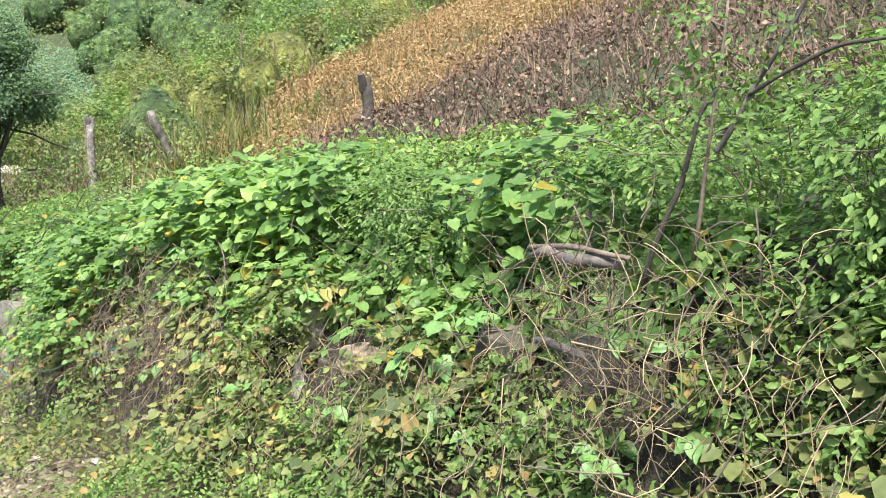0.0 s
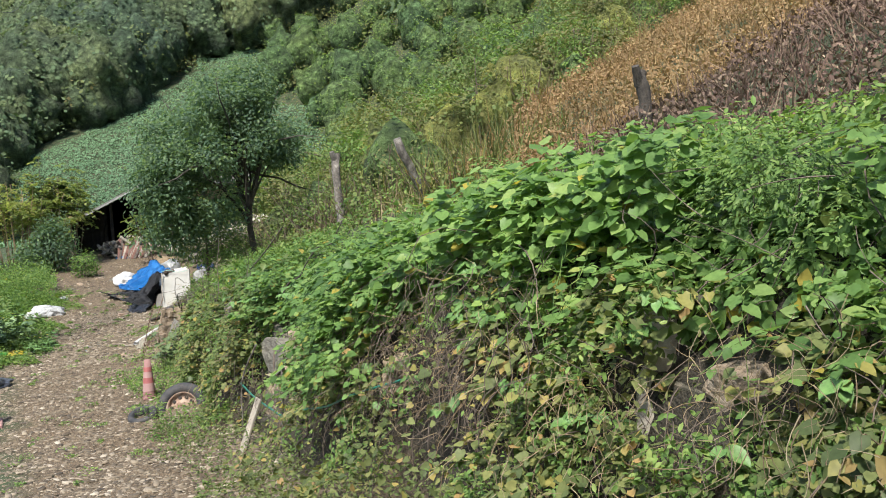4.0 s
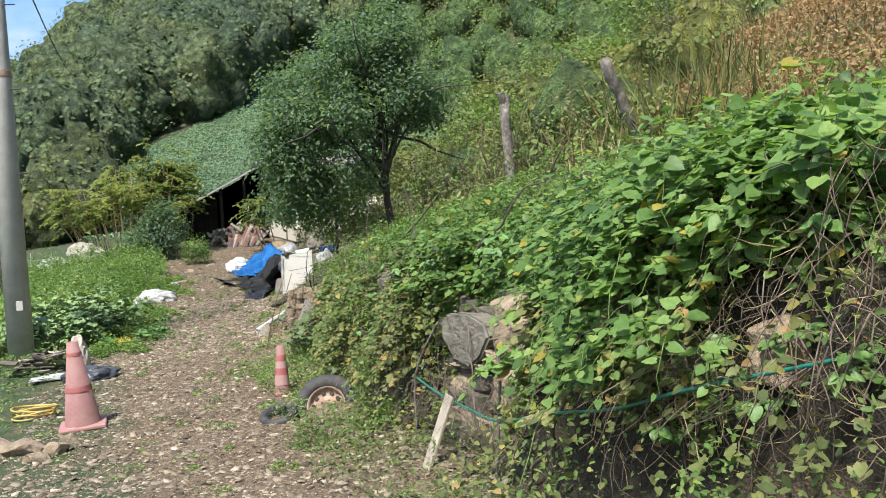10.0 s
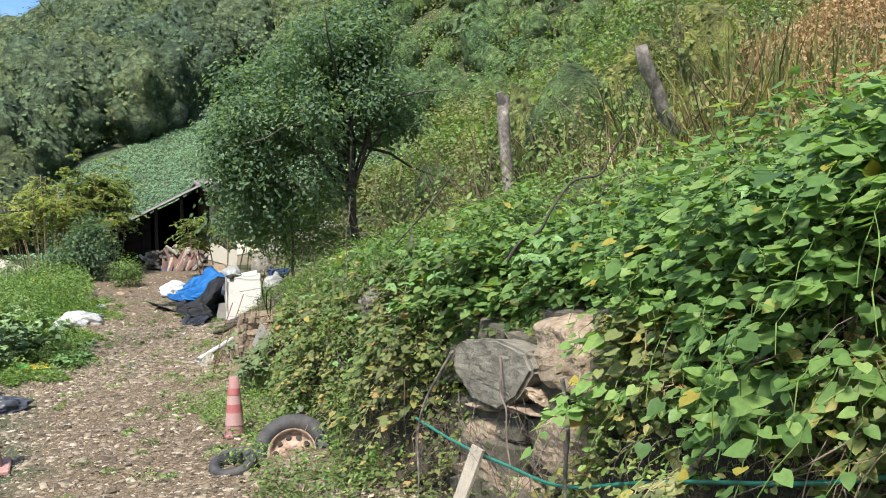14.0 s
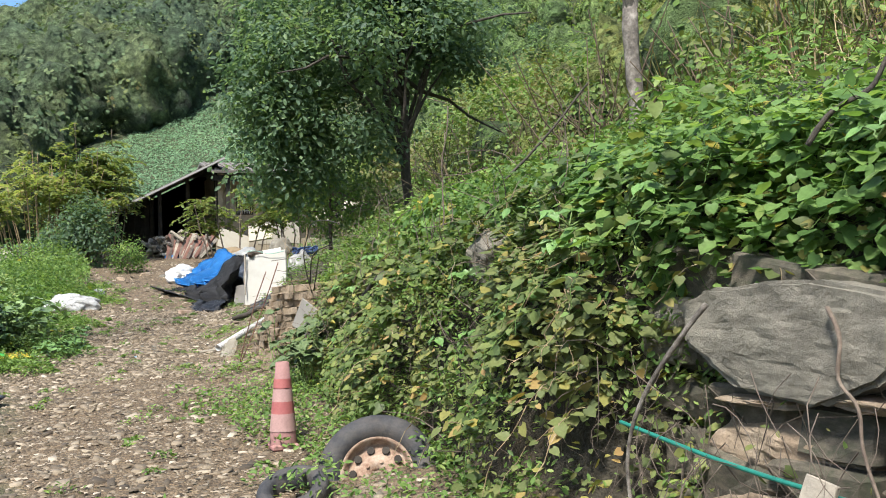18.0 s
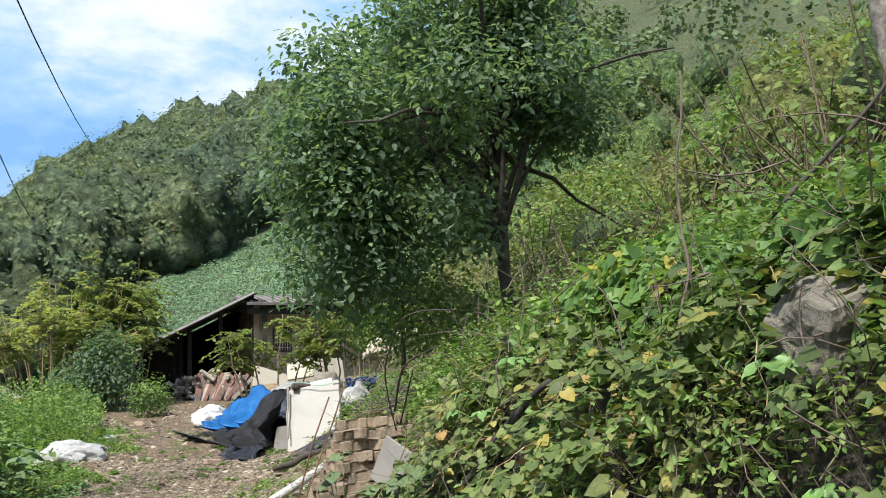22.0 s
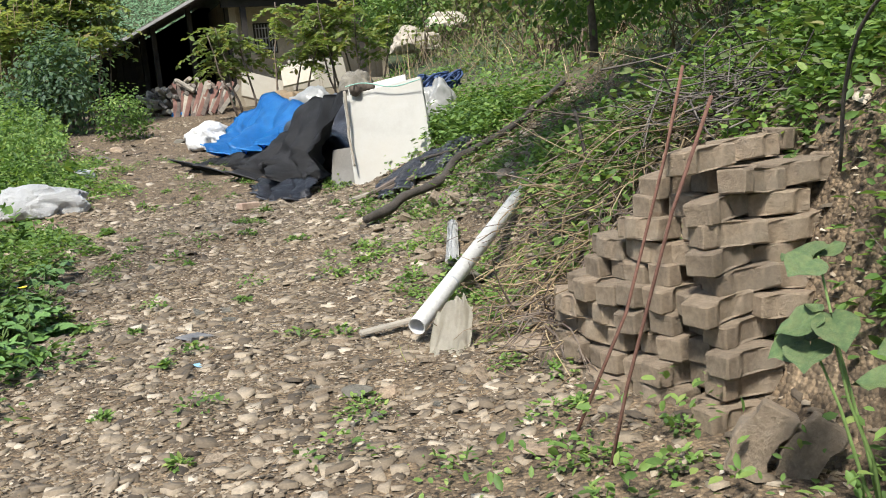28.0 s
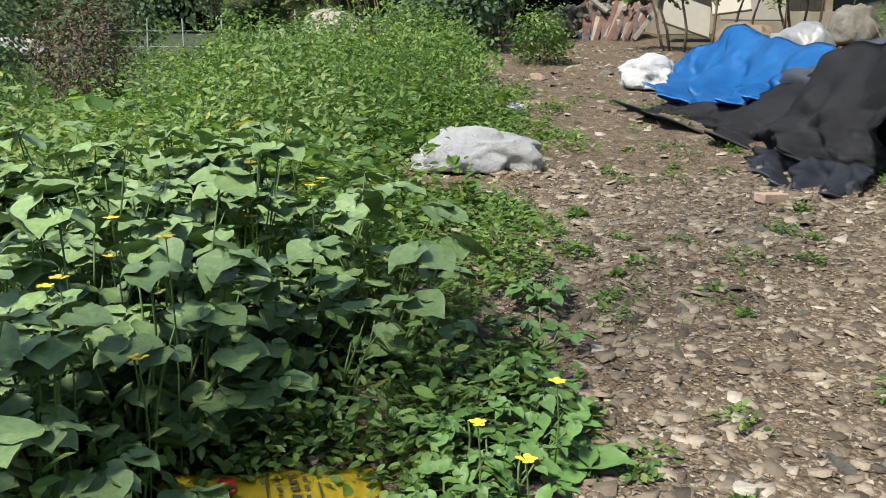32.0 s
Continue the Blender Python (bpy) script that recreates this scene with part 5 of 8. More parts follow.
def stone_bank():
    wall = empty("stone_wall", pose(2.9, 8, -1.2), "dry-stone retaining wall half hidden by vines", "stone wall", kind="structure")
    shapes = []
    # mossy course stones, darkened in colour for the shade between the vines
    shaded_stone = surface("shaded_mossy_stone", [(.05, .045, .035), (.11, .095, .072), (.19, .16, .12)], 6, 0.92, relief=0.8, dirt=0.7, dirt_colour=(.04, .05, .025))
    for i in range(15):
        bm = block_stone(40 + i, 2 if i < 9 else 7, .07)
        me = bpy.data.meshes.new("stone")
        bm.to_mesh(me)
        bm.free()
        me.materials.append(shaded_stone if i < 9 else STONE if i % 3 else GREY_STONE)
        shapes.append(me)
    r = random.Random(5)

    def put(x, y, z, sx, sy, sz, turn, me):
        ob = child("stone", me, wall)
        ob.matrix_parent_inverse = wall.matrix_world.inverted()
        size = Matrix.Diagonal((sx, sy, sz, 1))
        if len(me.vertices) > 250:
            ob.data = me.copy()
            ob.data.transform(size)
            size = Matrix()
        ob.matrix_world = Matrix.Translation((x, y, z)) @ Matrix.Rotation(turn, 4, "X") @ size
        return ob
    y = -1.0
    while y < 18.3:
        g, h = float(np.interp(y, ROAD_Y, ROAD_Z)), float(np.interp(y, BANK_Y, BANK_H))
        z, step = 0.0, r.uniform(.38, .6)
        while z < h * 0.72:
            tall = r.uniform(.2, .42)
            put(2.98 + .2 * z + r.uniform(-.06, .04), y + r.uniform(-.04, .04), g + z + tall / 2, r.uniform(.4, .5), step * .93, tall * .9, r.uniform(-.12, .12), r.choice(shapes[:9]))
            z += tall
        y += step
    # the large stones that show between the vines
    GREY_BIG = bpy.data.meshes.new("stone")
    bm = shield_stone(91)
    bm.to_mesh(GREY_BIG)
    bm.free()
    GREY_BIG.materials.append(GREY_STONE)
    big = list(enumerate(shapes))[9:]
    grey, tan = [m for i, m in big if i % 3 == 0] * 2, [m for i, m in big if i % 3] * 2
    put(3.06, 12.55, -.60, .55, 1.42, .5, -.04, GREY_BIG)
    put(3.10, 11.72, -.37, .6, .78, .46, .1, tan[0])
    put(3.08, 11.6, -.98, .6, .78, .52, -.06, tan[1])
    put(3.06, 12.66, -1.05, .55, 1.16, .3, .03, tan[2])
    put(3.04, 12.5, -1.4, .55, 1.3, .34, .03, tan[3])
    put(3.02, 12.15, -.81, .5, .5, .07, .03, tan[1])
    put(3.02, 12.75, -.86, .5, .7, .05, -.03, tan[2])
    put(2.99, 11.95, -.68, .4, .2, .1, .2, tan[3])
    put(3.1, 10.85, -.45, .5, .6, .5, .1, tan[2])
    put(3.1, 10.8, -1.0, .5, .7, .5, .1, tan[0])
    put(2.98, 15.45, -.2, .4, .42, .36, .3, grey[1])
    put(3.02, 13.5, -.6, .4, .45, .3, .1, grey[1])
    put(3.0, 4.35, .2, .4, .4, .3, .1, tan[1])
    put(2.86, 9.0, -.35, .5, .45, .3, .1, grey[1])
    put(2.88, 8.2, -.2, .5, .36, .3, .1, tan[0])


stone_bank()


# ---- wayside things ----
def lathe(profile, sides=20):
    """A body turned about z from (radius, height) pairs."""
    bm = bmesh.new()
    rings = [[bm.verts.new((r * math.cos(2 * math.pi * k / sides), r * math.sin(2 * math.pi * k / sides), z)) for k in range(sides)] for r, z in profile]
    for a, b in zip(rings, rings[1:]):
        for k in range(sides):
            bm.faces.new((a[k], a[(k + 1) % sides], b[(k + 1) % sides], b[k]))
    return bm


def traffic_cone(x, y, h, base, low, top, label, bands, lean=(0, 0), mat=PINK):
    c = empty("traffic_cone", pose(x, y, gz(x, y) - .01, *lean), label, "traffic cone", "old traffic cones by the path")
    body = lathe([(low, .03), (low * .97, .05), (top, h), (top * .75, h + .004), (top * .7, h - .03)])
    part("cone_body", body, mat, c, soft=True)
    bm = slab((base, base, .045), 1, .004, .012)
    bmesh.ops.translate(bm, verts=bm.verts, vec=(0, 0, .022))
    part("cone_base", bm, mat, c, "worn square base")
    for z0, z1, m in bands:
        r = lambda z: low + (top - low) * (z - .05) / (h - .05) + .003
        part("band", lathe([(r(z0), z0), (r(z1), z1)]), m, c, soft=True)


traffic_cone(-.72, 16.2, 1.02, .52, .21, .062, "faded pink traffic cone with a pale base on the stony path", [(.44, .50, RED), (.86, .90, RED)], (3, -3))
traffic_cone(1.69, 16.5, .65, .2, .105, .05, "slim faded pink traffic cone among weeds beside a tyre", [(.14, .27, BAND), (.27, .36, RED), (.36, .45, BAND), (.46, .53, RED)], (-1, 1))


def tyre(name, centre, axis, outer, width, label, rim=True):
    t = empty(name, look(centre, Vector(centre) - Vector(axis)), label, "tyre")
    w, o, i = width / 2, outer, outer * .6
    prof = [(i, -w * .8), (o * .8, -w), (o * .95, -w * .8), (o, -w * .45), (o, w * .45), (o * .95, w * .8), (o * .8, w), (i, w * .8), (i, -w * .8)]
    part("tread", lathe(prof, 40), RUBBER, t, soft=True)
    if rim:
        part("rim", lathe([(i * 1.02, w * .75), (i * .96, w * .8), (i * .9, w * .3), (i * .86, -.01), (i * .55, .03), (i * .48, .05), (i * .2, .055), (i * .17, .02), (.001, .02)], 40), RUST, t, "rusty steel wheel rim", soft=True)
        # dark plugs stand in for the shade inside the rim's uncut slots
        for k in range(10):
            a = 2 * math.pi * k / 10
            bm = tube([(i * .68 * math.cos(a), i * .68 * math.sin(a), .0), (i * .68 * math.cos(a), i * .68 * math.sin(a), .045)], .026, 8)
            part("slot", bm, OLD_TIMBER, t)
        for k in range(5):
            a = 2 * math.pi * k / 5
            bm = tube([(i * .33 * math.cos(a), i * .33 * math.sin(a), .04), (i * .33 * math.cos(a), i * .33 * math.sin(a), .07)], .014, 6)
            part("bolt", bm, RUST, t)
    return t


tyre("truck_tyre", (2.04, 15.35, -1.61), (-.38, -.78, .46), .395, .2, "old truck tyre with a rusty rim leaning in weeds")
tyre("small_tyre", (1.43, 15.15, -1.60), (-.25, -.3, .9), .22, .13, "half-buried worn small tyre on the path edge", False)


def rod(name, pts, r, material, label, category, sides=8, group=""):
    radii = r if isinstance(r, list) else [r * (1 - .4 * i / max(1, len(pts) - 1)) for i in range(len(pts))]
    body = rough_tube(pts, radii, len(label) + int(abs(pts[0][1]) * 7), max(sides, 8)) if category in ("log", "branch", "stick", "sapling") else tube(pts, radii, sides)
    ob = part(name, body, material, None, label, True)
    return tagged(ob, "", category, group)


def curve_hose(name, pts, r, material, label, category):
    cu = bpy.data.curves.new(name, "CURVE")
    cu.dimensions, cu.bevel_depth, cu.bevel_resolution, cu.resolution_u = "3D", r, 2, 6
    sp = cu.splines.new("BEZIER")
    sp.bezier_points.add(len(pts) - 1)
    for q, p in zip(sp.bezier_points, pts):
        q.co = p
        q.handle_left_type = q.handle_right_type = "AUTO"
    cu.materials.append(material)
    return tagged(new(name, cu), label, category)


curve_hose("garden_hose", [(2.52, 13.3, -1.0), (2.5, 12.5, -1.05), (2.5, 11.75, -1.06), (2.5, 11.12, -1.05), (2.48, 10.4, -.88), (2.44, 9.9, -.76), (2.42, 9.15, -.6), (2.44, 8.5, -.4), (2.6, 7.6, -.15)], .010, HOSE, "thin green garden hose strung along the stone wall", "hose")
loops = []
for k in range(36):
    a = k * .9
    q = .24 + .05 * math.sin(k * 1.7)
    hx, hy = -1.32 + q * 1.1 * math.cos(a), 17.1 + q * .8 * math.sin(a)
    loops.append((hx, hy, gz(hx, hy) + .02 + .0035 * k + .02 * math.sin(k * 2.3)))
curve_hose("hose_coil", loops, .012, YELLOW_HOSE, "tangled coil of yellow hose on the path edge", "hose")


def board(name, a, b, width, thick, material, label, turn=0.0, category="board"):
    """A plank from a to b."""
    a, b = Vector(a), Vector(b)
    m = look(a, b).to_3x3().to_4x4()
    ob = part(name, slab((width, thick, (b - a).length), len(label) % 7, .004, .004), material, None, label)
    ob.matrix_world = Matrix.Translation((a + b) / 2) @ m @ Matrix.Rotation(turn, 4, "Z")
    return tagged(ob, "", category)


board("plank", (2.46, 12.06, -1.0), (2.22, 12.12, -1.62), .11, .025, PLANK, "weathered plank leaning against the stone wall", .5)
rod("stick", bent((2.5, 12.12, -1.02), (2.25, 12.3, -1.6), 4, .02, 2), .014, BARK, "dark stick leaning beside the plank", "stick")
board("board", (2.83, 7.13, -.1), (2.72, 7.07, -.95), .10, .03, PLANK, "grey upright board among vines", .4)
rod("broken_log", bent((2.95, 4.96, .48), (2.83, 5.0, -.12), 5, .025, 4), [.1, .085, .09, .08, .085, .07], PLANK, "pale broken log leaning on the stone bank", "log", 10)
rod("dead_branch", bent((2.76, 12.3, -.45), (2.6, 11.95, -1.3), 7, .035, 6), .009, TWIG, "bare branch on the wall stones", "branch")
rod("vine_branch", [(2.66, 12.85, -.45), (2.6, 12.98, -.62), (2.52, 13.15, -.9), (2.5, 13.22, -1.15), (2.48, 13.18, -1.4), (2.46, 13.15, -1.62)], .012, BIRCH, "dark thin vine branch rising on the wall", "branch")
rod("vine_branch", bent((2.5, 11.05, -.45), (2.42, 11.0, -1.6), 6, .03, 9), .014, BIRCH, "dark thin vine branch rising on the wall", "branch")
rod("vine_branch", bent((2.6, 9.6, -.2), (2.45, 10.6, -1.5), 8, .06, 19), .018, TWIG, "long slanting vine branch on the wall", "branch")


# posts on the hillside
def post(name, foot, top, r, material, label, fork=False):
    foot = (foot[0], foot[1], gz(foot[0], foot[1]) - .1)
    p = empty(name, Matrix.Translation(foot), label, "post")
    q = [Vector(v) - Vector(foot) for v in bent(foot, top, 6, .02, len(label))]
    part("trunk", tube(q, [r, r * .95, r * .9, r * .95, r * .85, r * .95, r * .8], 10), material, p, soft=True)
    if fork:
        e = q[-1]
        part("stub", tube([e - Vector((0, 0, .08)), e + Vector((-.08, -.05, .10))], [r * .8, r * .55], 8), material, p)
        part("stub", tube([e - Vector((0, 0, .1)), e + Vector((.07, .03, .06))], [r * .8, r * .6], 8), material, p)


post("stump_post", (5.95, 8.72), (5.86, 8.75, 2.36), .075, BARK, "dark sawn-off stump with a forked top in the field", True)
post("leaning_post", (5.9, 14.2), (5.36, 14.1, 2.3), .075, BIRCH, "leaning mottled grey post on the hillside")
post("forked_trunk", (5.34, 16.95), (5.32, 17.0, 2.26), .085, BIRCH, "mottled grey sawn trunk with two stems", True)


# utility pole and cables
def utility_pole(x, y):
    z = gz(x, y) - .1
    p = empty("utility_pole", Matrix.Translation((x, y, z)), "grey concrete utility pole beside the path", "utility pole")
    part("shaft", tube([(0, 0, 0), (0, 0, 5), (0, 0, 11)], [.21, .18, .13], 24), CONCRETE, p, soft=True)
    for k in range(7):
        s = 1 if k % 2 else -1
        part("step_bolt", tube([(s * .15, -.1, 2.6 + .7 * k), (s * .33, -.14, 2.6 + .7 * k)], .011, 6), RUBBER, p)
    part("band", lathe([(.185, 4.9), (.19, 4.92), (.19, 5.0), (.185, 5.02)], 24), RUST, p)
    part("tag_plate", slab((.1, .01, .16), 1), PALE_EDGE, p).location = (.05, -.21, 1.1)


utility_pole(-1.9, 21.3)
for a, b, sag in (((-1.9, 21.3, 7.6), (3, 130, 34), 2.5), ((-1.9, 21.3, 6.6), (-4, 120, 22), 2.0)):
    pts = [Vector(a).lerp(Vector(b), i / 12) - Vector((0, 0, sag * 4 * (i / 12) * (1 - i / 12))) for i in range(13)]
    rod("overhead_cable", pts, [.022] * 13, WIRE, "black overhead cable running to the far hill", "cable", 5, "overhead cables")


# scrap at the pole's foot
def scrap_pile(x, y):
    p = empty("scrap_wood_pile", pose(x, y, gz(x, y)), "heap of dark scrap wood beside the pole", "wood pile")
    r = random.Random(3)
    for k in range(46):
        m = pose(r.gauss(0, .2), r.gauss(0, .22), .04 + r.random() * .26, r.uniform(-25, 25), r.uniform(-20, 20), r.uniform(0, 180))
        ob = part("scrap", slab((r.uniform(.25, .6), r.uniform(.04, .09), r.uniform(.015, .04)), k, .006, .003), r.choice([DARK_PLANK, DARK_PLANK, OLD_TIMBER, PLANK]), p)
        ob.matrix_local = m


scrap_pile(-1.45, 20.3)


def crumpled(name, x, y, size, material, label, category, seed, lift=0.0, folds=1.0, turn=0.0, soft=True):
    """A slumped bag or sheet: a flattened ball with creases."""
    bm = bmesh.new()
    bmesh.ops.create_icosphere(bm, subdivisions=5, radius=1)
    off = Vector((seed * 7.3, seed * 3.1, seed))
    for v in bm.verts:
        n = v.co.copy()
        w = n + Vector((noise.noise(n * 1.3 + off), noise.noise(n * 1.3 - off), noise.noise(n * 1.1 + off * 2))) * .5
        k = .95 + folds * (.32 * noise.noise(w * 1.2 + off) - .24 * abs(noise.noise(w * 1.7 + off)) + .11 * (.4 - abs(noise.noise(Vector((w.x * 3, w.y * 5, w.z * 3)) + off))) + .05 * (.4 - abs(noise.noise(w * 7 + off))) + .02 * (.4 - abs(noise.noise(w * 14 + off))))
        v.co = Vector((n.x * size[0] * k, n.y * size[1] * k, max(n.z, -.25) * size[2] * k))
    ob = part(name, bm, material, None, label, soft)
    ob.matrix_world = pose(x, y, gz(x, y) + size[2] * .2 + lift, 0, 0, turn)
    return tagged(ob, "", category)


crumpled("black_bag", -.75, 19.15, (.42, .3, .16), DARK_FILM, "crumpled dark plastic bag on the path edge", "bag", 1)
crumpled("white_cloth", -.95, 20.3, (.18, .14, .42), SACKCLOTH, "off-white cloth hanging on the scrap heap", "cloth", 2)
crumpled("white_sheet", -1.2, 19.4, (.45, .2, .06), WHITE_FILM, "dirty pale sheet lying beside the scrap heap", "sheet", 12)
for k, (sx, sy, sz) in enumerate([(-1.25, 15.2, .2), (-.95, 15.05, .17), (-1.1, 14.8, .13), (-1.5, 15.3, .22), (-.85, 15.5, .12)]):
    ob = part("loose_stone", boulder((sz * 1.6, sz * 1.2, sz), 70 + k), STONE, None, "buff loose stone beside the path")
    ob.location = (sx, sy, gz(sx, sy) + sz * .25)
    tagged(ob, "", "stone", "loose stones by the path")


# ---- the covered pile by the path ----
def drape(name, ridge, foot, rows, cols, material, label, seed, fold=.05, sag=.12, parent=None, category="tarpaulin"):
    """A cloth hanging from a ridge line to a foot line, both given by a few corners, with folds running down it."""
    def along(line, u):
        u = u * (len(line) - 1)
        i = min(int(u), len(line) - 2)
        return Vector(line[i]).lerp(Vector(line[i + 1]), u - i)
    bm = bmesh.new()
    grid = []
    for j in range(rows + 1):
        v = j / rows
        row = []
        for i in range(cols + 1):
            u = i / cols
            a, b = along(ridge, u), along(foot, u)
            p = a.lerp(b, v)
            side = Vector((-.8, -.45, .3))
            wave = 1.2 * noise.noise(Vector((u * 8 + v * 2.5 + seed, v * 1.3, seed))) + .9 * abs(noise.noise(Vector((u * 15 - v * 4, v * 2.6, seed)))) + .6 * noise.noise(Vector((u * 22, v * 4, seed * 2))) + .3 * noise.noise(Vector((u * 40, v * 16, seed)))
            wave += .55 * math.sin(u * 23 + v * 3.5 + 2.5 * noise.noise(Vector((u * 4, v * 2, seed)))) * min(1, v * 2.5) + .3 * math.sin(u * 41 - v * 4 + seed)
            p = p + side * fold * wave * (0.35 + v) + Vector((-.25, -.1, -1)) * sag * math.sin(math.pi * v) + Vector((0, 0, .06)) * noise.noise(Vector((u * 6, seed, 3)))
            row.append(bm.verts.new(p))
        grid.append(row)
    for j in range(rows):
        for i in range(cols):
            bm.faces.new((grid[j][i], grid[j][i + 1], grid[j + 1][i + 1], grid[j + 1][i]))
    hem = [v.co.copy() for v in grid[-1]]
    bmesh.ops.solidify(bm, geom=bm.faces[:], thickness=.006)
    ob = part(name, bm, material, parent, label, True)
    part("hem", tube(hem, .011, 5), material, ob, "rolled edge", True)
    return tagged(ob, "", category) if parent is None else ob


drape("shade_net", [(3.38, 26.15, .03), (3.32, 27.2, .02), (3.34, 28.2, -.28), (3.02, 28.9, -.5), (2.68, 29.6, -.6), (2.45, 30.0, -.64)],
      [(3.0, 26.15, -.84), (2.8, 26.9, -.86), (2.62, 27.6, -.80), (2.55, 28.3, -.76), (2.4, 29.2, -.70), (2.3, 29.9, -.66)], 26, 60, BLACK_NET, "black shade net draped over a pile beside the path", 3, .22, .10)
drape("blue_tarpaulin", [(3.95, 28.9, -.02), (3.9, 29.7, .02), (3.85, 31.1, .26), (3.5, 31.5, .05), (3.2, 31.6, -.2)],
      [(3.16, 28.45, -.5), (2.98, 28.9, -.58), (2.84, 29.6, -.62), (2.84, 30.4, -.58), (2.88, 31.2, -.5)], 22, 44, BLUE_TARP, "bright blue tarpaulin spread over the pile", 8, .19, .09)
drape("netting", [(2.95, 26.1, -.78), (2.85, 26.8, -.8), (2.7, 27.5, -.8)], [(2.82, 25.95, -1.0), (2.58, 26.4, -1.0), (2.5, 27.2, -.92)], 12, 34, DARK_FILM, "crumpled dark netting lying at the pile's foot", 5, .09, .0)
crumpled("white_sack", 2.95, 31.9, (.42, .55, .34), BAG_FILM, "off-white sack slumped beside the blue tarpaulin", "sack", 4, 0, 1.1)
crumpled("pile_core", 3.75, 28.0, (.55, 1.6, .62), DARK_FILM, "dark heap of farm refuse under the covers", "heap", 6, -.1)
crumpled("plastic_roll", 4.15, 30.2, (.36, .5, .5), CLEAR_FILM, "bundle of white plastic sheeting on the pile", "bundle", 7, .15)
crumpled("straw_mound", 4.3, 32.2, (.5, .7, .5), STRAW, "heap of brown straw behind the pile", "heap", 9, .1)
crumpled("clear_plastic", 4.4, 26.3, (.26, .22, .42), CLEAR_FILM, "folded clear plastic sheeting behind the panel", "plastic sheet", 10, .0, .8)
crumpled("grey_sack", 5.2, 31.2, (.32, .3, .4), GREY_STONE, "stuffed grey sack above the pile", "sack", 11, .1)

# foam panels leaning on the pile
def panel(name, corner, along, up, thick, material, label):
    a, u = Vector(along), Vector(up)
    n = a.cross(u).normalized()
    bm = slab((a.length, thick, u.length), 3, .006, .006)
    m = Matrix((a.normalized(), n, u.normalized())).transposed().to_4x4()
    ob = part(name, bm, material, None, label)
    ob.matrix_world = Matrix.Translation(Vector(corner) + a / 2 + u / 2) @ m
    return tagged(ob, "", "panel", "white panels at the pile")


panel("foam_board", (3.27, 25.88, -.97), (.64, -.5, .13), (.07, .3, .93), .05, WHITE_BOARD, "white foam panel leaning against the pile")
panel("foam_board", (3.42, 26.2, -.5), (.50, -.36, .06), (.06, .28, .56), .04, WHITE_BOARD, "second white panel behind the first")
panel("grey_flap", (3.1, 26.1, -.93), (.2, -.25, .0), (.06, .12, .4), .01, GREY_BOARD, "thin grey sheet at the panel's edge")
rod("bamboo_stick", bent((3.3, 26.05, .02), (3.25, 25.82, -.7), 4, .01, 3), .018, PLANK, "brown stick along the panel's edge", "stick")
rod("log_end", [(3.38, 26.0, .02), (3.62, 26.2, .06)], [.06, .06], TWIG, "short log lying on top of the panel", "log", 12)
curve_hose("tie_rope", [(3.3, 26.0, .06), (3.45, 25.95, .08), (3.7, 25.75, .02), (3.9, 25.55, .06)], .006, CYAN_ROPE, "pale green rope tied over the panel", "rope")
for k in range(9):
    r = random.Random(k + 50)
    c = Vector((4.55, 26.6, .05))
    pts = [tuple(c + Vector((.22 * math.cos(j * 1.3 + k), .16 * math.sin(j * 1.1 + k * 2), .10 * r.uniform(-1, 1)))) for j in range(7)]
    curve_hose("blue_rope", pts, .012, ROPE, "tangled dark blue rope on the plastic sheeting", "rope")
r_ = random.Random(21)
for k in range(7):
    a = Vector((2.95 + .14 * k, 25.2 - .06 * k + r_.uniform(-.1, .1), 0))
    b = a + Vector((.42 + r_.uniform(-.15, .15), -.1 + r_.uniform(-.12, .12), 0))
    a.z, b.z = gz(a.x, a.y) + .03 + .015 * (k % 3), gz(b.x, b.y) + .04 + .015 * (k % 2)
    board("old_board", a, b, .09, .025, DARK_PLANK if k % 3 else PLANK, "flat grey board lying at the panel's foot", r_.uniform(-.3, .3))
lay = lambda x, y, up: (x, y, gz(x, y) + up)
drape("grey_cloth", [lay(3.3, 25.3, .10), lay(3.6, 25.15, .13), lay(3.95, 25.0, .10), lay(4.2, 24.9, .08)], [lay(3.15, 24.95, .04), lay(3.4, 24.8, .03), lay(3.7, 24.65, .04), lay(3.95, 24.6, .04)], 14, 34, DARK_FILM, "torn grey plastic lying at the panel's foot", 14, .06, .0, None, "plastic sheet")
rod("fallen_log", [(2.68, 24.0, -1.02), (2.95, 24.13, -0.97), (3.2, 24.2, -0.87), (3.45, 24.24, -0.80), (3.7, 24.37, -0.66), (4.3, 24.48, -0.42), (4.95, 24.68, -0.09)], [.03, .042, .034, .04, .033, .03, .02], BARK, "long dark branch lying across the slope", "log", 10)
rod("thin_bar", [(3.55, 24.9, -.66), (4.1, 24.75, -.56)], [.016, .012], BARK, "thin dark stick at the panel's foot", "stick")

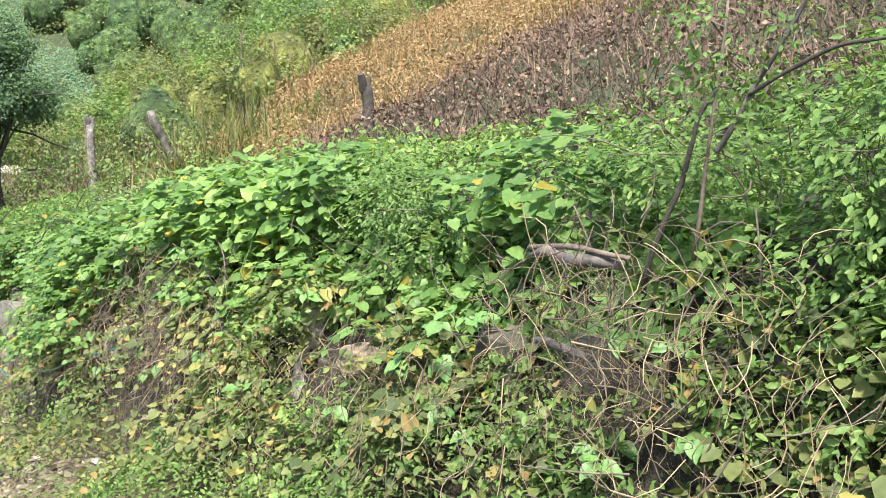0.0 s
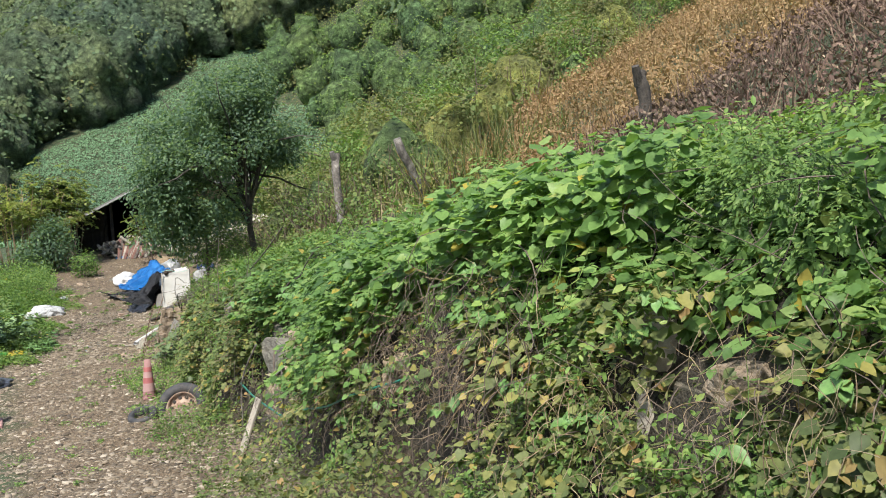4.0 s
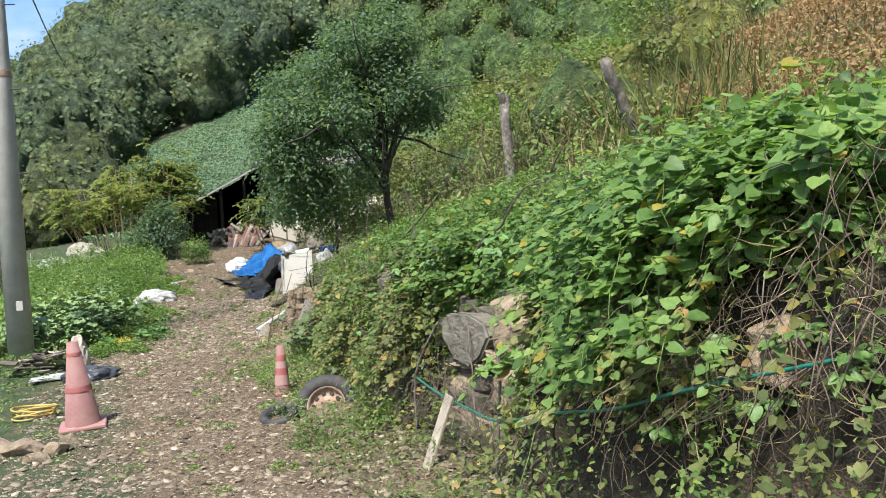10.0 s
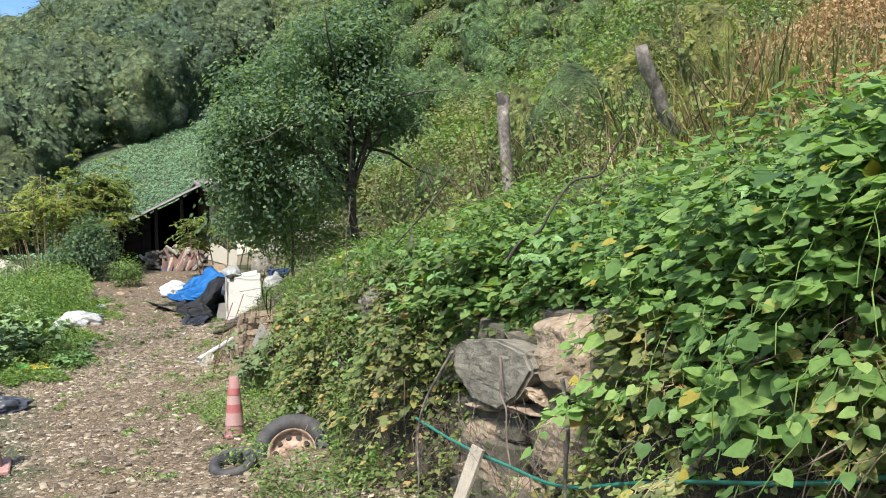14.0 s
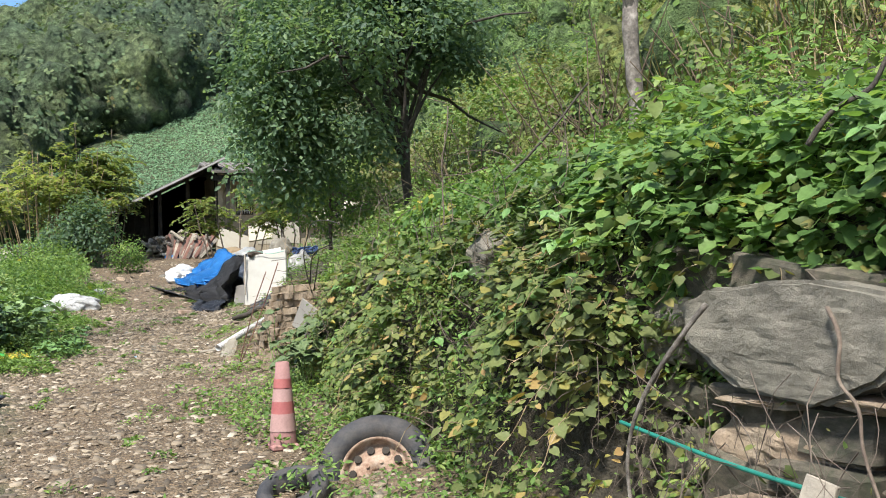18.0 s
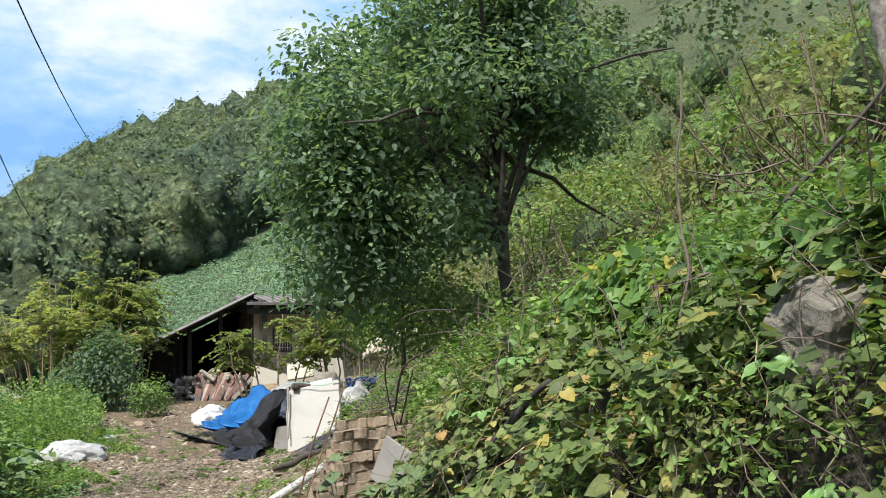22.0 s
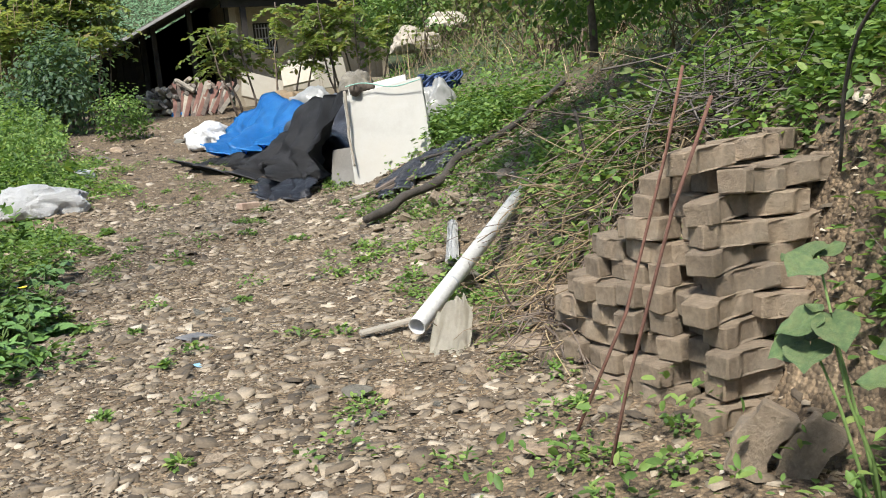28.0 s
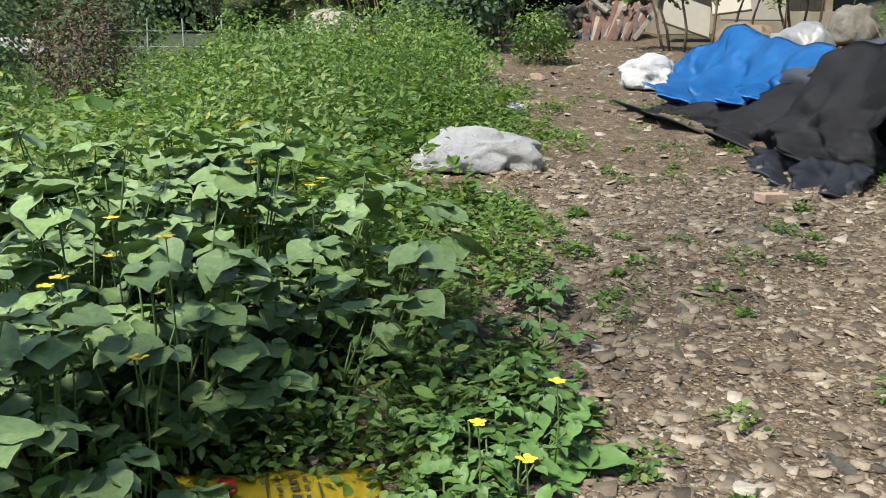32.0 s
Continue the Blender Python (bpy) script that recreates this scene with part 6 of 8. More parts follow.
# pipe, half pipe and plastic on the slope
pipe = empty("pvc_pipe", look((2.03, 21.42, -1.24), (3.42, 22.62, -.70)), "white plastic pipe lying on the slope", "pipe")
L = (Vector((3.42, 22.62, -.70)) - Vector((2.03, 21.42, -1.24))).length
bm = lathe([(.043, 0), (.043, L), (.037, L), (.037, 0), (.043, 0)], 24)
bmesh.ops.rotate(bm, verts=bm.verts, cent=(0, 0, 0), matrix=Matrix.Rotation(math.pi, 3, "X"))
part("pipe_wall", bm, WHITE_PVC, pipe, soft=True)
for k in (1, 2, 3):
    bm = lathe([(.0435, .42 * k), (.0445, .42 * k + .006), (.0435, .42 * k + .012)], 24)
    bmesh.ops.rotate(bm, verts=bm.verts, cent=(0, 0, 0), matrix=Matrix.Rotation(math.pi, 3, "X"))
    part("ring", bm, GREY_PVC, pipe, soft=True)
bm = bmesh.new()
arc = [(.042 * math.cos(math.pi * k / 10), .042 * math.sin(math.pi * k / 10)) for k in range(11)]
ra = [bm.verts.new((x, 0, z)) for x, z in arc]
rb = [bm.verts.new((x * .8, .72, z * .8)) for x, z in arc]
for k in range(10):
    bm.faces.new((ra[k], ra[k + 1], rb[k + 1], rb[k]))
bmesh.ops.solidify(bm, geom=bm.faces[:], thickness=.005)
half = part("half_pipe", bm, WHITE_PVC, None, "white half-round gutter piece lying on the slope", True)
half.matrix_world = pose(2.64, 22.33, gz(2.64, 22.33) + .05, 12, 0, -26)
tagged(half, "", "gutter")
drape("plastic_scrap", [(2.12, 21.36, -1.17), (2.2, 21.31, -1.10), (2.26, 21.27, -1.15)], [(2.0, 21.28, -1.36), (2.08, 21.18, -1.38), (2.15, 21.13, -1.37)], 12, 14, BEIGE_FILM, "torn translucent plastic beside the pipe", 15, .022, .03, None, "plastic sheet")
ob = part("loose_brick", slab((.21, .1, .06), 2, .004, .006), BRICK, None, "pale brick lying on the path")
ob.matrix_world = pose(2.22, 25.95, gz(2.22, 25.95) + .03, 2, 3, 25)
tagged(ob, "", "brick")
board("offcut", (1.85, 21.75, gz(1.85, 21.75) + .03), (2.15, 21.68, gz(2.15, 21.68) + .04), .05, .015, PLANK, "short wood offcut beside the pipe")

# single stones and scraps that stand out on the path
for name, sx, sy, size, material, turn, label, cat in (
        ("slate_slab", 1.14, 22.33, (.17, .11, .022), DARK_SLATE, 35, "dark grey slate slab lying on the gravel", "stone"),
        ("pale_stone", .9, 22.72, (.085, .06, .03), SACKCLOTH, 60, "pale flat stone lying on the gravel", "stone"),
        ("tile_shard", 2.07, 20.81, (.07, .09, .02), PAVER, 20, "pinkish broken tile standing in the weeds", "tile"),
        ("dark_stone", .08, 22.47, (.075, .06, .05), DARK_SLATE, 10, "small dark stone beside the yellow bag", "stone"),
        ("plastic_chip", 1.07, 21.8, (.035, .05, .004), BLUE_CHIP, 15, "small pale blue plastic chip on the gravel", "scrap"),
        ("flat_slab", 1.89, 20.04, (.12, .10, .03), STONE, 50, "flat buff stone at the path's edge", "stone")):
    bm = slab(size, 5, size[2] * .35 + .004, .003)
    bmesh.ops.subdivide_edges(bm, edges=bm.edges[:], cuts=1, use_grid_fill=True)
    for v in bm.verts:
        v.co += v.co.normalized() * noise.noise(v.co * 30) * min(size) * .25
    ob = part(name, bm, material, None, label)
    ob.matrix_world = pose(sx, sy, gz(sx, sy) + size[2] * .5, 8 if name != "tile_shard" else 50, 5, turn)
    tagged(ob, "", cat)

# bags on the weeds
bag = crumpled("white_bag", .40, 26.95, (.50, .30, .27), BAG_FILM, "white plastic bag lying in the weeds by the path", "bag", 16, .0, 1.05, -12)
crumpled("white_scrap", .95, 29.5, (.14, .1, .1), WHITE_FILM, "scrap of white plastic at the weeds' edge", "plastic scrap", 17)


def fertiliser_bag():
    c = empty("fertiliser_bag", pose(-.42, 22.48, gz(-.42, 22.48) + .04, 1, 2, 12) @ Matrix.Diagonal((.76, 1.4, 1, 1)), "flattened yellow fertiliser bag with green print", "bag")
    bm = bmesh.new()
    n, w, d = 30, .42, .26
    g = [[None] * (n + 1) for _ in range(n + 1)]
    lift = lambda u, v: .035 * (1 - u * u) * (1 - v * v) + .025 * noise.noise(Vector((u * 2.2, v * 2.2, 1))) + .012 * abs(noise.noise(Vector((u * 6, v * 6, 4))))
    for j in range(n + 1):
        for i in range(n + 1):
            u, v = i / n * 2 - 1, j / n * 2 - 1
            g[j][i] = bm.verts.new((u * w * (1 + .04 * noise.noise(Vector((v * 4, 2, 0)))), v * d * (1 + .08 * noise.noise(Vector((u * 4, 5, 0)))), lift(u, v)))
    for j in range(n):
        for i in range(n):
            bm.faces.new((g[j][i], g[j][i + 1], g[j + 1][i + 1], g[j + 1][i]))
    bmesh.ops.solidify(bm, geom=bm.faces[:], thickness=.02)
    part("film", bm, YELLOW, c, soft=True)

    def patch(name, pts, mat):
        b = bmesh.new()
        vs = [b.verts.new((x, y, lift(x / w, y / d) + .006)) for x, y in pts]
        if len(vs) > 20:
            hub = b.verts.new((sum(p[0] for p in pts) / len(pts), sum(p[1] for p in pts) / len(pts), 0))
            for p, n_ in zip(vs, vs[1:] + vs[:1]):
                b.faces.new((hub, p, n_))
        else:
            b.faces.new(vs)
        bmesh.ops.triangulate(b, faces=b.faces[:])
        bmesh.ops.subdivide_edges(b, edges=b.edges[:], cuts=3, use_grid_fill=True)
        for v in b.verts:
            v.co.z = lift(v.co.x / w, v.co.y / d) + .011
        part(name, b, mat, c)
    star = []
    for k in range(48):
        a = 2 * math.pi * k / 48
        q = .20 if k % 2 else .125
        star.append((-.23 + q * 1.0 * math.cos(a), -.09 + q * .75 * math.sin(a)))
    patch("green_burst", [(x, max(-.25, y)) for x, y in star], GREEN_PRINT)
    patch("red_mark", [(-.16 + .035 * math.cos(a * .7), .16 + .06 * math.sin(a * .7)) for a in range(9)], RED_PRINT)
    for k in range(13):
        for q in range(3):
            x0, y0 = .015 + .05 * q + .002 * k, .2 - .031 * k
            wide = .03 if q == 1 else .016
            patch("print_bar", [(x0, y0), (x0 + wide, y0), (x0 + wide, y0 - .014), (x0, y0 - .014)], DARK_PRINT)
    for x0, y0, x1, y1 in ((-.02, .23, -.018, -.2), (.17, .23, .172, -.2), (-.02, .23, .17, .226)):
        patch("print_line", [(x0, y0), (x1 + .004, y0), (x1 + .004, y1), (x0, y1)], DARK_PRINT)
    patch("white_corner", [(.30, -.24), (.41, -.24), (.41, -.05), (.33, -.02)], WHITE_FILM)


fertiliser_bag()


# ---- the stack of pavers ----
def paver_stack():
    s = empty("paver_stack", pose(2.62, 19.8, -1.5), "tumbledown stack of weathered zigzag concrete pavers", "paver stack")
    outline = [(-.115, -.058), (-.062, -.058), (-.034, -.034), (.034, -.034), (.062, -.058), (.115, -.058), (.115, .05), (.062, .05), (.034, .074), (-.034, .074), (-.062, .05), (-.115, .05)]
    meshes = []
    for k in range(3):
        bm = bmesh.new()
        lo = [bm.verts.new((x, y, 0)) for x, y in outline]
        hi = [bm.verts.new((x, y, .078)) for x, y in outline]
        bm.faces.new(lo[::-1])
        bm.faces.new(hi)
        for i in range(12):
            bm.faces.new((lo[i], lo[(i + 1) % 12], hi[(i + 1) % 12], hi[i]))
        rr = random.Random(k)
        for v in bm.verts:
            v.co += Vector((rr.uniform(-1, 1), rr.uniform(-1, 1), rr.uniform(-1, 1))) * .003
        bmesh.ops.bevel(bm, geom=bm.edges[:], offset=.006, segments=1, affect="EDGES")
        me = bpy.data.meshes.new("paver")
        bm.to_mesh(me)
        bm.free()
        me.materials.append(PAVER)
        meshes.append(me)
    r = random.Random(77)
    inv = s.matrix_world.inverted()

    def put(m):
        ob = child("paver", r.choice(meshes), s)
        ob.matrix_parent_inverse = inv
        ob.matrix_world = m
    for layer in range(13):
        z = -1.5 + .081 * layer
        left, front = 2.31 + .012 * layer + .03 * math.sin(layer * 1.9), 19.66 + .02 * layer + .015 * math.sin(layer * 2.7)
        sag = lambda x, y: .012 * math.sin(x * 5 + layer * .4) + .01 * math.sin(y * 7)
        x = left + .12 + .06 * (layer % 2)
        k = 0
        while x < 3.25:
            for row in range(2):
                if layer == 12 and r.random() < .3:
                    continue
                put(pose(x + r.uniform(-.015, .015) + .05 * row, front + .06 + .125 * row + r.uniform(-.04, .035), z + sag(x, front), r.uniform(-5, 5), r.uniform(-6, 6), r.uniform(-15, 15) + (180 if k % 2 else 0)))
            x += .236
            k += 1
        end = 20.72 - .085 * max(0, layer - 5) - .04 * (layer % 2)
        y = front + .30
        while y < end:
            across = r.random() < .68
            if across:
                put(pose(left + .115 + r.uniform(-.035, .03), y, z + sag(left, y), r.uniform(-4, 4), r.uniform(-5, 5), r.uniform(-10, 10)))
                put(pose(left + .36 + r.uniform(-.03, .03), y, z + sag(left, y), r.uniform(-4, 4), r.uniform(-5, 5), r.uniform(-10, 10)))
                y += .124
            else:
                put(pose(left + .06 + r.uniform(-.02, .03), y + .06, z + sag(left, y), r.uniform(-4, 4), r.uniform(-5, 5), 90 + r.uniform(-12, 12)))
                y += .238
    # the two that slid down, and strays at the foot
    put(pose(2.3, 19.5, -1.26, 78, -58, -30))
    put(pose(2.4, 19.42, -1.3, 76, -55, -28))
    put(pose(2.24, 19.6, -1.5, 5, 8, 30))
    put(pose(2.55, 19.46, -1.5, -5, 4, 10))
    put(pose(2.85, 19.45, -1.48, 4, 6, 80))


paver_stack()
rod("rusty_bar", [(1.98, 20.1, -1.5), (2.2, 19.97, -.95), (2.4, 19.98, -.45), (2.5, 20.0, -.18)], [.006] * 4, REBAR, "rusty reinforcing bar leaning on the pavers", "steel bar", 6, "rusty bars")
rod("rusty_bar", [(1.95, 19.8, -1.5), (2.03, 19.74, -1.1), (2.16, 19.66, -.6), (2.27, 19.6, -.28)], [.006] * 4, REBAR, "rusty reinforcing bar leaning on the pavers", "steel bar", 6, "rusty bars")
sheet = panel("grey_sheet", (2.40, 19.22, -.86), (.12, -.28, -.05), (.17, -.16, .22), .02, GREY_BOARD, "grey board with dark writing leaning by the pavers")
tagged(sheet, "", "board", "grey board")
for k in range(2):
    for q in range(3):
        b_ = part("writing_bar", slab((.05, .004, .012), 1, 0, 0), DARK_PRINT, sheet)
        b_.location = (.05 + .02 * (q % 2), -.013, -.08 + .09 * k + .024 * q)
        b_ = part("writing_bar", slab((.012, .004, .05), 1, 0, 0), DARK_PRINT, sheet)
        b_.location = (.03 + .03 * q, -.013, -.06 + .09 * k)


# ---- brush, dead stems and twigs ----
def tangle(name, n, box, length, radius, material, label, seed, flat=.5, category="brushwood", way=None, bow=.12):
    q = np.random.default_rng(seed)
    a = np.stack([q.uniform(box[i][0], box[i][1], n) for i in range(2)], 1)
    z = ground_z(a[:, 0], a[:, 1]) + q.uniform(box[2][0], box[2][1], n)
    s = np.column_stack([a, z])
    d = q.normal(size=(n, 3)) * np.array([1, 1, flat]) + (np.array(way) if way else 0)
    e = s + unit(d) * (length * q.uniform(.4, 1.2, n))[:, None]
    e[:, 2] = np.maximum(e[:, 2], ground_z(e[:, 0], e[:, 1]) + .02)
    return stalks(name, s, e, radius * q.uniform(.4, 1.2, n), material, None, bow, q, 4, 4, label=label, category=category, kind="stuff")


heap = np.random.default_rng(44)
at = np.array([3.5, 20.62, -.3]) + heap.normal(size=(520, 3)) * np.array([.24, .2, .08])
aim = unit(heap.normal(size=(520, 3)) * np.array([1, .8, .3]) + np.array([.3, -.2, .05]))
stalks("brush_heap", at - aim * .16, at + aim * heap.uniform(.05, .3, (520, 1)), .0036 * heap.uniform(.4, 1.6, 520), GREY_TWIG, None, .06, heap, 4, 4, label="heap of dead grey branches above the pavers", category="brushwood", kind="stuff")
tangle("brush_pile", 110, ((3.9, 5.4), (22.8, 24.8), (.01, .10)), .5, .006, STRAW, "brown dead stalks lying on the upper slope", 35, .4, way=(-.6, -.5, -.3))
tangle("brush_pile", 230, ((2.8, 3.7), (20.8, 22.0), (.01, .14)), .55, .0055, TWIG, "long dead stems lying on the slope", 45, .4, way=(-.7, -.6, -.35))
tangle("brush_pile", 240, ((2.65, 3.5), (20.7, 21.9), (.01, .12)), .5, .0045, STRAW, "bleached dead stems lying on the slope", 46, .4, way=(-.7, -.6, -.35))
tangle("brush_pile", 190, ((2.35, 3.1), (20.6, 21.5), (.01, .13)), .45, .004, STRAW, "pale dry stalks lying on the slope", 25, .5, way=(-.6, -.5, -.4))
tangle("brush_pile", 200, ((2.35, 3.0), (20.6, 21.4), (.01, .14)), .42, .0045, TWIG, "dry stalks and twigs sliding down the slope", 5, .5, way=(-.6, -.5, -.4))
tangle("dry_stems", 420, ((2.45, 2.8), (5.6, 9.4), (.45, 1.15)), .6, .0045, TWIG, "tangle of dead grey vine stems on the wall", 6, 1.0, "dead vines", (-.1, 0, -2.2), .22)
tangle("dry_stems", 500, ((2.45, 2.8), (5.6, 9.4), (.3, 1.0)), .3, .003, STRAW, "short broken vine stems on the wall", 26, 1.0, "dead vines", (0, 0, -.4), .3)
tangle("dry_stems", 240, ((2.42, 2.75), (9.4, 14), (.3, .9)), .45, .003, TWIG, "brown dry vine stems hanging on the wall", 7, 1.0, "dead vines", (-.1, 0, -2.0), .22)
tangle("dry_stems", 700, ((2.1, 2.7), (.4, 5.6), (.25, .95)), .24, .0025, STRAW, "dry pale stems hanging on the bank", 28, 1.0, "dead vines", (-.1, 0, -1.6), .22)
tangle("dry_stems", 460, ((2.3, 3.2), (.4, 5.6), (-.1, .7)), .42, .004, TWIG, "tangle of dead brown vine stems on the bank", 8, 1.0, "dead vines", (-.2, 0, -.5))
tangle("dry_stems", 380, ((2.4, 3.0), (14, 18.8), (.0, .6)), .45, .004, TWIG, "dark stems rising through the vines", 9, 1.2, "dead vines", (-.1, .2, .9))
rod("dead_sapling", [(2.95, 2.35, .85), (2.9, 2.27, 1.0), (2.92, 2.15, 1.29), (2.9, 2.08, 1.45), (2.9, 2.05, 1.56), (2.93, 2.0, 1.66)], .013, BARK, "bare dead branch rising from the bank", "branch")
rod("dead_sapling", [(2.9, 1.98, 1.42), (2.9, 1.92, 1.49), (2.92, 1.84, 1.64), (2.9, 1.76, 1.74), (2.9, 1.66, 1.9), (2.92, 1.6, 2.05)], .012, GREY_TWIG, "pale bare branch beside the sapling", "branch")
rod("dead_sapling", [(2.9, 1.85, 1.62), (2.9, 1.71, 1.69), (2.9, 1.53, 1.76), (2.9, 1.36, 1.77), (2.92, 1.2, 1.8)], .009, BARK, "thin bare branch beside the sapling", "branch")
rod("driftwood", [(2.8, 2.86, .98), (2.74, 2.66, 1.0), (2.72, 2.48, .99), (2.78, 2.3, .97)], [.014, .025, .03, .02], GREY_TWIG, "weathered grey log in the tangle of the bank", "log", 12)
rod("driftwood", [(2.78, 2.84, 1.01), (2.72, 2.56, 1.03), (2.74, 2.24, 1.01)], [.012, .014, .01], TWIG, "thin brown branch along the weathered log", "branch")
rod("driftwood", [(2.76, 2.8, .6), (2.7, 2.6, .62), (2.74, 2.42, .58)], [.012, .02, .013], GREY_TWIG, "weathered grey log in the tangle of the bank", "log", 12)
knot = np.random.default_rng(48)
for wood, thick, label in ((TWIG, .0036, "tangle of brown dead vines over the bank's hollow"), (STRAW, .0028, "tangle of pale dead vines over the bank's hollow")):
    at = np.array([2.64, 2.3, .78]) + knot.normal(size=(130, 3)) * np.array([.07, .36, .2])
    aim = unit(knot.normal(size=(130, 3)) * np.array([.35, 1, .9]) + np.array([0, 0, -.5]))
    stalks("dead_vines", at - aim * .12, at + aim * knot.uniform(.05, .22, (130, 1)), thick * knot.uniform(.4, 1.3, 130), wood, None, .2, knot, 4, 4, label=label, category="dead vines", kind="stuff")
rod("leaning_log", [(2.55, 17.85, -.9), (2.58, 17.5, -.66), (2.62, 17.2, -.46), (2.68, 16.9, -.3)], [.02, .022, .02, .014], BARK, "grey-brown fallen branch leaning in the vines", "log", 12)
rod("vine_branch", bent((2.95, 16.4, -.2), (3.9, 15.6, 1.1), 7, .07, 6), .013, BARK, "dark leaning branch wrapped in vines", "branch")
rod("vine_branch", [(2.8, 19.65, -.55), (2.66, 19.45, -.15), (2.62, 19.15, .06), (2.6, 18.9, .2), (2.6, 18.45, .22), (2.6, 17.9, .16)], .0065, BARK, "thin dark branch arching over the brush", "branch")
rod("vine_branch", [(2.7, 19.35, -.4), (2.62, 19.0, -.2), (2.6, 18.75, -.09), (2.6, 18.2, -.03)], .008, BARK, "dark branch slanting over the brush", "branch")
rod("vine_branch", [(2.75, 19.4, -.5), (2.68, 19.0, -.28), (2.62, 18.7, -.14)], .007, BARK, "dark branch slanting over the brush", "branch")
rod("grey_log", [(2.93, 21.88, gz(2.93, 21.88) + .04), (2.97, 21.65, gz(2.97, 21.65) + .05), (2.99, 21.35, gz(2.99, 21.35) + .05)], [.028, .036, .026], GREY_TWIG, "weathered pale log lying on the slope", "log", 10)
rod("dark_log", [(2.78, 21.75, gz(2.78, 21.75) + .03), (2.88, 21.4, gz(2.88, 21.4) + .04), (2.93, 21.05, gz(2.93, 21.05) + .05)], [.02, .032, .028], BARK, "dark rotting log lying on the slope", "log", 10)
rod("leaning_stick", [(3.06, 21.38, gz(3.06, 21.38) - .02), (3.03, 21.42, gz(3.06, 21.38) + .17), (3.0, 21.46, gz(3.06, 21.38) + .4)], [.014, .012, .008], BARK, "broken dark stick standing in the slope", "stick")
rod("leaning_stick", [(2.93, 20.95, gz(2.93, 20.95) - .02), (2.98, 20.9, gz(2.93, 20.95) + .15), (3.06, 20.82, gz(2.93, 20.95) + .38)], [.01, .009, .005], TWIG, "thin brown stick leaning on the slope", "stick")
rod("vine_branch", bent((3.0, 12.6, .2), (3.7, 12.1, 1.1), 7, .07, 18), .012, BARK, "dark thin branch above the vines", "branch")
rod("sapling", bent((2.78, 16, -.5), (2.9, 16, .95), 7, .03, 7), .007, TWIG, "thin pale sapling above the vines", "sapling")


# ---- trees ----
def limbs(base, top, r, crown, seed, n=14, spread=1.0):
    """Trunk and limbs as one bent tube each; returns bmeshes."""
    rr = random.Random(seed)
    out = [tube(bent(base, top, 6, r * .35, seed), [r * (1 - .1 * i) for i in range(7)], 10)]
    ax = Vector(top) - Vector(base)
    for k in range(n):
        s = Vector(base) + ax * rr.uniform(.35, 1)
        c, rad = crown
        e = Vector(c) + Vector((rr.gauss(0, .5) * rad[0], rr.gauss(0, .5) * rad[1], rr.uniform(-.5, .75) * rad[2]))
        out.append(tube(bent(s, e, 5, .07 * spread, seed * 31 + k), [r * .42 * (1 - .15 * i) for i in range(6)], 6))
    return out


def tree(name, base, top, r, clumps, count, size, material, bark, label, seed, shape=OVAL, category="tree", hang=-.25, limbs_n=14, group=""):
    """clumps: (centre, radii) ellipsoids of the crown; leaves sit in small sprays on their shells."""
    t = empty(name, Matrix.Translation(base), label, category, group)
    inv = t.matrix_world.inverted()
    cs = [Vector(c) for c, _ in clumps]
    mid = sum(cs, Vector()) / len(cs)
    rad = [max(abs(c[i] - mid[i]) + q[i] for c, q in clumps) for i in range(3)]
    for k, bm in enumerate(limbs(base, top, r, (mid, rad), seed, limbs_n)):
        ob = part("trunk" if k == 0 else "limb", bm, bark, t, soft=True)
        ob.matrix_parent_inverse = inv
    q = np.random.default_rng(seed)
    vol = np.array([w[0] * w[1] * w[2] for _, w in clumps]) ** .67
    pts, outs = [], []
    for (c, w), share in zip(clumps, vol / vol.sum()):
        n = int(count * share / 14)
        u = unit(q.normal(size=(n, 3)))
        spray = np.array(c) + u * np.array(w) * (q.uniform(.25, 1.0, (n, 1)) ** .45)
        p = spray[:, None] + q.normal(size=(n, 14, 3)) * size * 1.5
        pts.append(p.reshape(-1, 3))
        outs.append(np.repeat(u, 14, 0))
    p, u = np.concatenate(pts), np.concatenate(outs)
    k = len(p)
    ob = leaf_object("crown", shape, p, unit(u * .6 + np.array([0, 0, .7]) + q.normal(size=(k, 3)) * .42), u * .5 + np.array([0, 0, hang]) + q.normal(size=(k, 3)) * .6, size * q.uniform(.6, 1.3, k), material, 1.1, t)
    ob.matrix_parent_inverse = inv
    return t


def crown_clumps(centre, reach, n, seed):
    """Small uneven sprays of leaves round a crown, with gaps between."""
    r = random.Random(seed)
    out = []
    for k in range(n):
        d = Vector((r.gauss(0, 1), r.gauss(0, 1), r.gauss(0, 1))).normalized() * r.uniform(.7, 1.08)
        w = r.uniform(.2, .42)
        out.append((tuple(centre[i] + d[i] * reach[i] for i in range(3)), (w * 1.1, w * 1.1, w * .75)))
    return out


def crown_fill(centre, reach, n, seed, size=(.22, .42)):
    """Sprays of leaves through a crown, thickest towards its skin."""
    r = random.Random(seed)
    out = []
    for k in range(n):
        d = Vector((r.gauss(0, 1), r.gauss(0, 1), r.gauss(0, 1))).normalized() * r.choice([r.uniform(.35, 1.0) ** .6, r.uniform(.8, 1.28)])
        w = r.uniform(*size)
        out.append((tuple(centre[i] + d[i] * reach[i] for i in range(3)), (w * 1.15, w * 1.15, w * .7)))
    return out


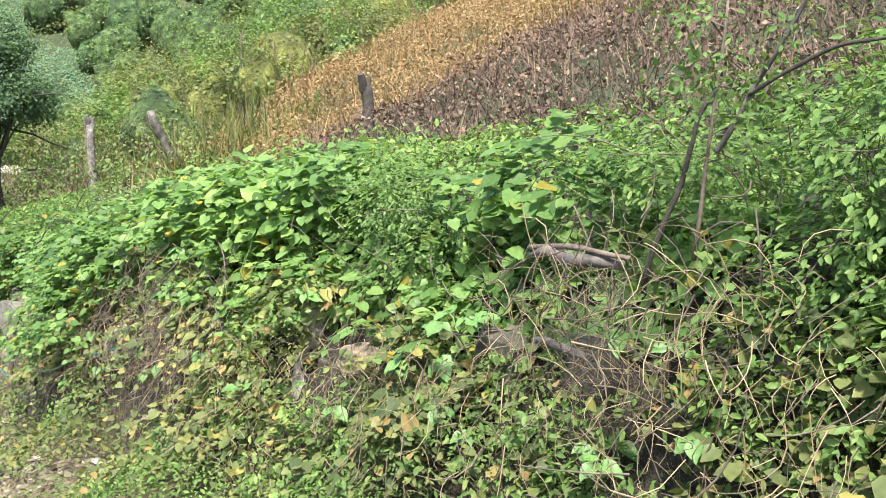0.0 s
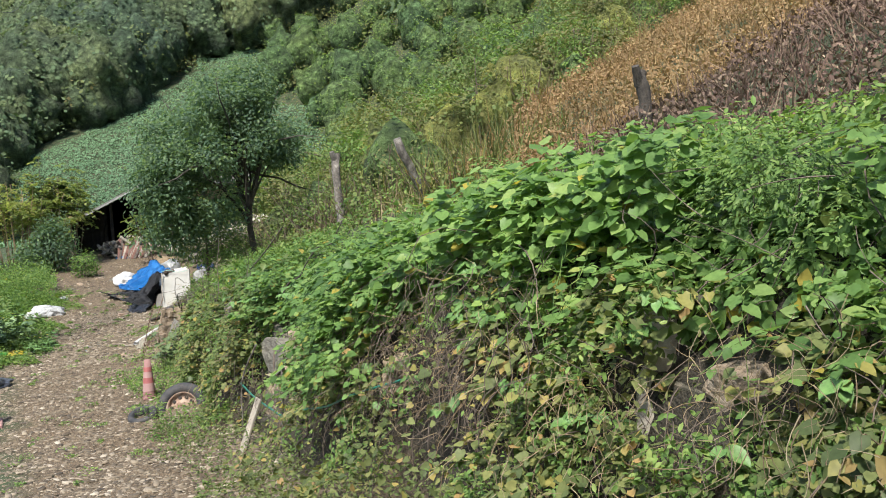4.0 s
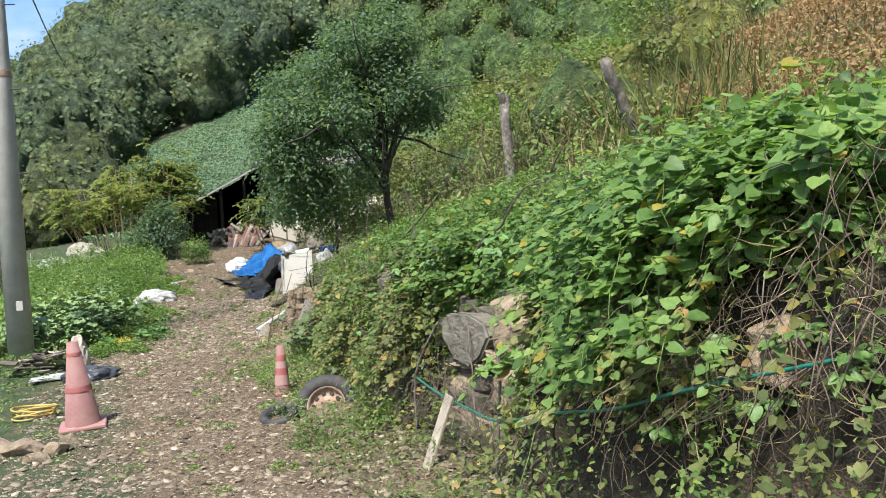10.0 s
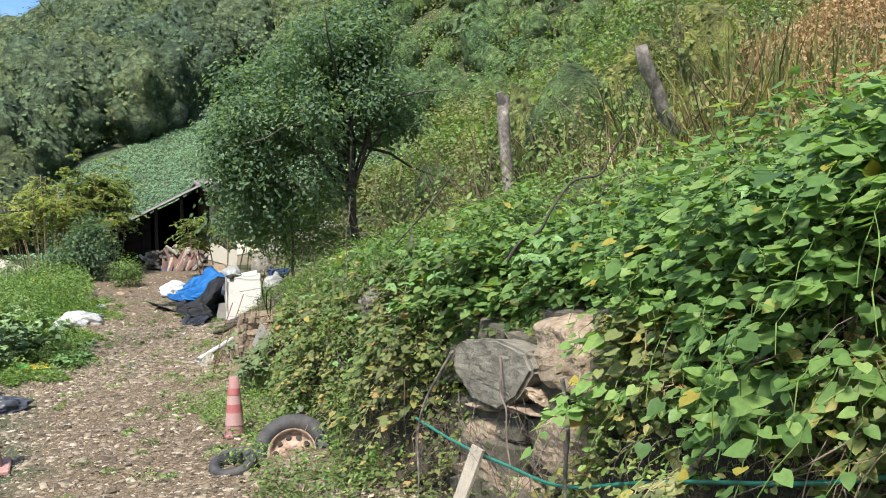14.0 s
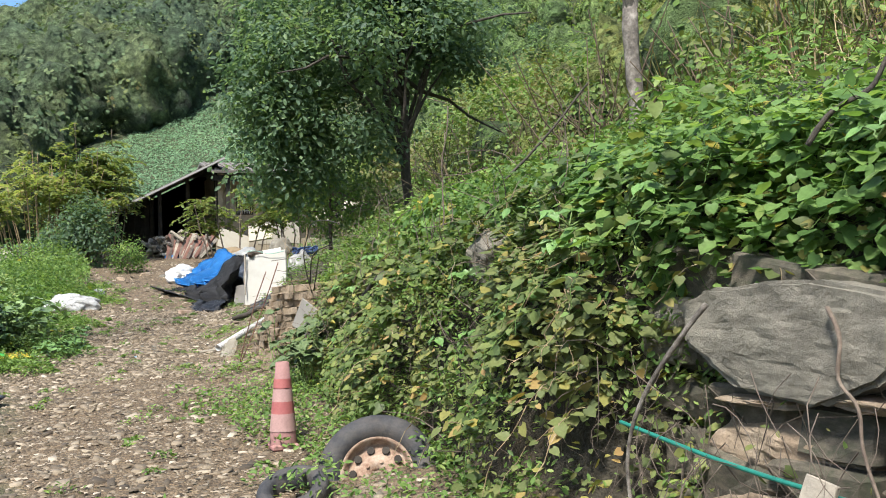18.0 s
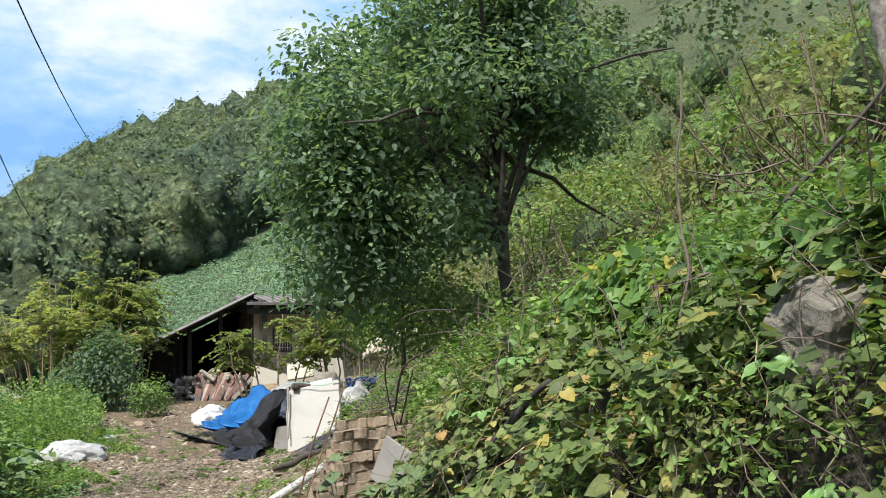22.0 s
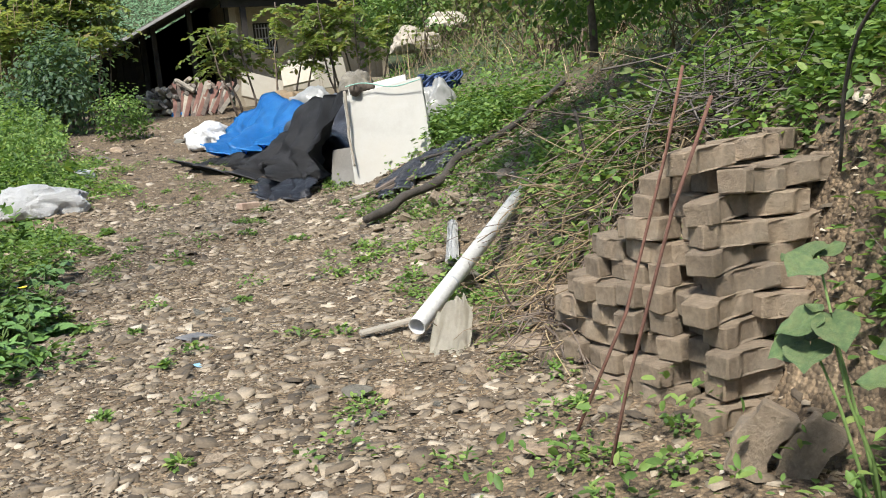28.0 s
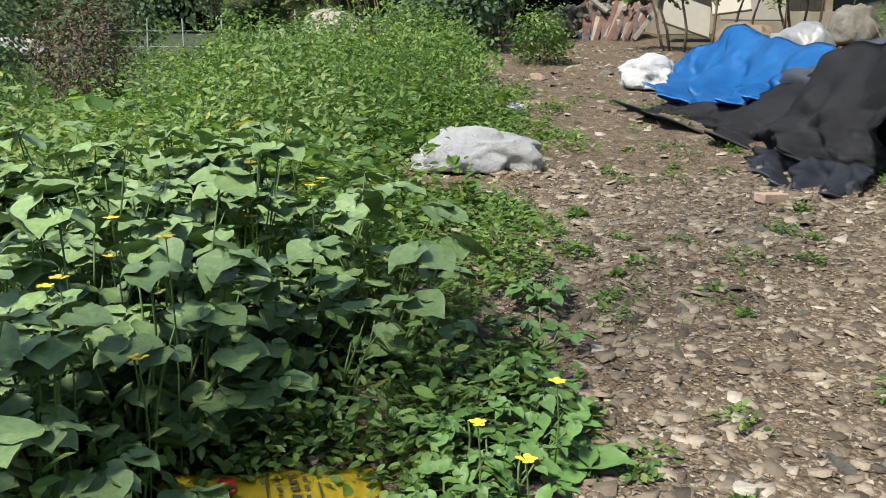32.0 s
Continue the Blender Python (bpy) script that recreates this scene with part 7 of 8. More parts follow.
tree("dark_tree", (4.78, 21.6, 0.0), (4.7, 21.6, 3.0), .085,
     crown_fill((4.1, 21.65, 2.95), (1.35, 1.1, 1.1), 40, 3) + crown_fill((4.75, 21.6, 4.0), (.75, .8, .6), 16, 13) + crown_fill((5.5, 21.5, 3.1), (.55, .6, .5), 8, 5)
     + crown_fill((2.85, 21.8, 2.2), (.5, .6, .75), 13, 4) + crown_fill((3.0, 21.8, 1.2), (.55, .5, .5), 6, 14) + crown_fill((3.75, 21.6, 1.55), (.5, .5, .4), 7, 15),
     38000, .09, LEAF_DARK, BARK, "dark green leafy tree on the bank above the path", 5, limbs_n=34)
leafy = crown_clumps((2.93, 1.97, 1.75), (.1, .1, .3), 9, 55)
tree("vine_column", (2.95, 2.1, 1.0), (2.93, 1.96, 2.0), .01, leafy, 900, .032, LEAF_WEED, TWIG, "leafy climber wound round the dead sapling", 83, category="vine", limbs_n=3)
tree("yellow_green_shrub", (3.9, 22.6, .0), (3.9, 22.6, 1.0), .03, [((3.9, 22.6, .75), (.8, .8, .55)), ((4.6, 23.2, .7), (.8, .8, .45))], 5000, .06, LEAF_WEED, TWIG, "bright green shrub under the dark tree", 6, category="shrub")
def frond_shrub(name, base, spread, high, stems, fronds, frond, leaflet, material, bark, label, seed, category="shrub", lift=.35, thick=.022, pairs=9):
    """Many stems fanning from the ground, each topped by drooping feathered leaves."""
    t = empty(name, Matrix.Translation(base), label, category)
    inv = t.matrix_world.inverted()
    q = np.random.default_rng(seed)
    r = random.Random(seed)
    heads, aims = [], []
    for k in range(stems):
        a = r.uniform(0, 6.28)
        u = r.uniform(.15, 1) ** .7
        foot = Vector(base) + Vector((math.cos(a) * spread[0] * u * .55, math.sin(a) * spread[1] * u * .55, 0))
        foot.z = gz(foot.x, foot.y) - .05
        top = Vector(base) + Vector((math.cos(a) * spread[0] * u, math.sin(a) * spread[1] * u, high * r.uniform(.62, 1.0) * (1 - .28 * u * u)))
        pts = bent(foot, top, 5, .05, seed * 7 + k)
        ob = part("stem", tube(pts, [thick * (1 - .14 * i) for i in range(6)], 5), bark, t, soft=True)
        ob.matrix_parent_inverse = inv
        for s in range(fronds):
            h = pts[-1].lerp(pts[3], r.random() ** 1.4)
            w = r.uniform(0, 6.28)
            heads.append(h)
            aims.append((math.cos(w), math.sin(w), lift * r.uniform(-.6, 1.6)))
    h, aim = np.array(heads), unit(np.array(aims))
    n = len(h)
    length = frond * q.uniform(.6, 1.2, n)
    s = np.linspace(.15, 1, pairs)
    mid = h[:, None] + aim[:, None] * (length[:, None] * s)[..., None] - np.array([0, 0, 1]) * (.45 * length[:, None] * s ** 2)[..., None]
    side = unit(np.cross(aim, np.array([0, 0, 1.0])))
    down = unit(aim - np.array([0, 0, .9]))
    P, N, T = [], [], []
    for sg in (-1, 1):
        tip = side[:, None] * sg * .85 + down[:, None] * .45 + q.normal(size=mid.shape) * .22
        P.append(mid.reshape(-1, 3))
        T.append(tip.reshape(-1, 3))
        N.append((np.array([0, 0, 1.0]) + side[:, None] * sg * .3 + q.normal(size=mid.shape) * .3).reshape(-1, 3))
    P, N, T = np.concatenate(P), np.concatenate(N), np.concatenate(T)
    ob = leaf_object("foliage", OVAL, P, N, T, leaflet * q.uniform(.65, 1.25, len(P)), material, 1.25, t)
    ob.matrix_parent_inverse = inv
    ob = stalks("frond_stalk", h, mid[:, -1], .004, bark, t, .05, q, 3, 2)
    ob.matrix_parent_inverse = inv
    return t


frond_shrub("roadside_bush", (-.2, 38.5, .1), (2.4, 1.6), 3.5, 60, 7, .55, .14, LEAF_DRAB, STRAW, "tall olive-green bush with many thin stems", 7, "bush")
frond_shrub("roadside_bush", (1.35, 39.0, .1), (1.25, 1.0), 4.6, 26, 10, .62, .14, LEAF_SUMAC, TWIG, "tall yellow-green bush with drooping leaves", 17, "bush")
tree("dark_shrub", (1.0, 36.5, -.1), (1.0, 36.5, 1.0), .04, [((1.0, 36.5, .9), (.75, .6, .9)), ((.3, 36.8, .6), (.6, .6, .55))], 4200, .12, LEAF_DARK, BARK, "low dark shrub at the path's edge", 8, category="shrub")
frond_shrub("sumac_shrub", (4.9, 36.3, .4), (1.45, .6), 2.35, 6, 16, .62, .13, LEAF_SUMAC, TWIG, "thin shrub with drooping leaves before the house", 9, lift=.15, thick=.03, pairs=11)
frond_shrub("sumac_shrub", (6.9, 36.2, .6), (1.3, .6), 2.4, 6, 16, .62, .13, LEAF_SUMAC, TWIG, "thin shrub with drooping leaves before the house", 10, lift=.2, thick=.03, pairs=11)
tree("yard_shrub", (8.6, 37.0, 1.2), (8.6, 37, 2.4), .03, crown_clumps((8.7, 37, 2.3), (1.1, .8, .9), 20, 23), 6000, .09, LEAF_WEED, TWIG, "leafy green shrub beside the house", 15, category="shrub")
tree("green_bush", (1.9, 34.5, -.2), (1.9, 34.5, .4), .02, [((1.9, 34.5, .15), (.45, .5, .45))], 1600, .07, LEAF_WEED, TWIG, "small bright green bush beside the path", 11, category="bush")
for k, (bx, by, w, h) in enumerate([(9.5, 27, 1.3, 1.2), (11.5, 30, 1.6, 1.5), (8.6, 31, 1.2, 1.0), (13.5, 26.5, 1.6, 1.4), (14, 34, 2.0, 1.8), (10.5, 35.5, 1.6, 1.5), (17, 29, 2.0, 1.8), (11, 22.5, 1.2, 1.1), (14.5, 22.5, 1.5, 1.3), (18, 37, 2.3, 2.2), (12, 41, 2.0, 1.8), (22, 31, 2.3, 2.0), (21, 24, 2, 1.6), (26, 36, 2.6, 2.3)]):
    g = gz(bx, by)
    tree("hill_shrub", (bx, by, g), (bx, by, g + h), .04, [((bx, by, g + h), (w, w, h * .65)), ((bx - w * .6, by + .3, g + h * .8), (w * .7, w * .7, h * .5)), ((bx + w * .6, by - .2, g + h * .9), (w * .6, w * .6, h * .5))], 3400, .12, LEAF_SCRUB if k % 3 else LEAF_WEED, TWIG, "light green shrub with bare stems on the hillside", 30 + k, CHIP, category="shrub", group="shrubs on the hillside", limbs_n=12)
hr = random.Random(61)
for k in range(34):
    bx, by = hr.uniform(6.2, 17), hr.uniform(13.5, 34)
    if by < 16.6 + .65 * (bx - 8.3) + .8:
        continue
    g, h = gz(bx, by), hr.uniform(1.0, 2.1)
    w = h * hr.uniform(.25, .4)
    tree("hill_sapling", (bx, by, g), (bx + hr.uniform(-.15, .15), by, g + h), .018, crown_clumps((bx, by, g + h * .8), (w, w, h * .35), 7, 70 + k), 900, .075, (LEAF_WEED, LEAF_SCRUB, LEAF_OLIVE)[k % 3], TWIG, "thin-stemmed green sapling on the hillside", 200 + k, OVAL, category="sapling", group="saplings on the hillside", limbs_n=6)
g = gz(7.2, 24.5)
tree("round_bush", (7.2, 24.5, g), (7.2, 24.5, g + .6), .03, [((7.2, 24.5, g + .55), (.6, .6, .6))], 3000, .05, LEAF_WOOD, TWIG, "small feathery grey-green bush on the slope", 60, category="bush")


# ---- the old house ----
def house():
    h = empty("old_house", pose(5, 41.5, .3), "derelict low house with an open dark shed", "house")
    inv = h.matrix_world.inverted()

    def add(name, bm, mat, m, label="", parent=h):
        ob = part(name, bm, mat, parent, label)
        ob.matrix_parent_inverse = inv if parent is h else parent.matrix_world.inverted()
        ob.matrix_world = m
        return ob
    # shed: sloping roof falling to one side, dark open front
    a, b = Vector((1.9, 41, 1.75)), Vector((5.6, 41, 3.62))
    tilt = math.degrees(math.atan2(b.z - a.z, b.x - a.x))
    c = (a + b) / 2
    add("shed_roof", slab(((b - a).length, 4.5, .07), 1), ROOF, pose(c.x, 43.2, c.z, 0, -tilt, 0))
    add("roof_edge", slab(((b - a).length, .06, .06), 2), PALE_EDGE, pose(c.x, 40.92, c.z - .02, 0, -tilt, 0), "pale weathered edge of the shed roof")
    bm = bmesh.new()
    q = [bm.verts.new(v) for v in ((2.0, 45, 0.2), (5.6, 45, .2), (5.6, 45, 3.5), (2.0, 45, 1.7))]
    bm.faces.new(q)
    bmesh.ops.solidify(bm, geom=bm.faces[:], thickness=.1)
    add("back_wall", bm, OLD_TIMBER, Matrix())
    bm = bmesh.new()
    q = [bm.verts.new(v) for v in ((2.0, 41.1, 0.2), (2.0, 45, .2), (2.0, 45, 1.7), (2.0, 41.1, 1.7))]
    bm.faces.new(q)
    bmesh.ops.solidify(bm, geom=bm.faces[:], thickness=.08)
    add("side_wall", bm, OLD_TIMBER, Matrix())
    for k in range(9):
        x = 2.05 + .17 * k
        top = 1.75 + (x - 1.9) * .505
        add("wall_plank", slab((.155, .03, top - .3), k, .006), OLD_TIMBER, pose(x, 43.4 + .01 * (k % 2), .3 + (top - .3) / 2))
    for x in (3.55, 4.5, 5.5):
        top = 1.75 + (x - 1.9) * .505
        add("post", slab((.13, .13, top - .2), 3, .01), OLD_TIMBER, pose(x, 42.1, .2 + (top - .2) / 2))
    # dwelling
    add("front_wall", slab((4.4, .18, 2.6), 1), PLASTER, pose(7.7, 42.6, 1.9))
    add("gable_wall", slab((.18, 4.4, 2.6), 1), PLASTER, pose(5.62, 44.2, 1.9))
    add("gable_wall", slab((.18, 4.4, 2.6), 1), PLASTER, pose(9.8, 44.2, 1.9))
    add("front_roof", slab((5.2, 2.7, .09), 1), ROOF, pose(7.75, 42.25, 3.42, 12, 0, 0))
    add("back_roof", slab((5.2, 2.7, .09), 1), ROOF, pose(7.75, 44.85, 3.42, -12, 0, 0))
    for k in range(22):
        add("roof_batten", slab((.05, 2.68, .05), k, .004), ROOF, pose(5.3 + .235 * k, 42.24, 3.48, 12, 0, 0))
    add("beam", slab((5.0, .16, .18), 2, .01), OLD_TIMBER, pose(7.7, 41.3, 2.95))
    for x in (5.75, 7.35, 8.9):
        add("porch_post", slab((.13, .13, 2.5), 4, .01), OLD_TIMBER, pose(x, 41.3, 1.7))
    w = add("window", slab((.62, .06, .82), 2), OLD_TIMBER, pose(6.55, 42.49, 2.15), "dark lattice window")
    for k in range(7):
        add("lattice_bar", slab((.025, .03, .74), 1), PALE_EDGE, pose(6.30 + .083 * k, 42.45, 2.15), "", w)
    for k in range(3):
        add("lattice_bar", slab((.56, .03, .025), 1), PALE_EDGE, pose(6.55, 42.445, 1.88 + .27 * k), "", w)
    d = add("door", slab((.85, .06, 1.75), 2), DARK_PLANK, pose(8.1, 42.48, 1.62), "dark plank door")
    add("door_handle", slab((.03, .05, .14), 2), RUST, pose(7.78, 42.43, 1.6), "", d)
    add("porch", slab((4.6, 1.2, .5), 2), PLASTER, pose(7.7, 41.3, .55), "low plastered porch step")


house()


# firewood, panels and oddments in the yard
def wood_stack():
    s = empty("firewood_pile", pose(4.0, 40.3, .4), "pile of split firewood and old boards before the shed", "wood pile")
    inv = s.matrix_world.inverted()
    r = random.Random(9)
    for k in range(110):
        x, y = r.uniform(2.9, 4.9), r.uniform(39.6, 40.8)
        z = gz(x, y) + .05 + r.random() * (.75 - .25 * abs(x - 4))
        ob = part("log", tube(bent((-.25, 0, 0), (.25, 0, 0), 2, .01, k), [.055, .06, .05], 7), r.choice([PLANK, PLANK, TWIG, BIRCH, SACKCLOTH]), s)
        ob.matrix_parent_inverse = inv
        ob.matrix_world = pose(x, y, z, r.uniform(-20, 20), r.uniform(-35, 35), r.uniform(30, 150))
    for k in range(16):
        x = 3.6 + .085 * k
        ob = part("board", slab((.1, .022, 1.35), k, .006), (RED_PLANK, DARK_PLANK, RED_PLANK, PLANK)[k % 4], s)
        ob.matrix_parent_inverse = inv
        ob.matrix_world = pose(x - .1, 39.4 + .04 * (k % 3), gz(x, 39.3) + .34, -46 + r.uniform(-6, 6), 16 + 1.8 * k + r.uniform(-6, 6), r.uniform(-6, 6))


wood_stack()
crumpled("blue_wrapper", 3.58, 39.3, (.22, .2, .1), BLUE_TARP, "small blue plastic wrapper before the firewood", "wrapper", 21)
for k, (c, a, u) in enumerate([((4.8, 38.6, .42), (1.0, .1, -.1), (.35, .5, .55)), ((5.9, 38.6, .62), (.7, -.2, .12), (.1, .45, .5)), ((6.4, 39.6, .55), (1.5, .2, .05), (0, .2, .75))]):
    panel("foam_sheet", c, a, u, .06, CREAM, "cream foam sheet lying in the yard")
crumpled("brown_sack", 6.9, 32.8, (.5, .4, .35), PLANK, "brown sack on the heap above the path", "sack", 22, .25)
crumpled("brown_sack", 7.7, 33.0, (.5, .4, .25), SACKCLOTH, "tan sack on the heap above the path", "sack", 23, .3)
for k, (sx, sy, sz) in enumerate([(2.25, 33.5, .16), (2.6, 33.0, .12), (1.6, 32.6, .13), (1.3, 31.5, .14), (1.2, 30.2, .12), (2.6, 22.1, .17), (2.35, 20.9, .09), (2.5, 21.2, .08), (2.9, 22.9, .07), (1.62, 21.12, .07), (1.74, 21.05, .06), (.95, 29.0, .1), (3.4, 23.0, .08)]):
    ob = part("loose_stone", boulder((sz * 1.7, sz * 1.3, sz * .7), 90 + k), GREY_STONE if k % 2 else STONE, None, "angular grey stone at the path's edge")
    ob.matrix_world = pose(sx, sy, gz(sx, sy) + sz * .15, 0, 0, k * 50)
    tagged(ob, "", "stone", "loose stones by the path")

# garden fence and covered heaps on the lower side
fence = empty("garden_fence", pose(-5, 34, -.6), "wire fence with thin stakes round the garden", "fence")
for k in range(26):
    x = -15 + .55 * k
    bm = tube([(x + 5, 0, -.2), (x + 5 + .02 * (k % 3), 0, .85)], .011, 6)
    part("stake", bm, GREY_PVC, fence).location.z = gz(x, 34) + .6
for zz in (.35, .6, .82):
    part("wire", tube([(-10, 0, zz), (-5, 0, zz - .03), (0, 0, zz), (4, 0, zz)], .004, 5), GREY_PVC, fence)
crumpled("covered_mound", -2.45, 36, (.5, .4, .3), WHITE_FILM, "pale sheet over a heap in the garden", "heap", 24, .1)
crumpled("covered_mound", -1.5, 37.4, (.65, .55, .5), SACKCLOTH, "cloth-covered heap at the garden's edge", "heap", 25, .1)
crumpled("covered_mound", -7.5, 38, (1.0, .6, .3), CLEAR_FILM, "pale sheet over a heap in the garden", "heap", 26, .1)
tree("brown_shrub", (-3.5, 30, -.9), (-3.5, 30, .2), .02, [((-3.5, 30, .0), (.5, .5, .65))], 2200, .05, LEAF_BROWN, TWIG, "thin half-withered shrub in the garden", 81, category="shrub", limbs_n=22)
tree("garden_bush", (-5.5, 31, -.9), (-5.5, 31, .4), .03, [((-5.5, 31, .1), (1.2, 1.0, .9))], 4000, .08, LEAF_WOOD, TWIG, "dark green bush in the garden", 82, category="bush")


# ---- sky backdrop ----
def cloud_backdrop():
    """A distant curved screen of drifting cloud, far beyond the hills."""
    bm = bmesh.new()
    rows = []
    for j in range(13):
        e = radians(2 + 4.5 * j)
        rows.append([bm.verts.new((-900 * math.sin(radians(a)) * math.cos(e), 10 + 900 * math.cos(radians(a)) * math.cos(e), 900 * math.sin(e))) for a in range(-70, 81, 6)])
    for p, q in zip(rows, rows[1:]):
        for k in range(len(p) - 1):
            bm.faces.new((p[k], p[k + 1], q[k + 1], q[k]))
    m = bpy.data.materials.new("drifting_cloud")
    m.use_nodes = True
    t = m.node_tree
    t.nodes.remove(t.nodes["Principled BSDF"])
    co = t.nodes.new("ShaderNodeTexCoord").outputs["Object"]
    mp = t.nodes.new("ShaderNodeMapping")
    mp.inputs["Scale"].default_value = (1, 1, 2.2)
    mp.inputs["Location"].default_value = (130, 40, 260)
    link(t, co, mp.inputs["Vector"])
    fac = noise_tex(t, .0042, 7, .58, mp.outputs[0])
    em = t.nodes.new("ShaderNodeEmission")
    link(t, ramp(t, fac, [(.38, (.24, .48, .88)), (.48, (.4, .62, .94)), (.59, (.78, .86, .95)), (.72, (.95, .96, .98))]), em.inputs["Color"])
    em.inputs["Strength"].default_value = SKY_GLOW
    link(t, em.outputs[0], t.nodes["Material Output"].inputs["Surface"])
    ob = part("sky_backdrop", bm, m, None, "blue sky with drifting white cloud", True)
    tagged(ob, "", "sky", kind="structure")


cloud_backdrop()


# ---- stones of the path ----
def path_stones():
    shapes = []
    for i in range(8):
        rr = random.Random(200 + i)
        bm = bmesh.new()
        n = rr.randint(4, 6)
        ring = [(math.cos(2 * math.pi * k / n) * rr.uniform(.6, 1.2), math.sin(2 * math.pi * k / n) * rr.uniform(.35, .75)) for k in range(n)]
        lo = [bm.verts.new((x, y, -.12)) for x, y in ring]
        hi = [bm.verts.new((x * .97, y * .96, .1 + rr.uniform(-.04, .04))) for x, y in ring]
        bm.faces.new(lo[::-1])
        bm.faces.new(hi)
        for k in range(n):
            bm.faces.new((lo[k], lo[(k + 1) % n], hi[(k + 1) % n], hi[k]))
        me = bpy.data.meshes.new("flat_stone")
        bm.to_mesh(me)
        bm.free()
        me.materials.append(SLATE if i % 3 else GREY_STONE)
        shapes.append(me)
    q = np.random.default_rng(31)
    bed = empty("path_stones", pose(1, 20, -1.4), "flat brown slate stones strewn over the path", "stones", kind="structure")
    inv = bed.matrix_world.inverted()
    n = 300
    for k in range(n):
        x, y = q.uniform(-.1, 2.9), q.uniform(20.6, 25.5)
        s = .02 + .06 * q.random() ** 2.4
        ob = child("flat_stone", shapes[k % 8], bed)
        ob.matrix_parent_inverse = inv
        ob.matrix_world = pose(x, y, gz(x, y) + s * .04, q.normal() * 9, q.normal() * 9, q.uniform(0, 360)) @ Matrix.Diagonal((s, s, s * 1.1, 1))
    # the smaller and farther ones, joined
    n = 62000
    y = np.concatenate([q.uniform(7, 20.5, n // 3), q.uniform(26, 38, n // 8), q.uniform(20.2, 27, n - n // 3 - n // 8)])
    x = q.uniform(-1.6, 5.2, n)
    right = np.interp(y, FOOT_Y, FOOT_X) + np.interp(y, [19, 20.5, 25, 30], [-.2, 2.0, 2.0, .3])
    ok = (x < right) & ~(road_left(x, y) & (q.random(n) < .8))
    x, y = x[ok], y[ok]
    n = len(x)
    s = (.0085 + .04 * q.random(n) ** 3.6) * np.interp(y, [8, 14, 19, 21, 40], [1.45, 1.35, 1.15, 1, 1.3])
    tv = np.array([(-1, -.55, -.15), (.75, -.7, -.15), (.95, .5, -.15), (-.6, .75, -.15), (-.93, -.5, .16), (.69, -.64, .24), (.88, .45, .14), (-.55, .69, .2)])
    tf = np.array([(4, 5, 6, 7), (0, 1, 5, 4), (1, 2, 6, 5), (2, 3, 7, 6), (3, 0, 4, 7)])
    a = q.uniform(0, 2 * math.pi, n)
    ca, sa = np.cos(a)[:, None], np.sin(a)[:, None]
    jx, jy = q.uniform(.5, 1.35, (n, 8)), q.uniform(.4, 1.3, (n, 8))
    jx[:, 4:], jy[:, 4:] = jx[:, :4], jy[:, :4]
    vx, vy = tv[None, :, 0] * jx, tv[None, :, 1] * jy
    px, py = vx * ca - vy * sa, vx * sa + vy * ca
    tx, ty = q.normal(size=(n, 1)) * .2, q.normal(size=(n, 1)) * .2
    pz = tv[None, :, 2] + px * tx + py * ty
    v = np.stack([x[:, None] + s[:, None] * px, y[:, None] + s[:, None] * py, ground_z(x, y)[:, None] + s[:, None] * (pz + q.uniform(-.1, .2, (n, 1)))], -1).reshape(-1, 3)
    f = (tf[None] + (np.arange(n) * 8)[:, None, None]).reshape(-1, 4)
    # flakes too small to tell apart
    n = 105000
    cy = np.concatenate([q.uniform(8, 20.5, n // 4), q.uniform(20.3, 26.5, n - n // 4)])
    cx = q.uniform(-1.4, 5.0, n)
    ok = (cx < np.interp(cy, FOOT_Y, FOOT_X) + np.interp(cy, [19, 20.5, 25, 30], [-.3, 1.8, 1.8, .3])) & ~road_left(cx, cy)
    cx, cy = cx[ok], cy[ok]
    n = len(cx)
    cs = q.uniform(.006, .017, n) * np.interp(cy, [8, 19, 21], [2.0, 1.6, 1])
    ca = q.uniform(0, 6.28, (n, 1)) + np.array([0, 2.1, 4.2]) + q.normal(size=(n, 3)) * .35
    cr = cs[:, None] * q.uniform(.6, 1.3, (n, 3))
    base = ground_z(cx, cy)
    cv = np.stack([cx[:, None] + cr * np.cos(ca), cy[:, None] + cr * np.sin(ca), base[:, None] + cs[:, None] * q.uniform(-.15, .45, (n, 3))], -1)
    top = np.stack([cx + cs * q.normal(size=n) * .3, cy + cs * q.normal(size=n) * .3, base + cs * q.uniform(.3, .6, n)], -1)
    cv = np.concatenate([cv, top[:, None]], 1).reshape(-1, 3)
    cf = (np.array([(0, 1, 3), (1, 2, 3), (2, 0, 3)])[None] + (np.arange(n) * 4)[:, None, None]).reshape(-1, 3)
    grit = (cv, cf)
    n = 5200
    lx, ly = q.uniform(-1.2, 4.2, n), q.uniform(9, 27, n)
    ly[: n // 2] = q.uniform(20.4, 25, n // 2)
    la = np.stack([lx, ly, ground_z(lx, ly) + .012], 1)
    turn, ll = q.uniform(0, 6.28, n), .02 + .09 * q.random(n) ** 2
    lb = la + np.stack([np.cos(turn) * ll, np.sin(turn) * ll, q.normal(size=n) * .008], 1)
    stalks("dry_litter", la, lb, .0016, STRAW, None, .12, q, 3, 2, label="bits of dry straw and twig littering the path", category="litter", kind="stuff")
    m, t, b = nodes_of("gravel_stone")
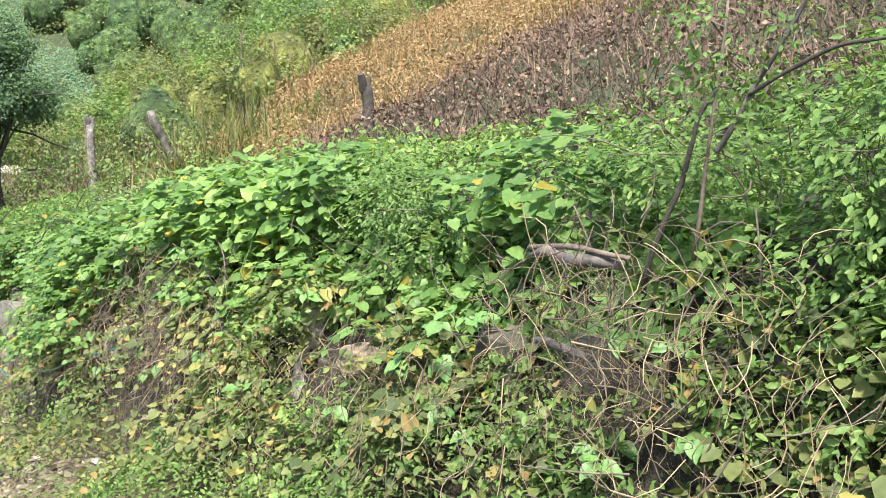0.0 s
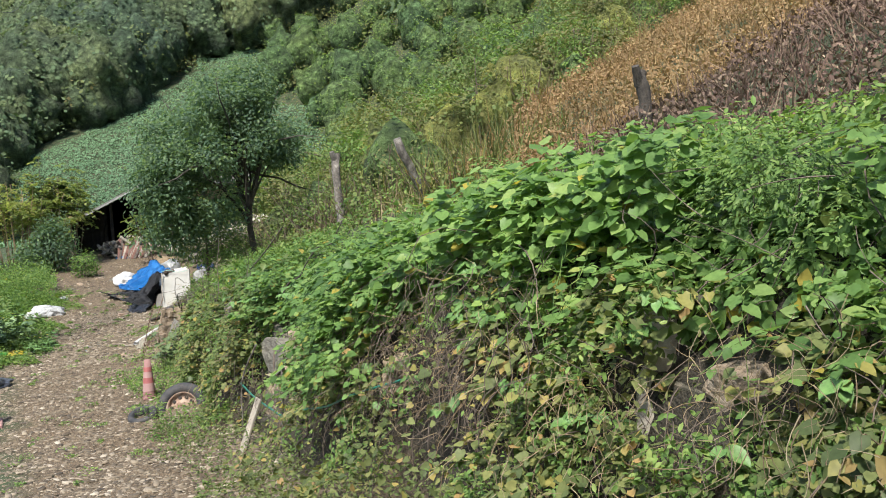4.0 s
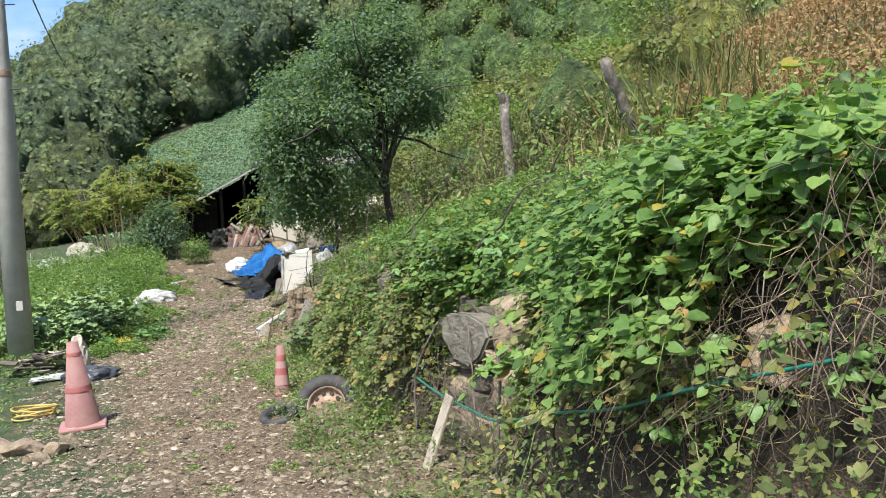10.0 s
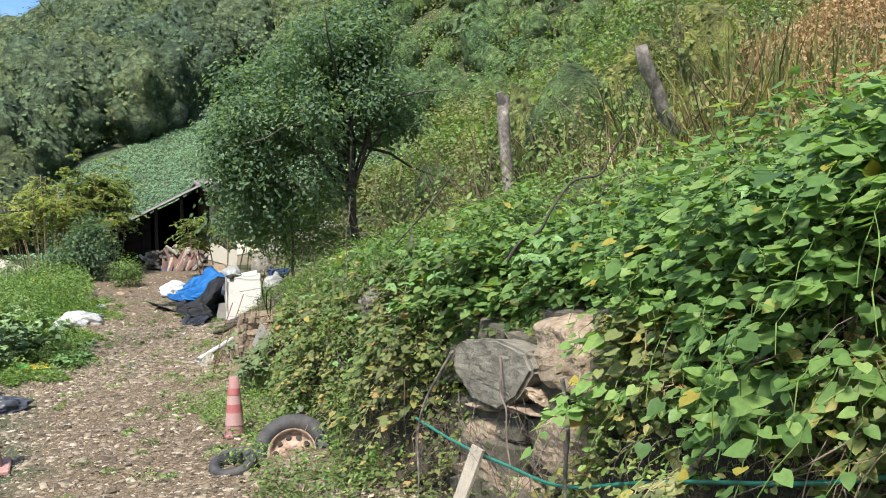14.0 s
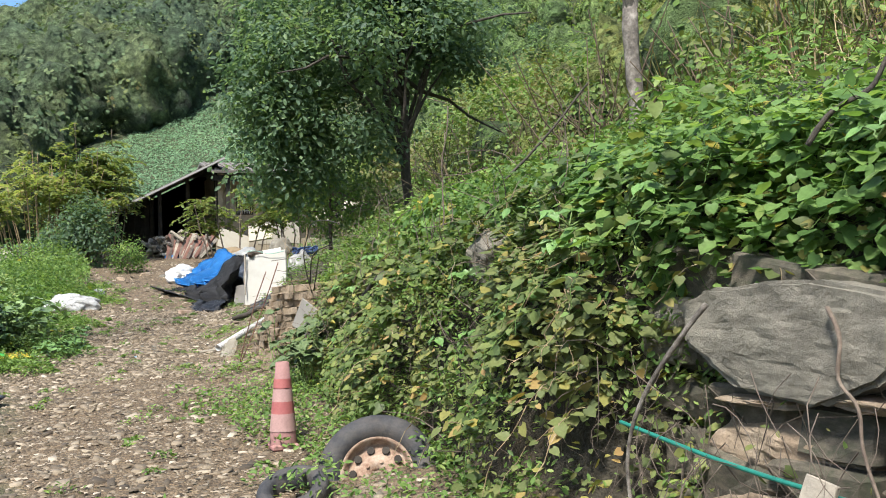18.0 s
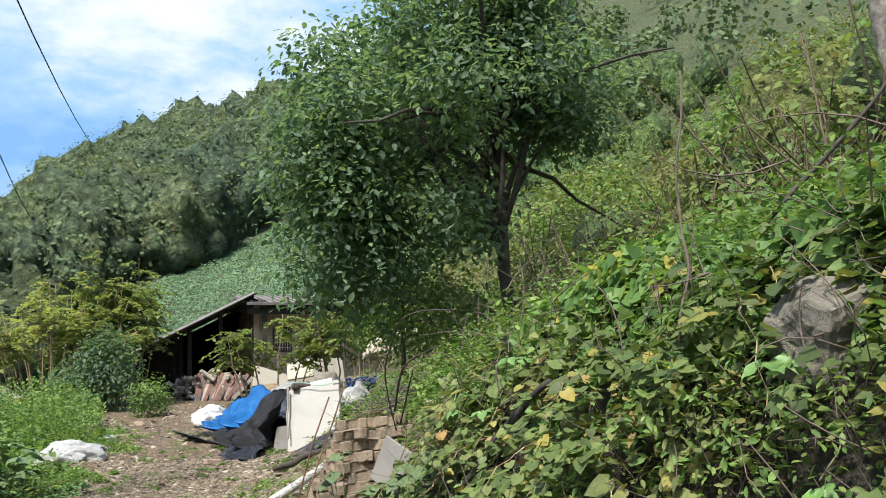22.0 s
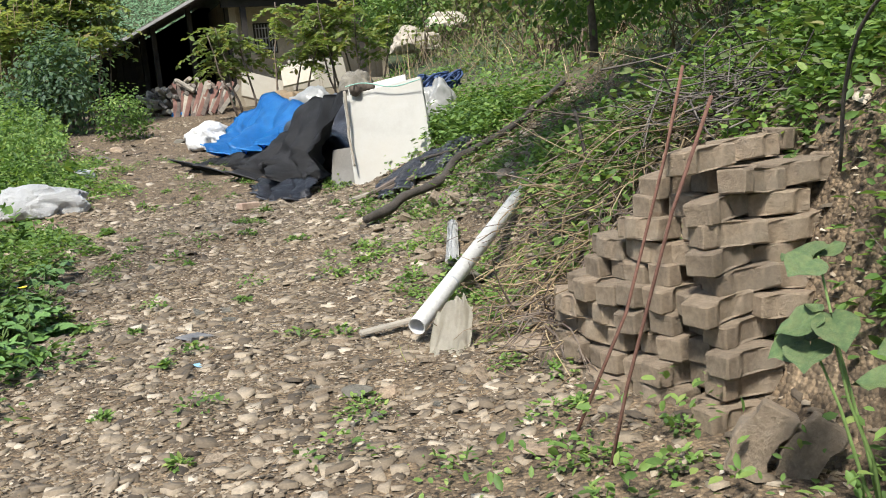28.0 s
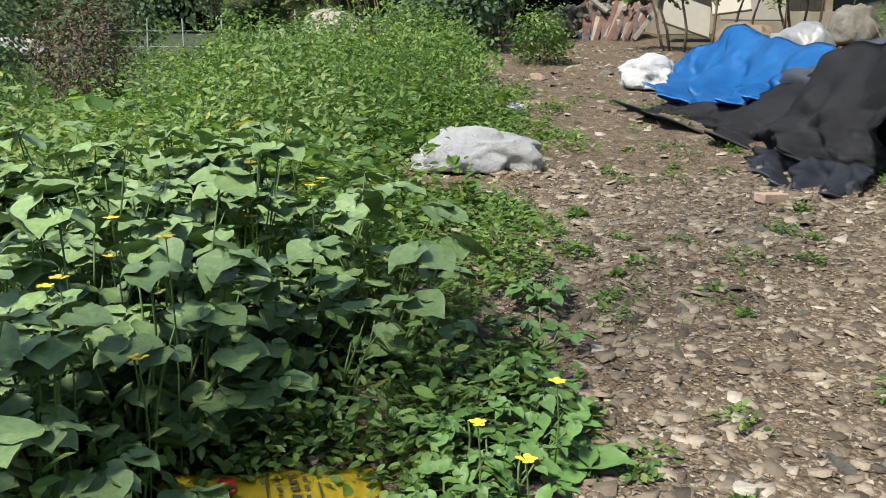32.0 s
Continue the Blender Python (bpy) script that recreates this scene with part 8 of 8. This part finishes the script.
    c = ramp(t, t.nodes.new("ShaderNodeNewGeometry").outputs["Random Per Island"], [(0, (.055, .042, .029)), (.25, (.145, .112, .076)), (.6, (.23, .182, .126)), (.9, (.33, .27, .195)), (1, (.48, .41, .32))])
    co = t.nodes.new("ShaderNodeTexCoord").outputs["Object"]
    grain = noise_tex(t, 70, 4, .6, co)
    link(t, mix(t, .6, c, ramp(t, grain, [(.3, (.6, .6, .6)), (.7, (1.3, 1.3, 1.3))]), "MULTIPLY"), b.inputs["Base Color"])
    b.inputs["Roughness"].default_value = .88
    bump(t, b, grain, .5, .006)
    tagged(new("grit", fast_mesh("grit", grit[0], grit[1], m)), "small slate flakes between the path's stones", "gravel", kind="stuff")
    tagged(new("gravel", fast_mesh("gravel", v, f, m)), "fine broken slate covering the path", "gravel", kind="stuff")


path_stones()


# ---- rubble and fresh weeds on the slope beside the pipe ----
def slope_rubble():
    q = np.random.default_rng(77)
    shapes = [mesh_like("slate_slab", slab((1, .62, .22), i, .16, .03), SLATE if i % 2 else TAN_RUBBLE) for i in range(4)]
    bed = empty("slope_rubble", pose(3.2, 22.5, -1), "broken slate slabs scattered down the slope", "stones", kind="structure")
    inv = bed.matrix_world.inverted()
    for k in range(150):
        x, y = q.uniform(2.45, 4.6), q.uniform(21.2, 24.4)
        s = .05 + .13 * q.random() ** 2
        ob = child("slate_slab", shapes[k % 4], bed)
        ob.matrix_parent_inverse = inv
        ob.matrix_world = pose(x, y, gz(x, y) + s * .06, q.normal() * 8, -16 + q.normal() * 9, q.uniform(0, 360)) @ Matrix.Diagonal((s, s, s * .9, 1))


def mesh_like(name, bm, material):
    me = bpy.data.meshes.new(name)
    bm.to_mesh(me)
    bm.free()
    me.materials.append(material)
    return me


TAN_RUBBLE = surface("tan_rubble", [(.16, .125, .085), (.25, .2, .14), (.34, .28, .2)], 9, .9, relief=.5, fine=50)
slope_rubble()
weed_tufts("slope_weeds", 46, 3.1, 3.75, 21.4, 22.5, .13, .2, .05, 60, LEAF_WEED, "fresh bright weeds on the slope beside the pipe")
weed_tufts("slope_weeds", 40, 2.3, 2.9, 21.5, 23.2, .11, .09, .032, 55, LEAF_WEED, "small weeds at the foot of the slope")
